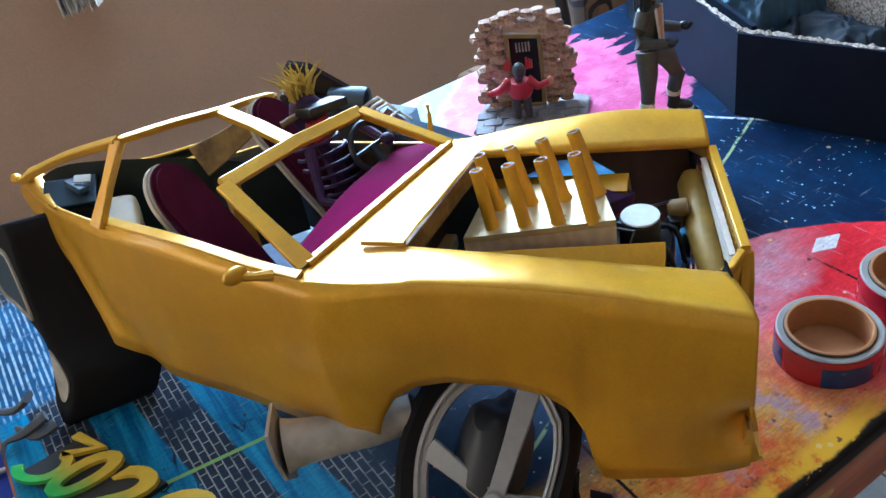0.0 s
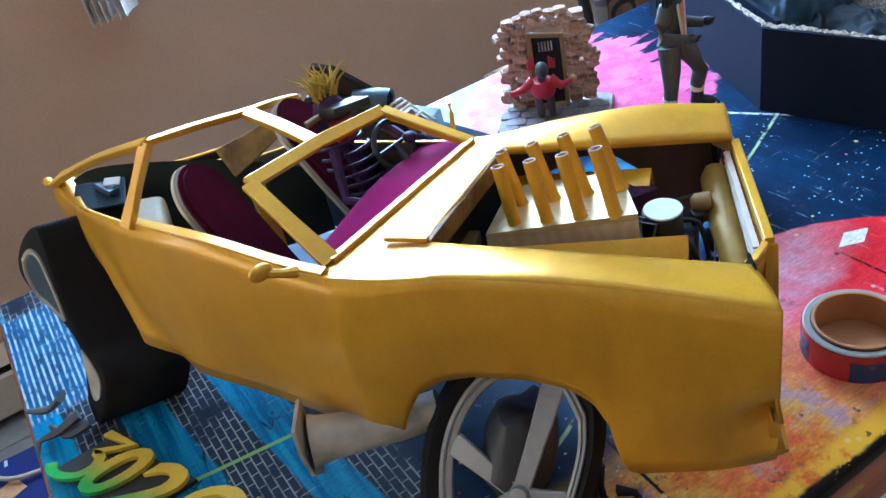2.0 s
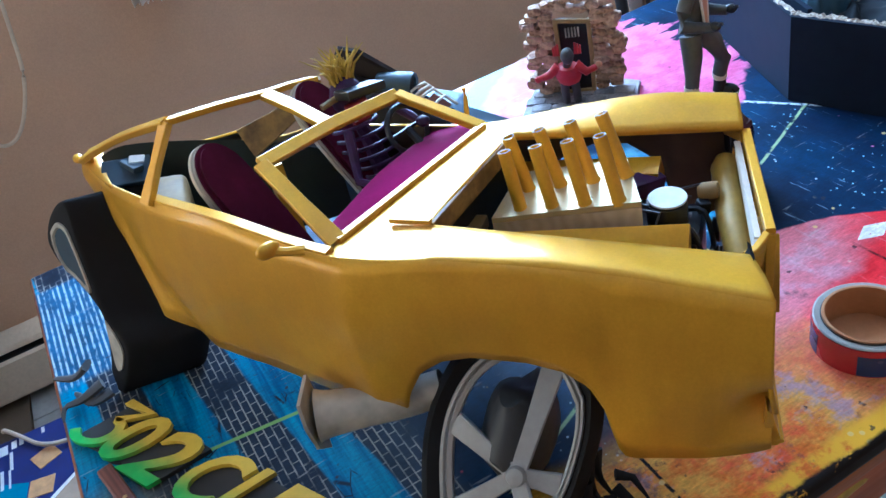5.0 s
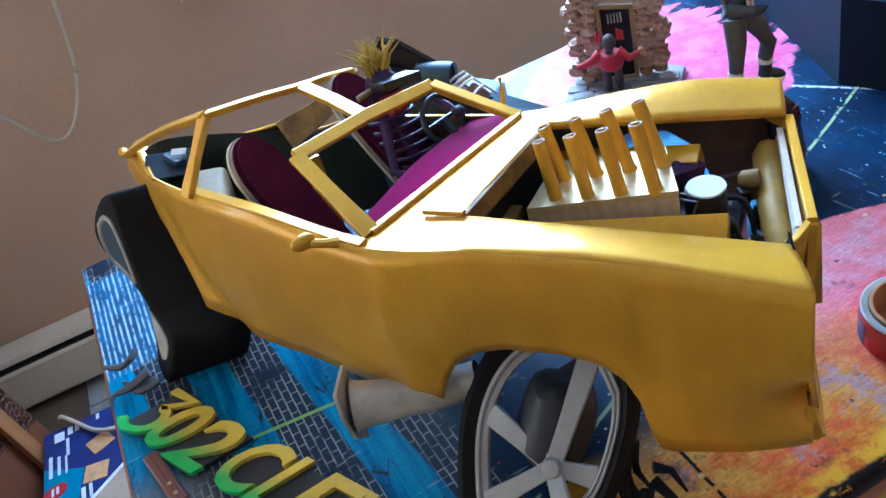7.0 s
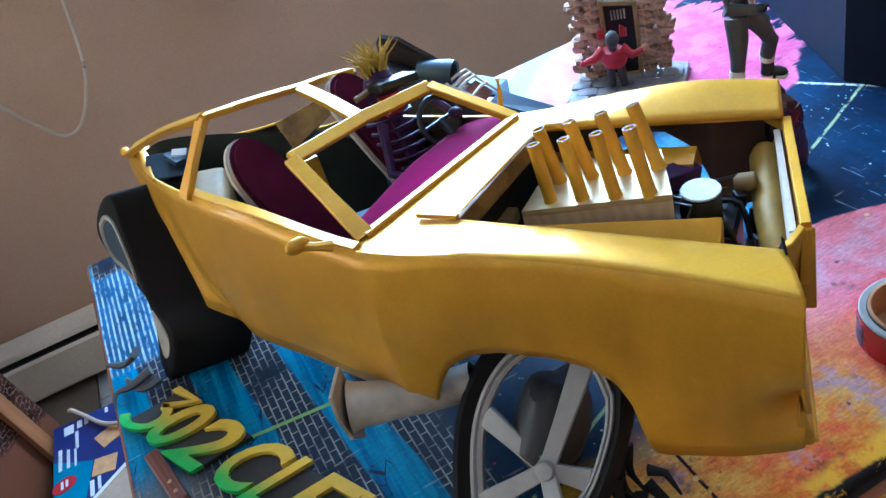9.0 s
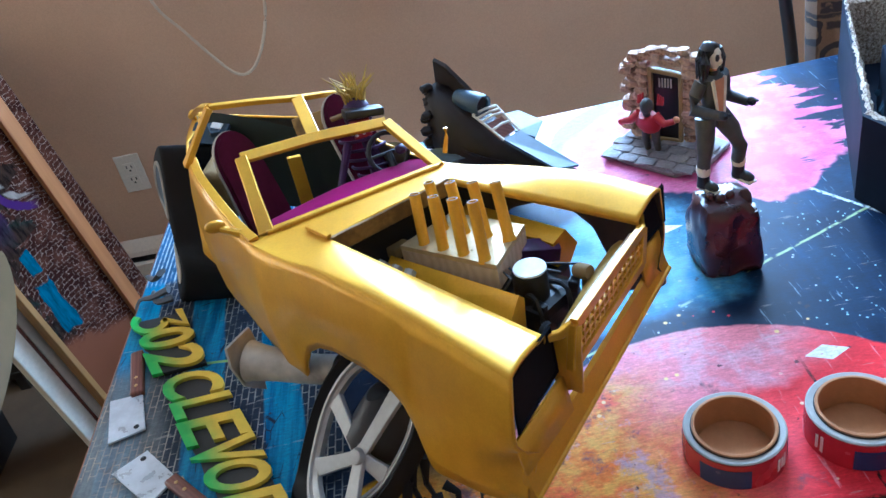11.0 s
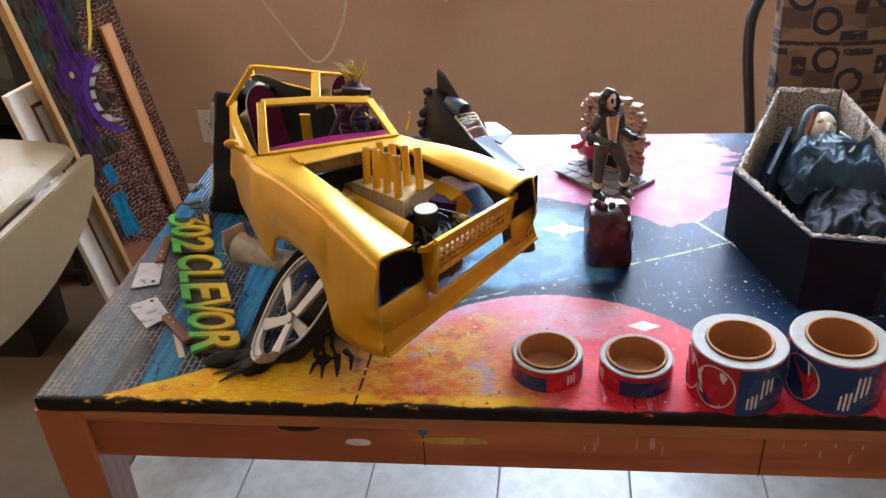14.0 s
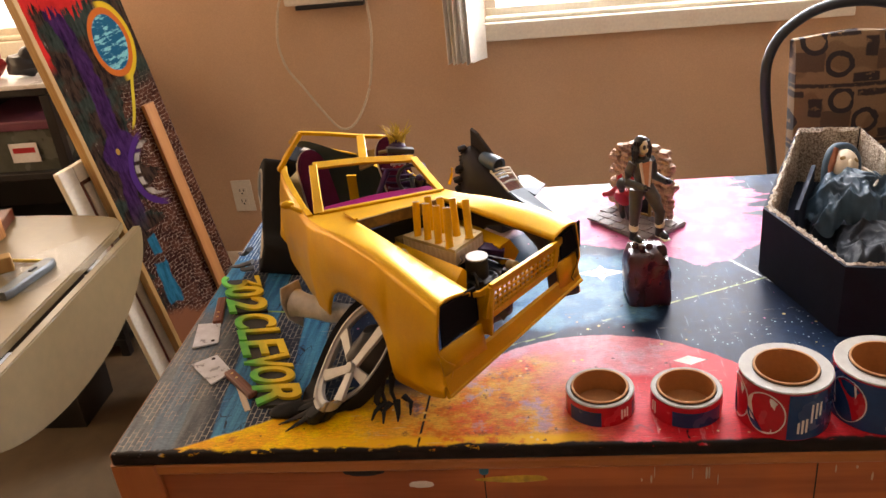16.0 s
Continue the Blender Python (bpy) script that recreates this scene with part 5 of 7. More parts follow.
for i, (a, l, h, sx, sy, sz, mt) in enumerate(((0.076, -0.012, 0.186, 0.012, 0.008, 0.008, M_BLACK), (0.082, 0.030, 0.186, 0.010, 0.010, 0.012, M_BLACK), (0.030, 0.046, 0.196, 0.040, 0.018, 0.016, M_PURPLE), (0.012, 0.040, 0.206, 0.010, 0.008, 0.003, M_BALSA), (0.088, 0.044, 0.182, 0.010, 0.010, 0.014, M_TAN))):
    part("bracket", box((sx, sy, sz), eng(a, l, h), 0.0015, rot=ER @ pose(0, 0, 0, 8 * (i % 3 - 1), 10, 25 * i)), mt, engine)
for p0, p1, p2 in (((0.052, -0.010, 0.190), (0.078, -0.018, 0.198), (0.090, -0.024, 0.160)), ((0.060, 0.020, 0.188), (0.084, 0.018, 0.190), (0.094, 0.006, 0.155))):
    part("hose", tube(smooth_line([eng(*p0), eng(*p1), eng(*p2)], 8), 0.0024, 8), M_BLACK, engine, "black rubber hose", smooth=True)
for i in range(5):
    part("wire", tube([eng(0.036 + 0.004 * i, 0.006 * i - 0.012, 0.212), eng(0.056, -0.022 + 0.010 * i, 0.216 - 0.002 * i), eng(0.050 + 0.008 * i, -0.036 + 0.020 * i, 0.200)], 0.0012, 6), M_BLACK, engine, smooth=True)
part("ignition_box", box((0.030, 0.022, 0.012), eng(-0.105, -0.02, 0.196), 0.002, rot=ER), M_TAN, engine)

# cabin
dash_rows = [[mid(BL, BR, 0.02, 0.001), mid(BL, BR, 0.5, 0.003), mid(BL, BR, 0.98, -0.003)],
             [(0.289, 0.268, 0.239), (0.369, 0.310, 0.236), (0.456, 0.348, 0.230)],
             [(0.294, 0.281, 0.235), (0.363, 0.335, 0.229), (0.437, 0.378, 0.220)],
             [(0.297, 0.282, 0.208), (0.366, 0.337, 0.203), (0.437, 0.379, 0.196)]]
d = part("dashboard", patch(dash_rows, 20, 14, 0.0), M_MAGENTA, car, "magenta felt dashboard", smooth=True)
thick(d, 0.004)


def seat(base, top, turn):
    """A bucket seat: a cream shell with a plum pad, leaning back."""
    b, t = T3(base), T3(top)
    up = (t - b)
    H = up.length
    z = up.normalized()
    fwd = Vector((math.sin(turn), -math.cos(turn), 0))
    x = fwd.cross(z).normalized()
    y = z.cross(x)
    m = Matrix(((x.x, y.x, z.x, b.x), (x.y, y.y, z.y, b.y), (x.z, y.z, z.z, b.z), (0, 0, 0, 1)))
    outline = []
    for k in range(40):
        a = math.pi * k / 39
        outline.append((0.0245 * math.cos(a), H - 0.038 + 0.038 * math.sin(a)))
    outline += [(-0.0260, H * 0.45), (-0.0265, 0.0), (0.0265, 0.0), (0.0260, H * 0.45)]
    rot = m @ Matrix(((1, 0, 0, 0), (0, 0, -1, 0), (0, 1, 0, 0), (0, 0, 0, 1)))
    s = part("seat", prism(outline, -0.006, 0.003, m=rot, bevel=0.0035), M_PLUM, car, "plum velvet bucket seat with a cream shell", smooth=True)
    part("seat_shell", prism([(u * 1.04, v * 1.010) for u, v in outline], 0.003, 0.012, m=rot, bevel=0.002), M_SEATEDGE, s, "cream seat shell edge")
    part("seat_cushion", box((0.062, 0.070, 0.022), (b + fwd * 0.045 + Vector((0, 0, -0.002))), 0.008, rot=pose(0, 0, 0, 0, 0, math.degrees(turn))), M_PLUM, s, smooth=True)
    return s


seat((0.276, 0.355, 0.152), (0.238, 0.413, 0.282), 0.50)
seat((0.402, 0.414, 0.144), (0.356, 0.480, 0.272), 0.45)
wheel_c = T3((0.413, 0.372, 0.237))
sw = part("steering_wheel", lathe([(0.022 + 0.0028 * math.cos(a), 0.0028 * math.sin(a)) for a in np.linspace(0, 2 * math.pi, 9)[:-1]], 28, m=Matrix.Translation(wheel_c) @ pose(0, 0, 0, 62, 0, 20), close=True), M_BLACK, car, "black steering wheel", smooth=True)
part("steering_spoke", tube([wheel_c - Vector((0.020, 0.006, 0)), wheel_c + Vector((0.020, 0.006, 0))], 0.002, 6), M_BLACK, sw)
part("steering_column", tube([wheel_c, wheel_c + Vector((0.006, -0.022, -0.018))], 0.004, 8), M_BLACK, sw)

# driver doll in the car, one piece
dr = bmesh.new()
def slot(bm, before, i):
    for f in bm.faces[before:]:
        f.material_index = i
def add(i, fn, *a, **k):
    dr.faces.ensure_lookup_table()
    n = len(dr.faces)
    fn(*a, bm=dr, **k)
    dr.faces.ensure_lookup_table()
    slot(dr, n, i)
HD = T3((0.385, 0.433, 0.262))
add(0, blob, HD, (0.017, 0.018, 0.020), seg=14)
add(2, box, (0.026, 0.010, 0.010), HD + Vector((0.003, -0.014, -0.011)), 0.003, rot=pose(0, 0, 0, 0, 0, 14))
for i in range(6):
    add(2, beam, [HD + Vector((-0.009 + 0.0042 * i, -0.0205 + 0.0012 * i, -0.006 - 0.004 * (i % 2))), HD + Vector((-0.009 + 0.0042 * i, -0.0215 + 0.0012 * i, -0.015 - 0.003 * (i % 2)))], 0.0032, 0.002)
add(3, box, (0.044, 0.024, 0.009), HD + Vector((0.008, -0.018, 0.009)), 0.002, rot=pose(0, 0, 0, -10, 10, 14))
add(4, box, (0.024, 0.008, 0.007), HD + Vector((0.001, -0.0155, -0.0035)), 0.003, rot=pose(0, 0, 0, 0, 0, 14))
add(4, box, (0.020, 0.006, 0.004), HD + Vector((0.002, -0.0165, -0.0195)), 0.0015, rot=pose(0, 0, 0, 0, 0, 14))
add(5, tube, [HD + Vector((-0.030, -0.010, 0.004)), HD + Vector((-0.012, -0.008, 0.006))], 0.0032, 8)
rng = random.Random(4)
for i in range(46):
    a, r = rng.uniform(-0.9, 0.9), rng.uniform(0.018, 0.038)
    root = HD + Vector((rng.uniform(-0.010, 0.012), rng.uniform(-0.004, 0.010), 0.014))
    tip = root + Vector((math.sin(a) * r * 0.9, rng.uniform(-0.012, 0.012), r * (0.55 + 0.45 * math.cos(a))))
    bend = root.lerp(tip, 0.5) + Vector((-math.sin(a) * 0.004, 0, 0.003))
    add(1, tube, [root, bend, tip], [0.0016, 0.0013, 0.0003], 5)
SP = T3((0.396, 0.417, 0.173))
add(0, tube, [SP, SP + Vector((-0.004, 0.004, 0.04)), HD - Vector((0, 0, 0.015))], [0.012, 0.009, 0.007], 8)
for i in range(6):
    c = SP + Vector((-0.003 * i, 0.002 * i - 0.004, 0.012 + 0.0105 * i))
    w = 0.026 - 0.0016 * abs(i - 3)
    add(0, tube, [c + Vector((w * math.cos(q), w * 0.75 * math.sin(q), -0.004 * math.sin(q))) for q in np.linspace(-math.pi, 0, 11)], 0.0019, 6)
for sx, hand in ((-1, (0.366, 0.332, 0.214)), (1, (0.427, 0.366, 0.241))):
    sh = SP + Vector((sx * 0.028, 0.010 * sx, 0.066))
    el = sh.lerp(T3(hand), 0.5) + Vector((sx * 0.014, 0.0, -0.018))
    add(0, tube, [sh, el, T3(hand)], [0.0052, 0.0042, 0.0036], 8)
    add(0, blob, T3(hand), (0.007, 0.008, 0.005), seg=8)
for sx in (-1, 1):
    add(0, tube, [SP + Vector((sx * 0.014, 0, -0.01)), SP + Vector((sx * 0.020, -0.06, -0.004)), SP + Vector((sx * 0.022, -0.085, -0.05))], [0.007, 0.006, 0.005], 8)
thing("driver_doll", "dark purple skeleton doll with yellow spiky hair seated in the car", "doll", bm=dr, material=[M_PURPLE, M_HAIR, M_BONE, M_BLACK, M_RED, M_TAN], smooth=True)

# ---- car wheels ----
def ring_wheel(m, rim, tyre_grow, width, hub, spokes, parent, look_label):
    def place(x, y, z, floor_gap=0.0, key=None):
        """A place on the wheel; its foot swings out, as if it slid."""
        p = m @ Vector((x, y, z))
        k = max(0.0, (-0.045 - (y if key is None else key)) / 0.06)
        p += Vector((0.026, -0.059, 0.049)) * k ** 3
        p.z = max(p.z, TOP + 0.0012 + floor_gap)
        return p
    def loop(grow, z, src=rim):
        return [place(x * (1 + grow), y * (1 + grow), z, 0.006 if grow < 0.1 else 0.0, y) for x, y in src]
    g = tyre_grow
    w = part("front_wheel", loft([loop(0.06, 0.004), loop(g * 0.55, 0.010), loop(g * 0.85, 0.004), loop(g, -0.006), loop(g * 1.02, -width * 0.5), loop(g, -width + 0.004), loop(g * 0.6, -width), loop(0.08, -width * 0.8), loop(0.05, -0.004), loop(0.06, 0.004)], caps=False), M_RUBBER, parent, look_label, smooth=True)
    part("rim", loft([loop(0.07, 0.002), loop(0.04, 0.007), loop(0.0, 0.007), loop(-0.02, 0.004), loop(-0.045, 0.006), loop(-0.10, 0.004), loop(-0.105, 0.0), loop(-0.09, -0.004), loop(0.06, -0.004)], caps=False), M_SILVER, w, "grey painted stretched rim", smooth=True)
    hx, hy = hub
    for q in spokes:
        a = radians(q)
        best = min(rim, key=lambda p: abs(math.atan2(math.sin(math.atan2(p[1] - hy, p[0] - hx) - a), math.cos(math.atan2(p[1] - hy, p[0] - hx) - a))))
        e = place(best[0] * 0.92, best[1] * 0.92, 0.002, 0.006, best[1])
        part("spoke", beam([m @ Vector((hx, hy, 0.006)), (m @ Vector((hx, hy, 0.006))).lerp(e, 0.5), e], [0.013, 0.015, 0.019], 0.006, up=m.to_3x3() @ Vector((0, 0, 1))), M_SILVER, w)
    part("hub_cap", lathe([(0.0, 0.015), (0.007, 0.014), (0.0085, 0.011), (0.0085, 0.0), (0.0, 0.0)], 20, m=m @ Matrix.Translation((hx, hy, 0))), M_SILVER, w, smooth=True)
    return w


FUP = Vector((0.48, 0.66, 1.0)).normalized()
FAL = Vector((0.67, -0.74, 0.0))
FAL = (FAL - FUP * FAL.dot(FUP)).normalized()
FOUT = FAL.cross(FUP)
FC = T3((0.340, 0.127, 0.049)) + FUP * 0.022 + FAL * 0.007
FW = Matrix(((FAL.x, FUP.x, FOUT.x, FC.x), (FAL.y, FUP.y, FOUT.y, FC.y), (FAL.z, FUP.z, FOUT.z, FC.z), (0, 0, 0, 1)))
RIM = [(p.x, p.y) for p in smooth_line([(0.049, 0.030), (0.044, 0.000), (0.024, -0.045), (-0.007, -0.076), (-0.036, -0.099), (-0.058, -0.104), (-0.070, -0.088), (-0.073, -0.050), (-0.068, 0.002), (-0.052, 0.040), (-0.026, 0.066), (0.008, 0.074), (0.036, 0.060), (0.049, 0.030)], 56)][:-1]
ring_wheel(FW, RIM, 0.34, 0.014, (-0.008, -0.027), (66, 140, 205, 258, 335), car, "grey five-spoke wheel with torn black tyre")
rng = random.Random(11)
for i, (ax, ay, bx, by, r) in enumerate(((0.296, 0.086, 0.222, 0.074, 0.011), (0.296, 0.080, 0.232, 0.056, 0.011), (0.300, 0.074, 0.246, 0.040, 0.010), (0.292, 0.092, 0.228, 0.092, 0.010), (0.300, 0.088, 0.262, 0.074, 0.014), (0.385, 0.085, 0.366, 0.060, 0.006), (0.392, 0.082, 0.384, 0.052, 0.006), (0.400, 0.086, 0.404, 0.056, 0.006), (0.408, 0.096, 0.420, 0.070, 0.006))):
    mx, my = (ax + bx) / 2 + rng.uniform(-0.006, 0.006), (ay + by) / 2 + rng.uniform(-0.006, 0.006)
    part("shred", tube([T3((ax, ay, 0.016)), T3((mx, my, 0.010)), T3((bx, by, 0.002))], [r, r * 0.62, 0.0012], 7, flat=0.5), M_RUBBER, car, "torn rubber shred at the tyre's foot", smooth=True)
for ax, ay, h in ((0.384, 0.096, 0.054), (0.396, 0.103, 0.050), (0.376, 0.091, 0.036)):
    part("shred", tube([T3((ax, ay, h)), T3((ax - 0.004, ay - 0.008, h * 0.5)), T3((ax + 0.003, ay - 0.014, 0.004))], [0.007, 0.005, 0.002], 7, flat=0.6), M_RUBBER, car, "torn rubber shred at the tyre's foot", smooth=True)
part("torn_foot", blob(T3((0.245, 0.085, 0.006)), (0.032, 0.015, 0.009), rot=pose(0, 0, 0, 0, 0, 14), seg=18, rough=0.25), M_RUBBER, car, "torn rubber foot of the tyre", smooth=True)
part("axle_housing", blob(T3((0.366, 0.164, 0.044)), (0.056, 0.030, 0.043), rot=pose(0, 0, 0, 0, 0, 40), seg=16, rough=0.25), M_RUBBER2, car, "grey-black axle housing", smooth=True)


def melted_slick(parent, label):
    """A wide slick that sags into an S as if it melted: round above, a pinched waist, a curled foot."""
    base, al, up, wide = T3((0.071, 0.522, 0.0)), Vector((-0.447, 0.894, 0)), Vector((0.16, 0.25, 1)), Vector((0.084, -0.014, -0.013))
    up = (up - al * up.dot(al)).normalized()
    out = up.cross(al)
    def at(a, u, depth=0.0, proud=0.0):
        p = base + al * a + up * u + wide * depth + out * proud
        p.z = max(p.z, TOP + 0.001)
        return p
    front = [(0.003, 0.0), (-0.014, 0.030), (-0.026, 0.063), (-0.019, 0.079), (-0.003, 0.093), (0.006, 0.119), (0.015, 0.148), (0.018, 0.177), (0.020, 0.208), (0.027, 0.223)]
    rear = [(0.046, 0.214), (0.067, 0.193), (0.078, 0.170), (0.070, 0.150), (0.048, 0.134), (0.022, 0.116), (0.007, 0.096), (0.008, 0.067), (0.014, 0.040), (0.018, 0.024), (0.014, 0.0)]
    loop = [(p.x, p.y) for p in smooth_line([(*q, 0) for q in front + rear], 90)]
    def ring(depth, grow, proud=0.0):
        n = len(loop)
        pts = []
        for i, (a, u) in enumerate(loop):
            t = Vector(loop[(i + 1) % n]) - Vector(loop[i - 1])
            side = Vector((-t.y, t.x)).normalized() * grow if t.length > 1e-9 else Vector((0, 0))
            pts.append(at(a + side.x, u + side.y, depth, proud))
        return pts
    w = part("rear_wheel", loft([ring(0.0, -0.003, 0.001), ring(0.012, -0.0008, 0.0008), ring(0.05, 0.0), ring(0.5, 0.0015), ring(0.95, 0.0), ring(1.0, -0.002)]), M_RUBBER, parent, label, smooth=True, angle=50)
    eye = [(p.x, p.y) for p in smooth_line([(*q, 0) for q in ((0.063, 0.184), (0.047, 0.197), (0.032, 0.193), (0.025, 0.175), (0.018, 0.148), (0.015, 0.122), (0.036, 0.134), (0.054, 0.143), (0.065, 0.164), (0.063, 0.184))], 54)][:-1]
    ca, cu = sum(p[0] for p in eye) / len(eye), sum(p[1] for p in eye) / len(eye)
    def eyed(k, proud):
        return [at(ca + (a - ca) * k, cu + (u - cu) * k, 0.0, proud) for a, u in eye]
    part("rim", loft([eyed(1.0, 0.0), eyed(0.98, 0.0030), eyed(0.86, 0.0034), eyed(0.80, 0.0012)], caps=False), M_PEWTER, w, "dull grey stretched rim", smooth=True)
    # flush plate whose dark colour stands for the depth of the hollow
    part("hub_hole", loft([eyed(0.82, 0.0008), eyed(0.80, 0.0016)]), M_SHIPBLUE, w, "dark blue plate in place of the hub hollow")
    low = [(p.x, p.y) for p in smooth_line([(*q, 0) for q in ((0.001, 0.093), (-0.012, 0.077), (-0.018, 0.060), (-0.009, 0.038), (0.001, 0.034), (0.002, 0.057), (0.001, 0.093))], 36)][:-1]
    part("rim_end", loft([[at(a, u, 0.0, 0.0004) for a, u in low], [at(a, u, 0.0, 0.0026) for a, u in low]]), M_PEWTER, w, "pale lower end of the rim", smooth=True)
    return w


melted_slick(car, "wide black rear wheel sagging into an S")
for pts in (((0.049, 0.549, 0.040), (0.030, 0.564, 0.022), (0.008, 0.595, 0.011), (0.007, 0.605, 0.004)), ((0.055, 0.534, 0.020), (0.029, 0.534, 0.012), (0.009, 0.538, 0.009), (0.003, 0.523, 0.003)), ((0.060, 0.524, 0.012), (0.039, 0.523, 0.010), (0.026, 0.549, 0.008), (0.022, 0.564, 0.004))):
    part("claw", tube([T3(p) for p in smooth_line(pts, 10)], [0.009, 0.0085, 0.008, 0.007, 0.006, 0.005, 0.004, 0.0035, 0.003, 0.002, 0.001], 7, flat=0.5), M_RUBBER2, car, "curled rubber claw at the tyre's foot", smooth=True)

# side exhaust trumpet
ex = part("side_exhaust", tube([T3(p) for p in smooth_line([(0.324, 0.210, 0.087), (0.294, 0.224, 0.082), (0.256, 0.241, 0.083), (0.223, 0.254, 0.086)], 12)], [0.0155, 0.0155, 0.0158, 0.016, 0.0162, 0.0165, 0.0168, 0.0172, 0.0178, 0.0186, 0.0196, 0.0210, 0.0230], 20, caps=False), M_PEWTER, car, "pale trumpet exhaust with a torn flange", smooth=True)
fl = [(-0.020, 0.036), (0.020, 0.032), (0.024, 0.0), (0.010, -0.050), (-0.016, -0.022), (-0.024, 0.012)]
part("flange", prism(fl, -0.0015, 0.0015, m=Matrix.Translation(T3((0.219, 0.254, 0.086))) @ pose(0, 0, 0, 90, 0, 62)), M_PEWTER, ex, "thin torn metal flange")

# ---- things on the table ----
# sign letters
sign = thing("letter_sign", "green and yellow foam letters 302 CLEVOR on black backing", "sign")
# letters run along the first axis; their uprights lean forward in the sign's plane
SIGN = Matrix(((0.426, 0.905, 0, 0.002), (-0.905, 0.426, 0, 0.494), (0, 0, 1, TOP), (0, 0, 0, 1)))
LEAN = Matrix(((1, 0.334, 0, 0), (0, 0.827, 0, 0), (0, 0, 1, 0), (0, 0, 0, 1)))


def glyph(ch, x, w, h, y0):
    """One character of the sign as a thick foam letter in the sign's plane."""
    cu = bpy.data.curves.new("letter", "FONT")
    cu.body, cu.size, cu.extrude, cu.offset, cu.resolution_u = ch, 1.0, 0.05, 0.022, 4
    tmp = bpy.data.objects.new("tmp", cu)
    me = bpy.data.meshes.new_from_object(tmp)
    bm = bmesh.new()
    bm.from_mesh(me)
    bpy.data.objects.remove(tmp)
    bpy.data.curves.remove(cu)
    bpy.data.meshes.remove(me)
    xs, ys = [v.co.x for v in bm.verts], [v.co.y for v in bm.verts]
    for v in bm.verts:
        v.co = Vector(((v.co.x - min(xs)) / (max(xs) - min(xs)) * w, y0 + (v.co.y - min(ys)) / (max(ys) - min(ys)) * h, 0.0085 + v.co.z * 0.05))
    ob = part("letter", bm, M_LETTER, sign, "")
    ob.data.transform(LEAN)
    ob.matrix_basis = SIGN @ Matrix.Translation((x, 0, 0))
    return ob


TEXT = [("0", 0.046, 0.043, 0.082, 0.0), ("2", 0.094, 0.052, 0.082, -0.002), ("C", 0.158, 0.050, 0.082, 0.002), ("L", 0.214, 0.034, 0.082, 0.002),
        ("E", 0.254, 0.046, 0.084, 0.0), ("V", 0.298, 0.046, 0.086, -0.002), ("O", 0.338, 0.048, 0.080, 0.002), ("R", 0.392, 0.052, 0.082, 0.0)]
# the flat-topped three is one bent stroke
THREE = [(0.004, 0.078), (0.044, 0.078), (0.022, 0.049), (0.034, 0.047), (0.043, 0.034), (0.041, 0.016), (0.027, 0.006), (0.012, 0.006), (0.000, 0.014)]
pts3 = [Vector((*p, 0)) for p in THREE[:2]] + smooth_line([(*p, 0) for p in THREE[2:]], 18)
ob = part("letter", beam([p + Vector((0, 0, 0.0085)) for p in pts3], 0.011, 0.005, round_=0.1), M_LETTER, sign)
ob.data.transform(LEAN)
ob.matrix_basis = SIGN
for ch, x, w, h, y0 in TEXT:
    glyph(ch, x, w, h, y0)
rng = random.Random(3)
for a, b in ((0.006, 0.140), (0.162, 0.440)):
    pts = [(a + (b - a) * i / 12, 0.006 + rng.uniform(-0.003, 0.004)) for i in range(13)] + [(b - (b - a) * i / 12, 0.076 + rng.uniform(-0.004, 0.003)) for i in range(13)]
    ob = part("backing", prism(pts, 0.0005, 0.0055), M_SIGNBACK, sign, "black foam backing board")
    ob.data.transform(LEAN)
    ob.matrix_basis = SIGN


# cleavers
def cleaver(name, at, turn, label, flip=1):
    c = thing(name, label, "knife", Matrix.Translation((*at, TOP)) @ pose(0, 0, 0, 0, 0, turn), group="toy cleavers")
    bl = bmesh.new()
    pts = [(0.002, -0.004), (-0.064, -0.007), (-0.069, 0.036), (0.008, 0.036)]
    prism([(x, y * flip) for x, y in pts], 0.002, 0.0048, bl, bevel=0.0006)
    part("blade", bl, M_BLADE, c, "silver cleaver blade")
    part("blade_hole", lathe([(0, 0.0049), (0.0034, 0.0049), (0.0034, 0.0053), (0, 0.0053)], 14, m=Matrix.Translation((-0.056, 0.003 * flip, 0))), M_DARK, c)
    part("handle", box((0.086, 0.016, 0.010), (0.043, 0.002 * flip, 0.0055), 0.0032, seg=3), M_HANDLE, c, "brown wooden handle", smooth=True)
    for i in range(2):
        part("rivet", lathe([(0, 0.0114), (0.0020, 0.0112), (0.0024, 0.0104), (0.0, 0.0100)], 12, m=Matrix.Translation((0.014 + 0.016 * i, 0.002 * flip, 0))), M_BRASS, c)
    return c


cleaver("toy_cleaver", (0.050, 0.335), 102, "toy cleaver with silver blade and brown handle beside the sign", 1)
cleaver("toy_cleaver", (0.119, 0.186), -47, "toy cleaver with silver blade on a craft stick beside the sign", -1)
thing("craft_stick", "pale wooden craft stick under a cleaver", "stick", Matrix.Translation((0.150, 0.140, TOP)) @ pose(0, 0, 0, 0, 0, -62), bm=box((0.11, 0.009, 0.0018), (0, 0, 0.001), 0.0008), material=M_BALSA)


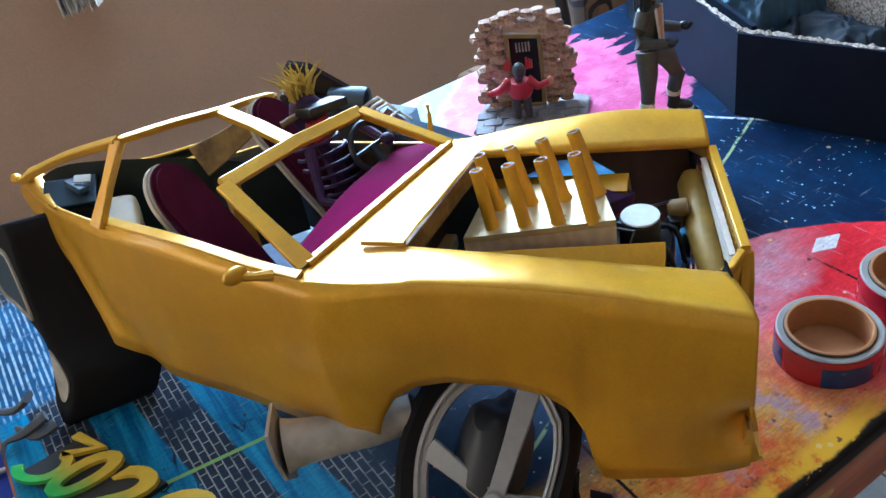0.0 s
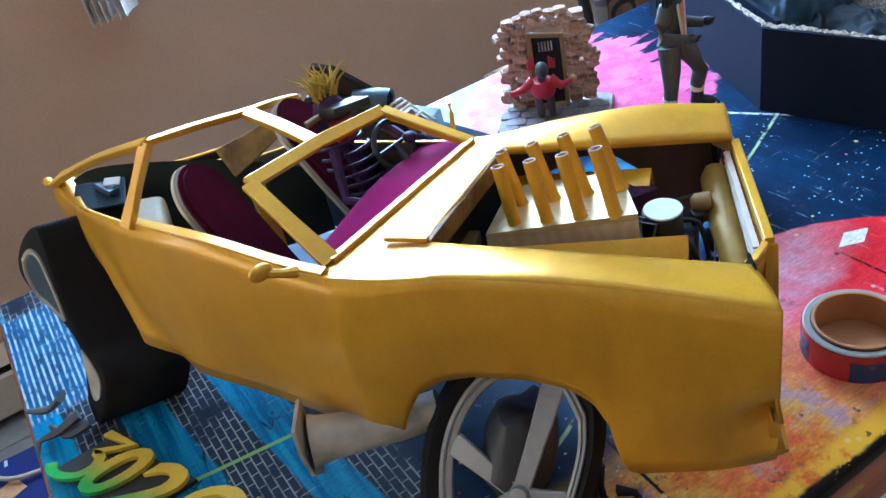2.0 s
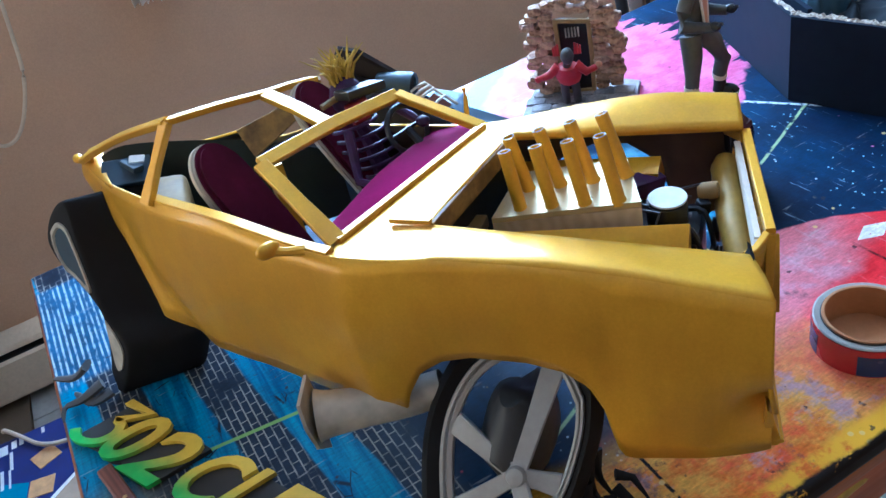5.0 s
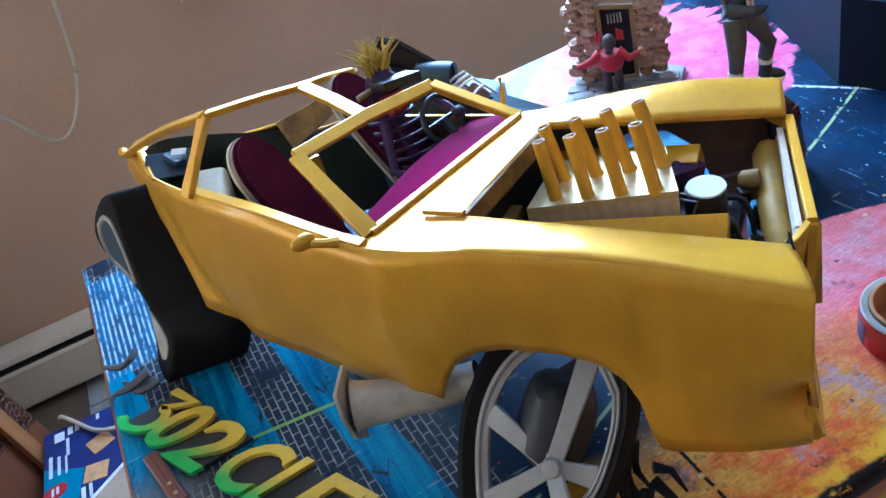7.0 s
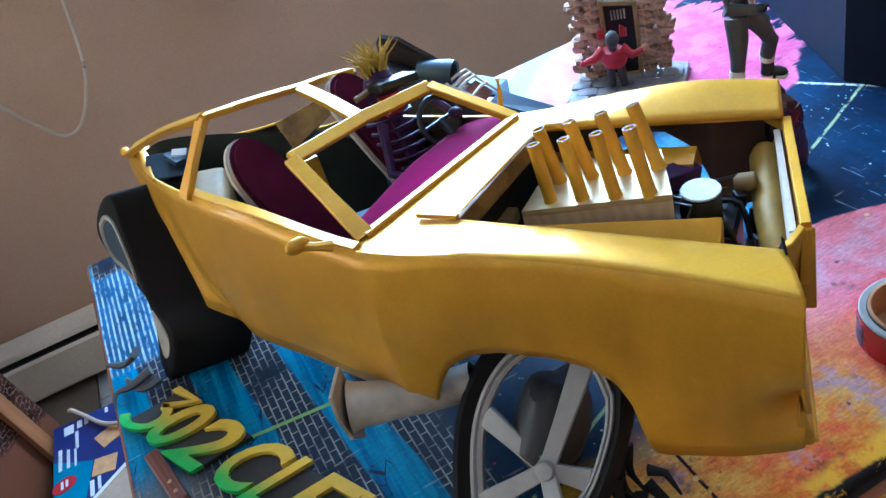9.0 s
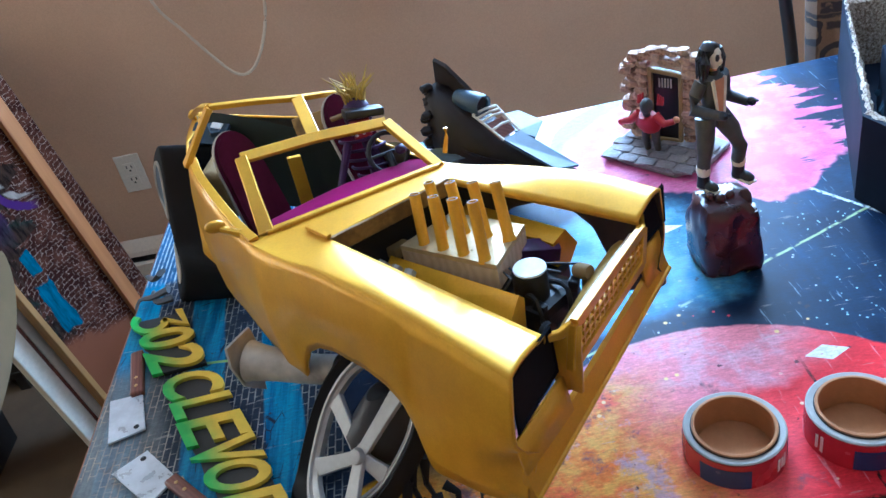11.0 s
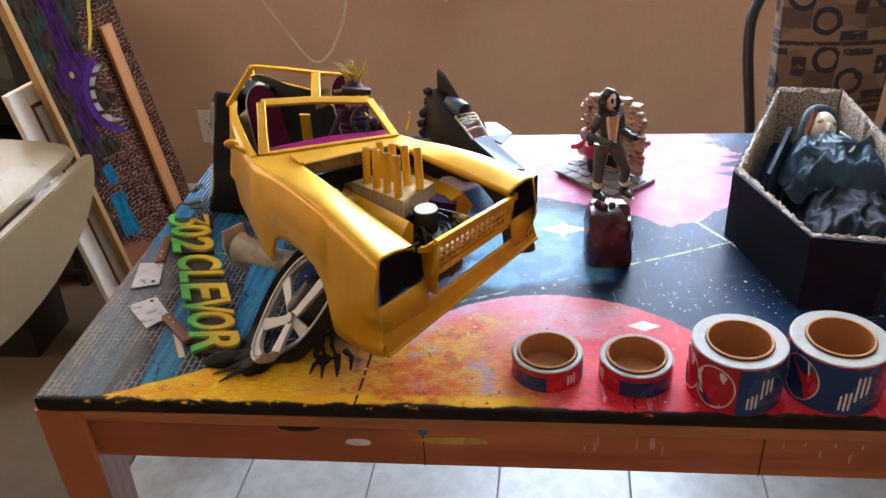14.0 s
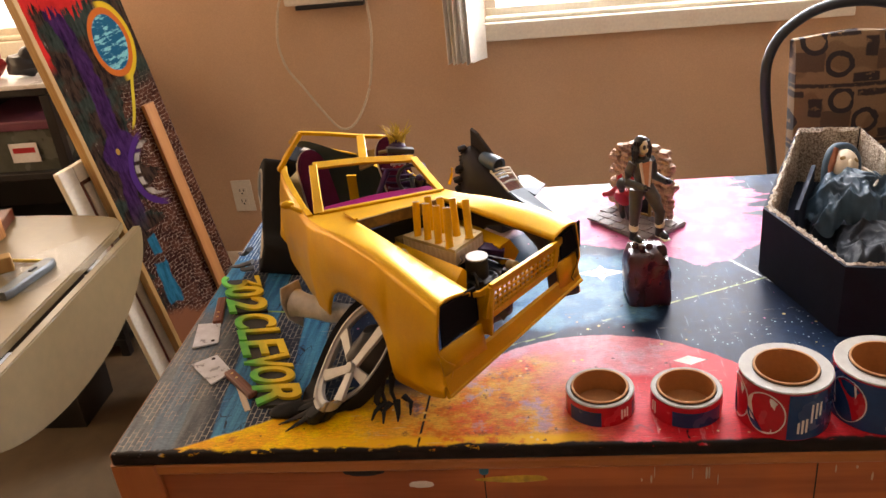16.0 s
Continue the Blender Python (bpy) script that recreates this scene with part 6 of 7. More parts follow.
# tape rolls
def tape_roll(at, r_out, r_in, height, label, tall, blue, discs, bars):
    m = Matrix.Translation((*at, TOP))
    roll = thing("film_roll", label, "roll", m, group="printed film rolls")
    part("film_body", lathe([(r_in + 0.004, 0.0), (r_out, 0.0), (r_out, height), (r_in + 0.004, height)], 64, close=True), M_FILMRED, roll, "glossy red printed film", smooth=True, angle=30)
    top = lathe([(r_in + 0.003, height + 0.0002), (r_out - 0.0010, height + 0.0002), (r_out - 0.0004, height + 0.0012), (r_out - 0.002, height + 0.0022), (r_in + 0.003, height + 0.0016)], 64, close=True)
    part("paper_edge", top, M_ROLLTOP, roll, "off-white paper edge of the roll", smooth=True, angle=30)
    part("core", lathe([(r_in, 0.0006), (r_in + 0.003, 0.0006), (r_in + 0.003, height + 0.0045), (r_in + 0.001, height + 0.005), (r_in, height + 0.0045)], 64, close=True), M_CARDIN, roll, "brown cardboard core", smooth=True, angle=30)
    part("core_floor", lathe([(0.0, 0.001), (r_in - 0.0006, 0.001), (r_in - 0.0006, 0.003), (0.0, 0.003)], 48), M_CARDIN, roll, "brown cardboard bottom")
    part("core_line", lathe([(r_in + 0.0033, height + 0.0020), (r_in + 0.0041, height + 0.0020), (r_in + 0.0040, height + 0.0028), (r_in + 0.0033, height + 0.0030)], 64, close=True), M_DARK, roll, "dark line round the core")
    def band(a0, a1, z0, z1, mat, nm, lab, grow=0.0004):
        n = max(4, int((a1 - a0) / 4))
        ring = [[Vector(((r_out + g) * math.cos(radians(a0 + (a1 - a0) * i / n)), (r_out + g) * math.sin(radians(a0 + (a1 - a0) * i / n)), z)) for g, z in ((grow, z0), (grow, z1), (0.0001, z1), (0.0001, z0))] for i in range(n + 1)]
        part(nm, loft(ring), mat, roll, lab, smooth=True, angle=30)
    def disc(a, zc, r, mat, nm, lab, grow, arc=(0, 360), bulge=0.0):
        q0, q1 = radians(arc[0]), radians(arc[1])
        full = arc[1] - arc[0] >= 360
        pts = [(math.cos(q0 + (q1 - q0) * i / 36) * r, math.sin(q0 + (q1 - q0) * i / 36) * r) for i in range(36 if full else 37)]
        if not full:
            e, f = Vector(pts[-1]), Vector(pts[0])
            side = Vector((-(f - e).y, (f - e).x)).normalized() * r * bulge
            pts += [tuple(e.lerp(f, i / 14) + side * math.sin(math.pi * i / 14)) for i in range(1, 14)]
        ring = [[Vector(((r_out + g) * math.cos(radians(a) + u * 0.86 / r_out), (r_out + g) * math.sin(radians(a) + u * 0.86 / r_out), zc + v)) for u, v in pts] for g in (0.0001, grow)]
        part(nm, loft(ring), mat, roll, lab)
    for a0, a1 in blue:
        band(a0, a1, 0.001, height - 0.001 if tall else height * 0.78, M_FILMBLUE, "blue_panel", "dark blue printed panel")
    for a in discs:
        disc(a, height * 0.50, height * 0.44, M_FILMWHITE, "printed_disc", "white printed disc", 0.0007)
        disc(a, height * 0.50, height * 0.41, M_FILMRED, "disc_red", "red upper field", 0.0010, (-62, 132), 0.22)
        disc(a, height * 0.50, height * 0.41, M_FILMBLUE, "disc_blue", "blue lower field", 0.0010, (178, 268), -0.04)
    for a, zz, hh in bars:
        band(a, a + (2.6 if tall else 3.2), height * (zz - hh / 2), height * (zz + hh / 2), M_FILMWHITE, "print_bar", "white print", 0.0009)
    return roll


BARS = [(-88, 0.28, 0.24), (-83, 0.30, 0.30), (-78, 0.32, 0.30), (-72, 0.56, 0.40), (-66, 0.60, 0.34), (-60, 0.62, 0.30)]
tape_roll((0.684, 0.082), 0.0465, 0.0355, 0.030, "low red and blue printed film roll on brown core", False, [(-150, -92), (-30, 40), (120, 160)], [], [(-58, 0.5, 0.5), (-52, 0.5, 0.4), (-46, 0.5, 0.5)])
tape_roll((0.798, 0.075), 0.0470, 0.0355, 0.031, "low red and blue film roll beside the tall rolls", False, [(-121, -35)], [], [(-165, 0.5, 0.5), (-158, 0.5, 0.6)])
tape_roll((0.919, 0.058), 0.0580, 0.0375, 0.070, "tall red film roll with round white print", True, [(-100, 30)], [-128, -176, 90], BARS)
tape_roll((1.040, 0.064), 0.0590, 0.0375, 0.072, "tall blue film roll with white print bars", True, [(-178, 30)], [-150], [(a - 12, z, h * 1.25) for a, z, h in BARS])

# rock and standing figure
rk = bmesh.new()
bmesh.ops.create_icosphere(rk, subdivisions=4, radius=1.0)
for v in rk.verts:
    n = v.co.normalized()
    s = 1 + 0.12 * noise.noise(n * 2.2 + Vector((3, 1, 0))) + 0.06 * noise.noise(n * 5.5)
    k = max(abs(n.x), abs(n.y), abs(n.z)) ** 0.72
    x, y, z = n.x / k, n.y / k, n.z / k
    taper = 1 - 0.12 * max(0, z)
    v.co = Vector((max(-0.036, x * 0.038 * s * taper), y * 0.037 * s * taper, max(0.0, 0.046 + z * 0.052)))
    step = 0.080 + 0.004 * noise.noise(n * 6)
    if v.co.x > 0.020 and v.co.y < 0.0:
        v.co.z = min(v.co.z, step)
    v.co.z = min(v.co.z, 0.0985 + 0.001 * noise.noise(n * 7))
for bx, by in ((-0.008, -0.014), (0.004, -0.010), (-0.018, -0.006)):
    blob((bx, by, 0.099), (0.006, 0.005, 0.006), rk, seg=8)
thing("display_rock", "glossy dark maroon resin rock under the figure", "rock", Matrix.Translation((0.782, 0.372, TOP)), bm=rk, material=M_ROCK, smooth=True, angle=55)


def figure_mesh(build):
    bm = bmesh.new()
    def add(i, fn, *a, **k):
        bm.faces.ensure_lookup_table()
        n = len(bm.faces)
        fn(*a, bm=bm, **k)
        bm.faces.ensure_lookup_table()
        for f in bm.faces[n:]:
            f.material_index = i
    build(add)
    return bm


def standing(add):
    """A rock-band doll: charcoal suit, open shirt, long dark hair, raised forearms."""
    V = Vector
    # legs and boots
    add(0, tube, [V(p) for p in ((-0.013, 0.004, 0.100), (-0.018, 0.000, 0.072), (-0.021, 0.000, 0.046), (-0.021, 0.002, 0.026))], [0.0155, 0.0140, 0.0105, 0.0098], 12)
    add(0, tube, [V(p) for p in ((0.012, 0.000, 0.100), (0.020, -0.018, 0.080), (0.026, -0.028, 0.058), (0.028, -0.022, 0.036))], [0.0155, 0.0140, 0.0115, 0.0100], 12)
    for cx, cy, z0, t in ((-0.021, 0.002, 0.0, 0), (0.030, -0.022, 0.006, 8)):
        add(2, tube, [V((cx, cy, z0 + 0.034)), V((cx, cy, z0 + 0.026)), V((cx, cy, z0 + 0.020))], [0.0108, 0.0112, 0.0088], 10)
        add(1, tube, [V((cx, cy, z0 + 0.028)), V((cx, cy, z0 + 0.012)), V((cx, cy + 0.001, z0 + 0.004))], [0.0090, 0.0095, 0.0100], 10)
        add(1, blob, V((cx + 0.002, cy - 0.012, z0 + 0.0075)), (0.0085, 0.016, 0.0070), seg=10)
        add(2, box, (0.0175, 0.034, 0.0028), V((cx + 0.002, cy - 0.009, z0 + 0.0018)), 0.001)
        for i in range(3):
            add(2, box, (0.008, 0.0015, 0.001), V((cx + 0.002, cy - 0.008 - 0.005 * i, z0 + 0.0145 - 0.0016 * i)))
    # hips, torso with open front
    add(0, tube, [V(p) for p in ((0, 0.004, 0.090), (0, 0.003, 0.104), (0, 0.002, 0.120), (0, 0.002, 0.140), (0, 0.003, 0.153), (0, 0.004, 0.160))], [0.0185, 0.0190, 0.0180, 0.0215, 0.0220, 0.0090], 14, flat=0.68, up=(0, 1, 0))
    add(3, prism, [(-0.0035, 0.0), (0.0035, 0.0), (0.0095, 0.048), (-0.0095, 0.048)], 0, 0.002, m=Matrix.Translation((0, -0.0135, 0.106)) @ pose(0, 0, 0, 86, 0, 0))
    for sx in (-1, 1):
        add(2, prism, [(0.004 * sx, 0.0), (0.0085 * sx, 0.0), (0.016 * sx, 0.048), (0.010 * sx, 0.050)], 0, 0.002, m=Matrix.Translation((0, -0.0140, 0.106)) @ pose(0, 0, 0, 85, 0, 0))
    # arms and gloves
    for sx, el, wr in ((-1, (-0.036, 0.008, 0.118), (-0.014, -0.026, 0.112)), (1, (0.036, 0.004, 0.118), (0.040, -0.030, 0.116))):
        add(0, tube, [V((sx * 0.022, 0.003, 0.152)), V((sx * 0.031, 0.006, 0.136)), V(el), V(wr)], [0.0105, 0.0098, 0.0088, 0.0062], 10)
        add(1, blob, V(wr) + V((0.001 * sx, -0.005, 0.002)), (0.0062, 0.0085, 0.0062), seg=8)
        for f in range(3):
            add(1, tube, [V(wr) + V((0.003 * (f - 1), -0.009, 0.004)), V(wr) + V((0.004 * (f - 1), -0.015, 0.008 - 0.002 * f))], [0.0022, 0.0016], 6)
    # neck, head, hair
    add(3, tube, [V((0, 0.003, 0.157)), V((0, 0.001, 0.168))], [0.0075, 0.0068], 10)
    add(1, lathe, [(0.0088, 0.0), (0.0094, 0.003), (0.0086, 0.006)], 14, m=Matrix.Translation((0, 0.002, 0.158)))
    add(4, blob, V((0, -0.002, 0.180)), (0.0105, 0.0125, 0.0148), seg=14)
    add(4, blob, V((0, -0.0140, 0.178)), (0.0022, 0.0034, 0.0040), seg=8)
    for sx in (-1, 1):
        add(1, blob, V((sx * 0.0045, -0.0120, 0.1825)), (0.0038, 0.0026, 0.0048), seg=8)
    add(1, blob, V((0, -0.0128, 0.1705)), (0.0044, 0.0018, 0.0012), seg=8)
    add(1, blob, V((0, 0.005, 0.187)), (0.0150, 0.0135, 0.0125), seg=14, rough=0.2)
    for i in range(13):
        a = math.pi * (i / 12) * 1.30 - 0.47
        root = V((0.0125 * math.cos(a), 0.004 + 0.0110 * math.sin(a), 0.190))
        add(1, tube, [root, root + V((0.006 * math.cos(a), 0.004 * math.sin(a), -0.014)), root + V((0.0075 * math.cos(a + 0.2 * (i % 3 - 1)), 0.007 * math.sin(a), -0.032 - 0.003 * (i % 3)))], [0.0052, 0.0056, 0.0012], 7)


thing("rock_singer_doll", "charcoal-suited action figure with painted face standing on the rock", "figure",
      Matrix.Translation((0.778, 0.392, TOP + 0.0985)) @ pose(0, 0, 0, 0, 0, 26) @ Matrix.Diagonal((0.71, 0.80, 0.89, 1)), bm=figure_mesh(standing), material=[M_GREYSUIT, M_BLACK, M_BONE, M_SKIN, M_FACE], smooth=True)

# ruined stone gate
gate = thing("stone_gate", "hand-painted brown stone doorway on a flagstone base", "model gate")
GX, GY = Vector((0.118, -0.100, 0)).normalized(), Vector((0.100, 0.118, 0)).normalized()   # along the gate, behind it
G0 = Vector((0.806, 0.675, TOP))
GM = Matrix(((GX.x, GY.x, 0, G0.x), (GX.y, GY.y, 0, G0.y), (0, 0, 1, G0.z), (0, 0, 0, 1)))
rng = random.Random(21)
base_pts = [(-0.080, -0.052), (-0.030, -0.068), (0.048, -0.084), (0.083, -0.048), (0.090, 0.026), (0.060, 0.040), (-0.030, 0.046), (-0.070, 0.030)]
part("gate_base", prism(base_pts, 0.0005, 0.0080, m=GM, bevel=0.0015), M_FLAG, gate, "grey base slab")


def chip(size, seed, rough=0.18):
    """A rough little stone."""
    own = bmesh.new()
    bmesh.ops.create_cube(own, size=1.0)
    bmesh.ops.subdivide_edges(own, edges=own.edges[:], cuts=1, use_grid_fill=True)
    r = random.Random(seed)
    for v in own.verts:
        v.co = Vector((v.co.x * size[0] * (1 + r.uniform(-rough, rough)), v.co.y * size[1] * (1 + r.uniform(-rough, rough)), v.co.z * size[2] * (1 + r.uniform(-rough, rough))))
        k = 1 - 0.16 * (abs(v.co.x / size[0]) + abs(v.co.y / size[1]) + abs(v.co.z / size[2]) > 1.2)
        v.co *= k
    return own


for i in range(5):
    for j in range(4):
        x, y = -0.062 + 0.030 * i + 0.010 * (j % 2), -0.058 - 0.003 * i + 0.022 * j
        part("flagstone", merged(chip((0.029, 0.021, 0.0045), 100 + i * 7 + j, 0.08), None), M_FLAG, gate).matrix_basis = GM @ Matrix.Translation((x, y, 0.0088))
STONE_MESHES = [mesh("stone", chip((0.021, 0.019, 0.0115), k), M_STONE) for k in range(10)]


def stone(x, y, z, turn, s=1.0):
    ob = new("stone", STONE_MESHES[rng.randrange(10)])
    ob.parent = gate
    ob.matrix_basis = GM @ Matrix.Translation((x, y, z)) @ pose(0, 0, 0, rng.uniform(-5, 5), rng.uniform(-5, 5), turn) @ Matrix.Scale(s, 4)


for side in (-1, 1):
    for row in range(12):
        z = 0.017 + row * 0.0102
        jag = 0.006 * math.sin(row * 2.1 + side) + rng.uniform(-0.003, 0.004)
        for c in range(2):
            stone(side * (0.036 + 0.017 * c + (jag if c else 0)) + rng.uniform(-0.002, 0.002), 0.012 + rng.uniform(-0.003, 0.003), z, rng.uniform(-12, 12), rng.uniform(0.85, 1.12))
        if row in (2, 5, 7, 10):
            stone(side * (0.060 + 0.3 * abs(jag)), 0.010, z, rng.uniform(-25, 25), 0.85)
for c in range(7):
    stone(-0.048 + 0.016 * c, 0.013, 0.1395 + 0.004 * math.sin(c * 1.3), rng.uniform(-15, 15), 0.95)
for c in range(4):
    stone(-0.022 + 0.016 * c, 0.014, 0.1490 + 0.002 * (c % 2), rng.uniform(-15, 15), 0.8)
part("gate_door", prism([(-0.021, 0.010), (0.021, 0.010), (0.023, 0.118), (-0.020, 0.124)], -0.003, 0.003, m=GM @ Matrix.Translation((0, 0.012, 0)) @ pose(0, 0, 0, 90, 0, 0)), M_BLACK, gate, "black open doorway panel")
fr = bmesh.new()
for a, b in (((-0.023, 0.010), (-0.022, 0.126)), ((0.023, 0.010), (0.025, 0.120)), ((-0.024, 0.124), (0.027, 0.118)), ((-0.024, 0.011), (0.024, 0.011))):
    beam([GM @ Vector((a[0], 0.004, a[1])), GM @ Vector(((a[0] + b[0]) / 2 + 0.001, 0.004, (a[1] + b[1]) / 2)), GM @ Vector((b[0], 0.004, b[1]))], 0.0065, 0.006, fr, up=GY)
part("door_frame", fr, M_TAN, gate, "tan cracked wooden door frame")
for i in range(5):
    part("window_bar", beam([GM @ Vector((-0.009 + 0.0045 * i, 0.0065, 0.096)), GM @ Vector((-0.009 + 0.0045 * i, 0.0065, 0.110))], 0.0022, 0.002, up=GY), M_PEWTER, gate, "pale door window bar")


def climber(add):
    V = Vector
    add(0, tube, [V((0, -0.010, 0.052)), V((0, -0.018, 0.066)), V((0, -0.022, 0.078))], [0.016, 0.020, 0.014], 12, flat=0.75)
    add(1, blob, V((0.002, -0.026, 0.094)), (0.0095, 0.0105, 0.012), seg=14)
    add(1, tube, [V((0.0, -0.022, 0.078)), V((0.001, -0.024, 0.086))], [0.006, 0.0055], 8)
    for sx in (-1, 1):
        add(0, tube, [V((sx * 0.012, -0.020, 0.078)), V((sx * 0.026, -0.022, 0.066)), V((sx * 0.040, -0.018, 0.060 if sx < 0 else 0.070))], [0.0072, 0.0060, 0.0045], 10)
        add(2 if sx > 0 else 0, blob, V((sx * 0.043, -0.018, 0.059 if sx < 0 else 0.073)), (0.0055, 0.004, 0.005), seg=8)
        for f in range(3):
            add(0, tube, [V((sx * (0.012 + 0.003 * f), -0.008, 0.088)), V((sx * (0.012 + 0.0035 * f), -0.006, 0.104 - 0.002 * f))], [0.0026, 0.0014], 6)
    for sx in (-1, 1):
        add(1, tube, [V((sx * 0.006, -0.010, 0.054)), V((sx * 0.008, -0.012, 0.034)), V((sx * 0.008, -0.006, 0.014))], [0.0075, 0.006, 0.005], 9)


thing("red_zombie_doll", "red-sleeved grey-headed figure reaching through the stone doorway", "figure", GM @ Matrix.Translation((-0.006, -0.026, 0)), bm=figure_mesh(climber), material=[M_RED, M_GREYSUIT, M_SKIN], smooth=True)

# dark winged model with fin
ship = thing("winged_model", "dark brown-black model craft with tall fin and blue panels", "model craft")
def sp(x, y, h):
    return Vector((x, y, TOP + h))


def slab(name, corners, thickness, mat, label):
    """A thin tapered board through given corners."""
    c = [sp(*p) for p in corners]
    n = (c[1] - c[0]).cross(c[2] - c[0]).normalized() * thickness / 2
    bm = loft([[p + n for p in c], [p - n for p in c]])
    return part(name, bm, mat, ship, label)


part("hull", loft([[sp(x + w * math.cos(a) * 0.72 + 0.07 * w * math.sin(5 * a + x * 90), y + w * math.cos(a) * 0.70, h + hh * math.sin(a) * (1 + 0.06 * math.sin(4 * a))) for a in (2 * math.pi * k / 24 for k in range(24))]
      for x, y, w, h, hh in ((0.472, 0.750, 0.020, 0.110, 0.034), (0.480, 0.735, 0.036, 0.104, 0.052), (0.492, 0.712, 0.044, 0.094, 0.060), (0.512, 0.682, 0.046, 0.084, 0.060), (0.534, 0.655, 0.038, 0.072, 0.054), (0.556, 0.628, 0.030, 0.058, 0.040), (0.600, 0.585, 0.022, 0.050, 0.024), (0.642, 0.560, 0.008, 0.054, 0.008))]), M_SHIP, ship, "dark brown rounded hull", smooth=True)
slab("fin", ((0.486, 0.759, 0.177), (0.484, 0.735, 0.192), (0.499, 0.703, 0.191), (0.530, 0.662, 0.158), (0.505, 0.700, 0.110), (0.480, 0.750, 0.118)), 0.005, M_SHIP, "tall dark tail fin")
slab("wing", ((0.478, 0.660, 0.090), (0.520, 0.610, 0.082), (0.613, 0.545, 0.070), (0.640, 0.555, 0.052), (0.560, 0.640, 0.050)), 0.005, M_SHIP, "dark pointed wing")
slab("wing_panel", ((0.557, 0.600, 0.106), (0.583, 0.620, 0.105), (0.650, 0.562, 0.064), (0.616, 0.546, 0.074)), 0.004, M_SHIPBLUE, "slate-blue nose panel")
slab("wing_panel", ((0.572, 0.700, 0.097), (0.594, 0.710, 0.093), (0.625, 0.682, 0.082), (0.606, 0.642, 0.078), (0.580, 0.650, 0.090)), 0.004, M_SHIPBLUE, "slate-blue side panel")
slab("wing_panel", ((0.430, 0.690, 0.070), (0.470, 0.665, 0.082), (0.500, 0.630, 0.076), (0.452, 0.652, 0.062)), 0.004, M_SHIPBLUE, "slate-blue side panel")
TQ = Vector((0.62, -0.72, -0.10)).to_track_quat("Z", "Y").to_matrix().to_4x4()
TM = Matrix.Translation(sp(0.527, 0.659, 0.146)) @ TQ
part("turbine", lathe([(0.0115, 0.004), (0.0115, 0.018), (0.0150, 0.020), (0.0160, 0.014), (0.0150, -0.010), (0.0120, -0.030), (0.0, -0.032)], 24, m=TM), M_SHIPBLUE, ship, "blue-black round intake", smooth=True)
part("intake_mouth", lathe([(0.0, 0.0), (0.0113, 0.0), (0.0113, 0.003), (0.0, 0.003)], 24, m=TM @ Matrix.Translation((0, 0, 0.012))), M_DARK, ship, "black intake mouth")
rng = random.Random(31)
for i in range(12):
    part("engine_pod", blob(sp(0.470 - 0.012 * (i // 6) + rng.uniform(-0.005, 0.005), 0.722 - 0.026 * (i // 6) + rng.uniform(-0.010, 0.010), 0.158 - 0.0105 * (i % 6) - 0.034 * (i // 6)), (0.0105, 0.0085, 0.0068), seg=12, rough=0.45), M_SHIP, ship, "lumpy dark engine pod", smooth=True)
for p in (((0.522, 0.640, 0.135), (0.541, 0.620, 0.120), (0.557, 0.600, 0.107)), ((0.558, 0.652, 0.137), (0.571, 0.636, 0.120), (0.583, 0.620, 0.106))):
    part("canopy_bar", tube([sp(*q) for q in p], 0.0019, 7), M_BONE, ship, "pale canopy bar", smooth=True)
for t in (0.0, 0.14, 0.28, 0.62):
    part("canopy_hoop", tube([sp(0.522 + 0.035 * t, 0.640 - 0.040 * t, 0.135 - 0.028 * t), sp(0.541 + 0.030 * t, 0.646 - 0.036 * t, 0.138 - 0.028 * t), sp(0.558 + 0.025 * t, 0.652 - 0.032 * t, 0.137 - 0.030 * t)], 0.0019, 7), M_BONE, ship, "pale canopy hoop", smooth=True)
slab("cockpit_seat", ((0.553, 0.608, 0.104), (0.577, 0.628, 0.104), (0.562, 0.642, 0.122), (0.536, 0.626, 0.122)), 0.004, M_HANDLE, "brown cockpit seat")
part("landing_skid", box((0.110, 0.050, 0.050), sp(0.515, 0.690, 0.026), 0.008, rot=pose(0, 0, 0, 0, 0, -45)), M_SHIP, ship)

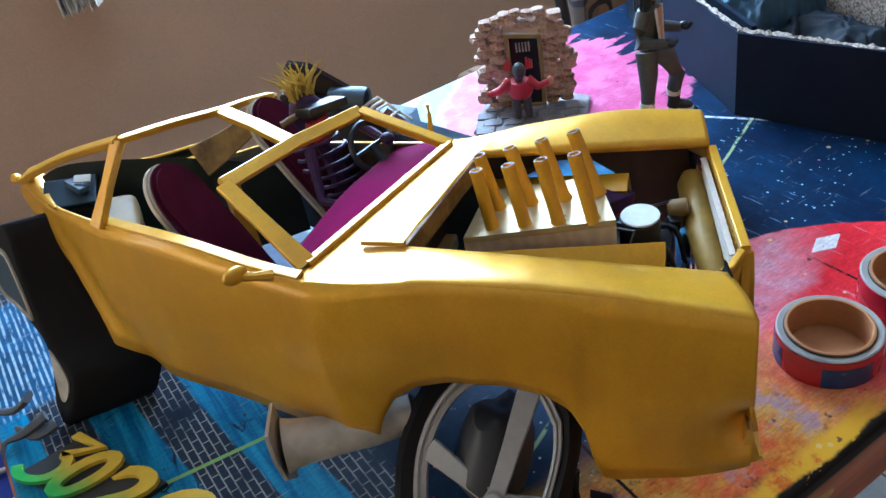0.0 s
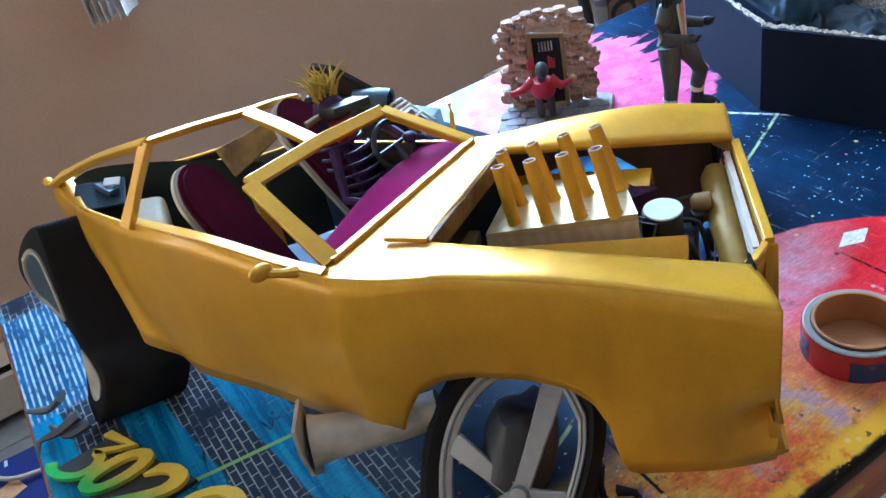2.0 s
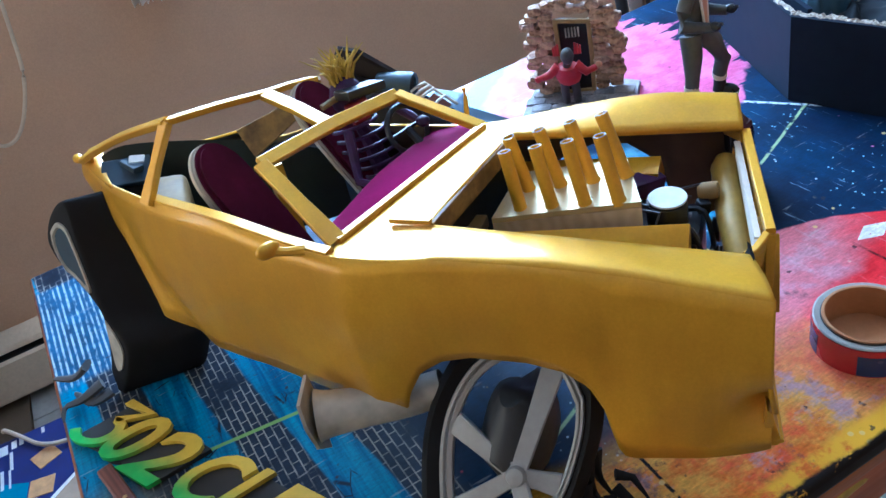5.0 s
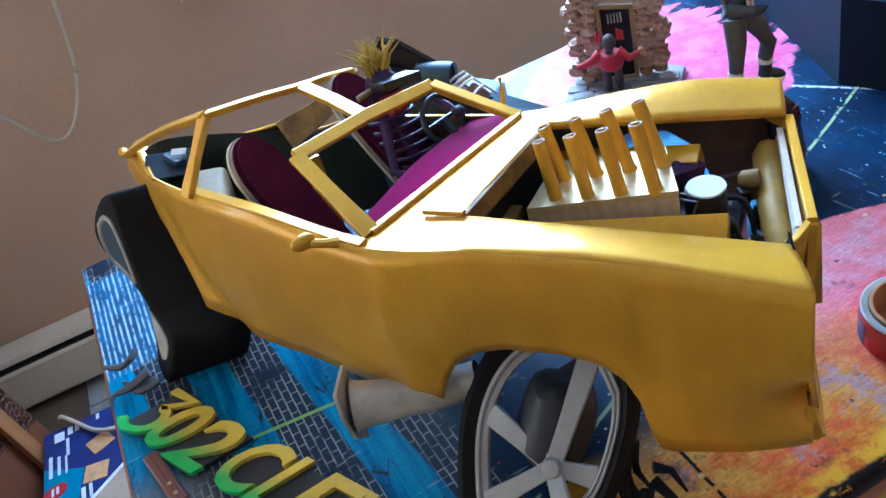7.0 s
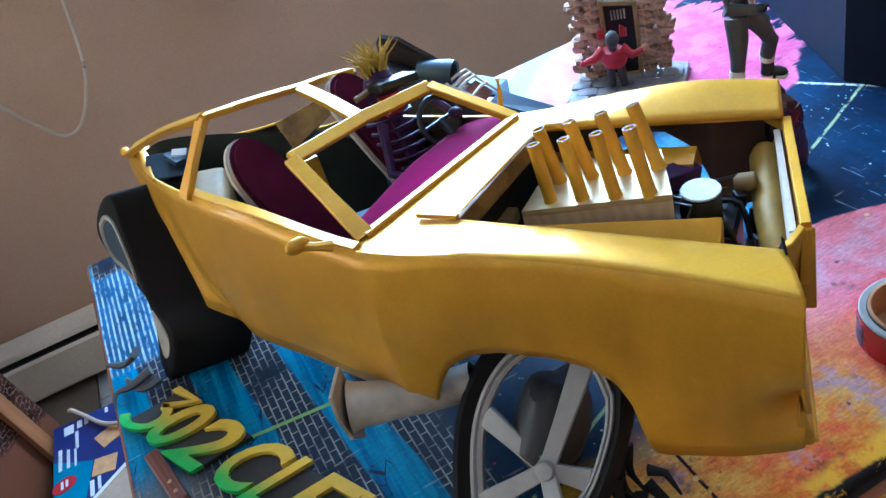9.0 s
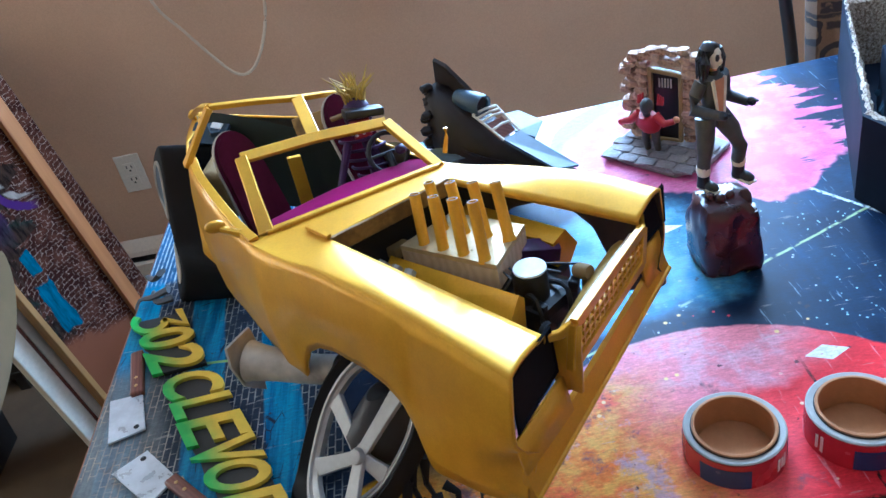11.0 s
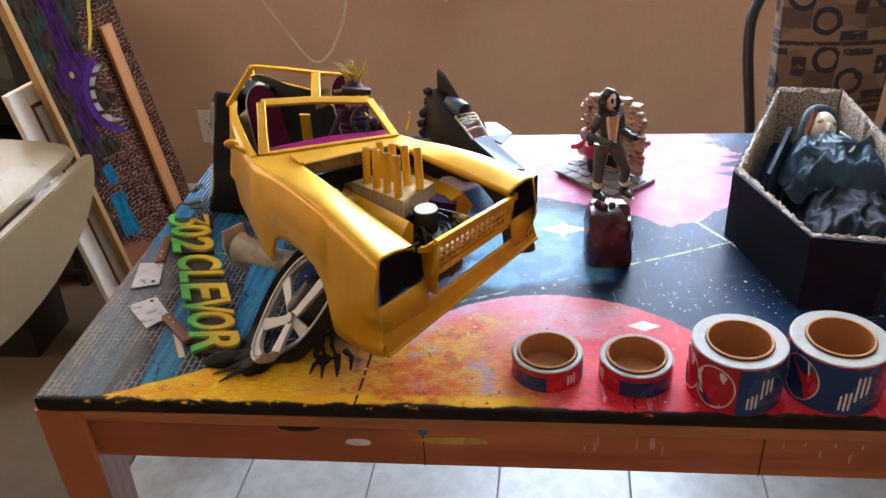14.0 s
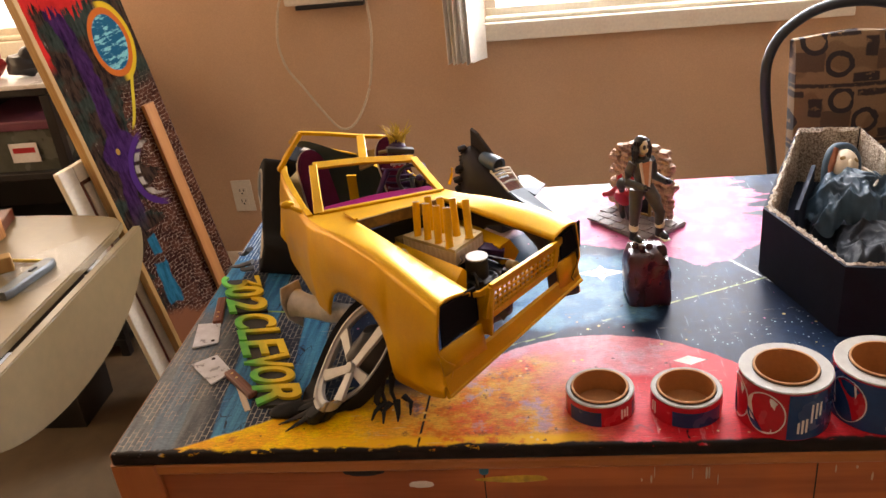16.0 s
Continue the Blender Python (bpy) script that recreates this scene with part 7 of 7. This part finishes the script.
# open coffin
coffin = thing("open_coffin", "open black foam-board coffin lined with grey fleece", "coffin")
HEX = [(1.043, 0.232), (0.981, 0.444), (1.140, 0.818), (1.254, 0.800), (1.262, 0.395), (1.140, 0.214)]
CH = 0.118
part("coffin_floor", prism(HEX, TOP + 0.0005, TOP + 0.006), M_BLACKFOAM, coffin, "black board floor")
hc = Vector((sum(p[0] for p in HEX) / 6, sum(p[1] for p in HEX) / 6))
rng = random.Random(9)
for i in range(6):
    a, b = Vector(HEX[i]), Vector(HEX[(i + 1) % 6])
    ia, ib = a + (hc - a).normalized() * 0.011, b + (hc - b).normalized() * 0.011
    part("coffin_wall", prism([a, b, ib, ia], TOP + 0.006, TOP + CH), M_BLACKFOAM, coffin, "black board side")
    ja, jb = ia + (hc - ia).normalized() * 0.007, ib + (hc - ib).normalized() * 0.007
    lin = bmesh.new()
    rings = []
    n = max(8, int((b - a).length / 0.006))
    for k in range(n + 1):
        t = k / n
        o, q = a.lerp(b, t), ja.lerp(jb, t)
        e = ia.lerp(ib, t)
        j = lambda s=0.0022: rng.uniform(-s, s)
        rings.append([Vector((o.x * 0.55 + e.x * 0.45 + j(), o.y * 0.55 + e.y * 0.45 + j(), TOP + CH + 0.0005)), Vector((e.x + j(), e.y + j(), TOP + CH + 0.003 + j())), Vector((q.x + j(), q.y + j(), TOP + CH - 0.002 + j())),
                      Vector((q.x + j(), q.y + j(), TOP + 0.070 + j(0.003))), Vector((q.x + j(), q.y + j(), TOP + 0.007)), Vector((e.x, e.y, TOP + 0.0065))])
    loft(rings, lin, close=False)
    part("lining", lin, M_FLEECE, coffin, "grey speckled fleece lining", smooth=True)
part("inner_board", prism([(1.040, 0.470), (1.046, 0.467), (1.129, 0.658), (1.123, 0.662)], TOP + 0.0065, TOP + 0.100), M_BLACKFOAM, coffin, "loose black inner board")


def shroud(add):
    V = Vector
    hm = Matrix.Translation((0, 0, 0.104)) @ pose(0, 0, 0, 48, 14, 8)
    def on_head(p):
        return hm @ V(p)
    add(1, blob, on_head((0, 0, 0)), (0.025, 0.032, 0.027), rot=pose(0, 0, 0, 48, 14, 8), seg=20)
    add(1, blob, on_head((0, -0.006, 0.0255)), (0.0045, 0.010, 0.0055), rot=pose(0, 0, 0, 48, 14, 8), seg=10)
    for sx in (-1, 1):
        add(6, blob, on_head((sx * 0.0105, 0.004, 0.0225)), (0.0070, 0.0048, 0.0026), rot=pose(0, 0, 0, 48, 14 + sx * 12, 8), seg=10)
    add(6, blob, on_head((0, -0.018, 0.0215)), (0.0080, 0.0026, 0.0022), rot=pose(0, 0, 0, 48, 14, 8), seg=10)
    for k in range(5):
        add(2, tube, [on_head((-0.020, 0.026 - 0.006 * k, 0.012)), on_head((-0.026, 0.006 - 0.004 * k, 0.006)), on_head((-0.026, -0.034, -0.004 + 0.002 * k))], [0.005, 0.006, 0.003], 8)
    add(3, tube, [p for p in smooth_line([on_head((-0.026, -0.040, -0.010)), on_head((-0.029, 0.0, 0.000)), on_head((-0.020, 0.027, 0.004)), on_head((0.003, 0.034, 0.004)), on_head((0.022, 0.022, -0.002)), on_head((0.028, -0.010, -0.008))], 24)], 0.0095, 12)
    def drape(x0, x1, y0, y1, z, crown, deep, seed, fall, lean):
        rows = []
        for i in range(56):
            t = i / 55
            row = []
            for k in range(56):
                s = k / 55
                q = Vector((s * 3.2 + lean * t, t * 3.4, seed))
                w = noise.noise(q * 0.8) * 0.6
                a = noise.noise(Vector((s * 6.5 + t * lean * 2.2 + w * 2.0, t * 2.2 + w, seed + 3)))
                b = noise.noise(Vector((s * 15 + w * 5.0, t * 5 - s * 3.0, seed + 7)))
                fold = deep * ((1 - 2.4 * abs(a)) + 0.45 * (1 - 2.2 * abs(b)))
                edge = min(1, 5 * s, 5 * (1 - s), 6 * t + 0.15, 6 * (1 - t))
                x = x0 + (x1 - x0) * s + 0.016 * noise.noise(q + Vector((0, 0, 9)))
                y = y0 + (y1 - y0) * t + 0.026 * noise.noise(Vector((s * 5, seed, t * 2)))
                row.append(V((x, y, max(0.009, z + crown * math.sin(math.pi * s) * (1 - 0.4 * t) + fold - fall * (1 - edge)))))
            rows.append(row)
        return rows
    add(0, lambda bm: loft(drape(-0.070, 0.110, -0.018, -0.135, 0.074, 0.026, 0.014, 2.0, 0.050, 1.2), bm, close=False))
    # lower cloth: the shade of the coffin's hollow is put into its near-black colour
    add(4, lambda bm: loft(drape(-0.030, 0.105, -0.120, -0.270, 0.040, 0.014, 0.010, 5.0, 0.030, 0.6), bm, close=False))
    # lace collar
    for i in range(20):
        t = i / 19
        add(5, box, (0.005, 0.0036, 0.0024), V((0.026 + 0.016 * math.sin(t * 2.6), -0.034 - 0.058 * t, 0.113 - 0.010 * t)), 0.0006, rot=pose(0, 0, 0, 10, 0, 40 * (i % 2)))


sh_m = Matrix.Translation((1.172, 0.640, TOP)) @ pose(0, 0, 0, 0, 0, -8)
thing("shrouded_doll", "pale-faced doll under blue-grey satin cloth lying in the coffin", "doll", sh_m, bm=figure_mesh(shroud), material=[M_BLUESATIN, M_FACE, M_REDHAIR, M_BLUESATIN, M_DARKCLOTH, M_PEWTER, M_TAN], smooth=True, angle=70)

# ---- things round the table ----
chair = thing("dining_chair", "black steel tube chair with brown patterned back", "chair")
CY = 1.00
CX = 1.292
side = [(-0.137, 0.02, 0.30), (-0.137, 0.01, 0.55), (-0.143, 0.0, 0.68), (-0.174, 0.0, 0.895), (-0.163, 0.005, 0.987), (-0.112, 0.012, 1.040), (-0.044, 0.018, 1.066)]
arc = smooth_line([(CX + x, CY + y, z) for x, y, z in side] + [(CX - x, CY + y, z) for x, y, z in reversed(side)], 60)
part("back_tube", tube(arc, 0.0115, 12, up=(0, 1, 0)), M_CHAIRTUBE, chair, "slate-black bent steel tube", smooth=True)
pad = bmesh.new()
rings = []
for k in range(17):
    t = k / 16
    z = 0.60 + 0.415 * t
    hw = 0.112 + 0.016 * t
    dep = 0.020 * math.sin(math.pi * min(1, max(0.02, t)) ** 0.9) ** 0.4
    rings.append([(CX + u * hw, CY - 0.004 - v * (0.012 + dep) + 0.012 * (u * u), z - (0.016 * u * u if k == 16 else 0)) for u, v in ((-1, 0), (-0.94, 0.8), (-0.5, 1), (0, 1), (0.5, 1), (0.94, 0.8), (1, 0), (0.94, -0.7), (0, -0.8), (-0.94, -0.7))])
loft(rings, pad)
part("backrest", pad, M_FABRIC, chair, "brown geometric upholstered backrest", smooth=True)
part("seat", box((0.36, 0.40, 0.06), (CX, CY + 0.20, 0.455), 0.02, seg=3), M_FABRIC, chair, "brown upholstered seat", smooth=True)
for lx in (CX - 0.150, CX + 0.150):
    for ly in (CY + 0.02, CY + 0.38):
        part("leg", tube([(lx, ly, 0.43), (lx, ly, 0.0)], 0.0115, 10), M_CHAIRTUBE, chair, smooth=True)

# drop-leaf table
leaf = thing("drop_leaf_table", "cream drop-leaf table with one curved leaf hanging", "table")
LZ = 0.738
pts = [(-0.352, -0.35), (-0.352, 0.800), (-0.360, 0.840), (-0.385, 0.866), (-0.45, 0.888), (-0.60, 0.908), (-0.75, 0.912), (-1.05, 0.90), (-1.05, -0.35)]
part("tabletop", prism(pts, LZ - 0.022, LZ, bevel=0.004), M_CREAM, leaf, "cream laminate top")
curve = [(0.465 + 0.375 * math.cos(a), -0.178 * math.sin(a)) for a in np.linspace(0, math.pi, 40)]
part("drop_leaf", prism([(y, z) for y, z in curve], -0.011, 0.011, m=Matrix.Translation((-0.327, 0, LZ - 0.014)) @ Matrix(((0, 0, 1, 0), (1, 0, 0, 0), (0, 1, 0, 0), (0, 0, 0, 1))), bevel=0.003), M_CREAM, leaf, "hanging cream curved leaf")
part("hinge_strip", box((0.010, 0.95, 0.006), (-0.3450, 0.34, LZ - 0.028), 0.001), M_DARK, leaf, "dark hinge gap")
for hy in (0.30, 0.66):
    part("hinge", box((0.014, 0.05, 0.004), (-0.3445, hy, LZ - 0.022), 0.001), M_BLADE, leaf, "steel hinge")
part("pedestal", box((0.08, 0.55, LZ - 0.03), (-0.72, 0.20, (LZ - 0.03) / 2 + 0.001), 0.006), M_CREAM, leaf)
part("gate_leg", tube([(-0.47, 0.25, 0.70), (-0.44, 0.22, 0.0)], [0.020, 0.016], 10), M_SHELF, leaf, "dark turned leg", smooth=True)
knife = thing("utility_knife", "grey metal utility knife on the cream table", "knife", Matrix.Translation((-0.432, 0.555, LZ)) @ pose(0, 0, 0, 0, 0, 80))
part("knife_body", loft([[(x, w * a, 0.010 + 0.009 * b) for a, b in ((-1, -0.6), (-0.8, -1), (0.8, -1), (1, -0.6), (1, 0.6), (0.8, 1), (-0.8, 1), (-1, 0.6))] for x, w in ((-0.075, 0.010), (-0.06, 0.016), (0.0, 0.015), (0.05, 0.018), (0.072, 0.012))]), M_TOOL, knife, smooth=True)
part("knife_slider", box((0.02, 0.008, 0.005), (0.02, 0, 0.020), 0.001), M_BLACK, knife)
thing("wooden_block_box", "flat dark brown wooden box on the cream table", "box", Matrix.Translation((-0.690, 0.838, LZ)), bm=box((0.09, 0.10, 0.026), (0, 0, 0.0135), 0.003, rot=pose(0, 0, 0, 0, 0, 15)), material=M_HANDLE)
jaw = thing("wooden_clamp", "pale wooden hand clamp with a steel screw on the cream table", "clamp", Matrix.Translation((-0.555, 0.585, LZ)) @ pose(0, 0, 0, 0, 0, 35))
part("clamp_jaw", box((0.13, 0.030, 0.034), (0, 0, 0.0175), 0.004), M_STRETCH, jaw)
part("clamp_jaw", box((0.034, 0.030, 0.095), (-0.048, 0, 0.083), 0.004), M_STRETCH, jaw)
part("clamp_screw", tube([(-0.02, 0, 0.036), (-0.02, 0, 0.125)], 0.004, 8), M_BLADE, jaw, "steel screw rod", smooth=True)
thing("wooden_stand", "plain orange wooden block under the plastic tub", "block", Matrix.Translation((-0.655, 0.752, LZ)), bm=box((0.075, 0.075, 0.094), (0, 0, 0.0475), 0.004), material=M_LATH)
tub = thing("plastic_tub", "small frosted plastic tub with a white snap lid", "tub", Matrix.Translation((-0.660, 0.768, LZ + 0.0945)))
part("tub_body", loft([[(r * math.cos(a), r * math.sin(a), z) for a in (2 * math.pi * i / 28 for i in range(28))] for z, r in ((0.0, 0.036), (0.004, 0.040), (0.070, 0.049), (0.098, 0.052))]), M_FROST, tub, "frosted clear plastic", smooth=True)
part("tub_lid", lathe([(0.0, 0.098), (0.058, 0.098), (0.060, 0.102), (0.060, 0.122), (0.056, 0.128), (0.0, 0.126)], 32), M_FILMWHITE, tub, "white snap lid", smooth=True)
part("tub_label", loft([[(r * math.cos(a), r * math.sin(a), z) for a in (-1.2 + 1.1 * i / 10 for i in range(11))] + [((r - 0.002) * math.cos(a), (r - 0.002) * math.sin(a), z) for a in (-0.1 - 1.1 * i / 10 for i in range(11))] for z, r in ((0.072, 0.0502), (0.094, 0.0526))]), M_PURPLEPRINT, tub, "purple paper label")
thing("plastic_sheet", "thin clear plastic sheet on the cream table", "sheet", Matrix.Translation((-0.415, 0.635, LZ)), bm=box((0.17, 0.20, 0.001), (0, 0, 0.0012), rot=pose(0, 0, 0, 0, 0, -42)), material=M_FILM)
thing("pencil", "yellow pencil on the cream table", "pencil", Matrix.Translation((-0.505, 0.648, LZ + 0.0018)) @ pose(0, 0, 0, 0, 0, -8), bm=tube([(-0.06, 0, 0.004), (0.06, 0, 0.004)], 0.0036, 6), material=M_HAIR)

# tall picture leaning at the wall
pic = thing("leaning_canvas", "tall oil canvas of a purple dragon leaning at the wall", "painting")
PB, PR, PU = Vector((-0.365, 1.037, 0.0)), Vector((0.113, 0.25, 0.0)), Vector((-0.138, -0.050, 1.0))
pz = PU.normalized()
px = (PR - pz * PR.dot(pz)).normalized()
py = pz.cross(px)
PM = Matrix(((px.x, py.x, pz.x, PB.x), (px.y, py.y, pz.y, PB.y), (px.z, py.z, pz.z, PB.z), (0, 0, 0, 1)))
PWID, PH = 0.268, 1.36
part("canvas", box((PWID, 0.020, PH), (PWID / 2, 0, PH / 2 + 0.012), 0.002), M_PICTURE, pic, "thickly painted dark canvas").matrix_basis = PM
part("stretcher_edge", box((0.013, 0.030, PH), (-0.0070, 0.002, PH / 2 + 0.012), 0.002), M_STRETCH, pic, "pale wooden stretcher edge").matrix_basis = PM
lath = thing("pine_lath", "orange pine lath leaning against the canvas", "board", PM @ Matrix.Translation((0.192, -0.020, 0.012)) @ pose(0, 0, 0, 0, 1.0, 0), bm=box((0.034, 0.014, 0.895), (0, 0, 0.4475), 0.002), material=M_LATH)

frame_m = PM @ Matrix.Translation((-0.082, 0.038, 0.004))
pf = thing("picture_frame", "cream picture frame with dark inner edge leaning behind the canvas", "frame")
FWD, FHT = 0.33, 0.845
fb = bmesh.new()
for sz, at in (((0.045, 0.022, FHT), (0.0225, 0, FHT / 2)), ((0.045, 0.022, FHT), (FWD - 0.0225, 0, FHT / 2)), ((FWD - 0.09, 0.022, 0.045), (FWD / 2, 0, 0.0225)), ((FWD - 0.09, 0.022, 0.045), (FWD / 2, 0, FHT - 0.0225))):
    box(sz, at, 0.004, fb)
part("frame_moulding", fb, M_TRIM, pf, "cream moulding").matrix_basis = frame_m
part("frame_slip", box((FWD - 0.088, 0.008, FHT - 0.088), (FWD / 2, 0.004, FHT / 2)), M_HANDLE, pf, "dark red inner slip").matrix_basis = frame_m
part("mat_board", box((FWD - 0.115, 0.006, FHT - 0.115), (FWD / 2, -0.001, FHT / 2)), M_TRIM, pf, "cream mat board").matrix_basis = frame_m

# shelf unit with bins
sh = thing("storage_shelf", "black storage shelf with white top and plastic bins", "shelf")
SX0, SX1, SY0, SY1 = -1.75, -0.78, 1.38, 1.75
for z in (0.06, 0.42, 0.664, 0.922):
    part("shelf_board", box((SX1 - SX0, SY1 - SY0, 0.022), ((SX0 + SX1) / 2, (SY0 + SY1) / 2, z), 0.003), M_SHELF, sh)
part("top_board", box((SX1 - SX0 + 0.02, SY1 - SY0 + 0.02, 0.014), ((SX0 + SX1) / 2, (SY0 + SY1) / 2, 0.9402), 0.003), M_FILMWHITE, sh, "white top board")
for x in (SX0 + 0.015,):
    part("side_panel", box((0.022, SY1 - SY0, 0.91), (x, (SY0 + SY1) / 2, 0.4555), 0.002), M_SHELF, sh)
for yy in (SY0 + 0.02, SY1 - 0.03):
    part("post", box((0.030, 0.030, 0.908), (SX1 - 0.016, yy, 0.4545), 0.003), M_SHELF, sh)
part("back_board", box((SX1 - SX0, 0.008, 0.91), ((SX0 + SX1) / 2, SY1 - 0.006, 0.4555)), M_SHELF, sh)
for bx, bz in ((-0.945, 0.6755), (-1.285, 0.6755)):
    b = thing("storage_bin", "cloudy plastic storage bin with a dusty pink lid", "bin", Matrix.Translation((bx, 1.53, bz)), group="bins on the shelf")
    part("bin_body", loft([[(u * s, v * s * 0.9, z) for u, v in ((-0.13, -0.15), (0.13, -0.15), (0.13, 0.15), (-0.13, 0.15))] for z, s in ((0.0, 0.92), (0.13, 1.0))]), M_CLEAR, b)
    part("bin_lid", box((0.275, 0.285, 0.03), (0, 0, 0.146), 0.006), M_PINK, b, "dusty pink lid")
    part("bin_label", box((0.09, 0.002, 0.06), (0.03, -0.1365, 0.062)), M_FILMWHITE, b, "white paper label")
    part("label_print", box((0.07, 0.001, 0.016), (0.03, -0.1382, 0.070)), M_RED, b, "red print bar")
for hx, c in ((-0.875, M_BLACK), (-0.99, M_RED), (-1.11, M_BLACK)):
    thing("toy_car_model", "small dark toy vehicle on the shelf top", "toy", Matrix.Translation((hx, 1.47, 0.9475)), bm=blob((0, 0, 0.035), (0.055, 0.035, 0.034), blob((0.02, 0.0, 0.066), (0.026, 0.026, 0.022), seg=12), seg=14, rough=0.3), material=c, smooth=True)

# cartons on the floor
carton = thing("snack_carton", "blue printed snack carton on the floor", "carton", Matrix.Translation((-0.158, 1.085, 0.0)) @ pose(0, 0, 0, 0, 0, -4))
CT = 0.270
part("carton_body", box((0.262, 0.250, CT), (0, 0, CT / 2), 0.003), M_BOXBLUE, carton)
for wx, wy, wr in ((-0.018, 0.030, 25), (-0.030, -0.046, -10)):
    part("printed_wafer", box((0.046, 0.044, 0.002), (wx, wy, CT + 0.0005), 0.0008, rot=pose(0, 0, 0, 0, 0, wr)), M_WAFER, carton, "printed golden biscuit")
part("print_swoosh", prism([(-0.129, -0.123), (-0.070, -0.123), (-0.052, -0.020), (-0.129, 0.020)], CT - 0.0005, CT + 0.0008), M_TEAL, carton, "teal print field")
part("print_seal", lathe([(0, CT), (0.021, CT), (0.021, CT + 0.0018), (0, CT + 0.0018)], 24, m=Matrix.Translation((-0.108, -0.052, 0)) @ pose(0, 0, 0, 0, 0, 20) @ Matrix.Diagonal((1.15, 0.85, 1, 1))), M_RED, carton, "oval red print")
for bx, by, bw, bh in ((-0.112, -0.052, 0.005, 0.020), (-0.103, -0.050, 0.005, 0.018)):
    part("seal_print", box((bw, bh, 0.0008), (bx, by, CT + 0.0021)), M_FILMWHITE, carton, "white print bar")
for bx, by, bw, bh in ((-0.098, 0.098, 0.020, 0.026), (-0.076, 0.104, 0.010, 0.022), (-0.062, 0.108, 0.008, 0.026), (-0.082, 0.060, 0.006, 0.050), (-0.116, 0.020, 0.007, 0.060), (-0.100, 0.016, 0.006, 0.052), (-0.086, 0.012, 0.004, 0.050), (-0.020, 0.110, 0.006, 0.016), (-0.056, -0.092, 0.008, 0.040), (-0.042, -0.086, 0.006, 0.034)):
    part("print_bar", box((bw, bh, 0.0012), (bx, by, CT + 0.0004)), M_FILMWHITE, carton, "white print bar")
flap = thing("cardboard_sheet", "brown corrugated cardboard sheet with a white edge on the carton", "cardboard", Matrix.Translation((-0.105, 0.975, CT + 0.0015)) @ pose(0, 0, 0, 0, 0, 35))
part("sheet_face", box((0.20, 0.110, 0.004), (0, -0.004, 0.0022), 0.0008), M_CARPAPER, flap)
part("white_edge", box((0.20, 0.008, 0.004), (0, 0.0555, 0.0022), 0.0008), M_FILMWHITE, flap, "white paper edge")
thing("coiled_cord", "cream cord lying over the carton", "cord", bm=tube(smooth_line([(-0.240, 1.238, 0.279), (-0.232, 1.230, 0.282), (-0.205, 1.190, 0.279), (-0.180, 1.150, 0.279), (-0.150, 1.125, 0.281), (-0.110, 1.115, 0.279)], 24), 0.0045, 8), material=M_CABLE, smooth=True)
# black box added to stand for the dark area beyond the hanging leaf
filler = thing("dark_tote", "black lidded box added to fill a dark area", "box", Matrix.Translation((-0.88, 1.10, 0)))
part("tote_body", loft([[(u * s, v * s, z) for u, v in ((-0.14, -0.10), (0.14, -0.10), (0.14, 0.10), (-0.14, 0.10))] for z, s in ((0.001, 0.9), (0.388, 1.0))]), M_SHELF, filler)
part("tote_lid", box((0.296, 0.212, 0.030), (0, 0, 0.4035), 0.006), M_SHELF, filler, "black lid")

# ---- floor tiles ----
TILE = 0.300
tile_mesh = mesh("tile", box((TILE - 0.004, TILE - 0.004, 0.008), (0, 0, 0), 0.0012, seg=1), M_TILE)
for i in range(11):
    for j in range(9):
        ob = new("tile", tile_mesh)
        ob.parent = floor
        ob.matrix_basis = Matrix.Translation((SEAM_X + TILE * (i + 0.5), -0.80 + TILE * (j + 0.5), -0.004))

# each thing made of parts stands at the middle of its base
for ob in list(scene.objects):
    if ob.type == "EMPTY" and ob.parent is None and ob.matrix_basis == Matrix():
        pts = [c.matrix_basis @ Vector(v) for c in ob.children_recursive if c.type == "MESH" for v in c.bound_box]
        lo, hi = [min(p[k] for p in pts) for k in range(3)], [max(p[k] for p in pts) for k in range(3)]
        base = Vector(((lo[0] + hi[0]) / 2, (lo[1] + hi[1]) / 2, lo[2]))
        ob.location = base
        for c in ob.children:
            c.matrix_parent_inverse = Matrix.Translation(-base)

# the room and what is fixed to its walls take their turn
for ob in ROOM_THINGS:
    ob.matrix_basis = ROOM_TURN @ ob.matrix_basis
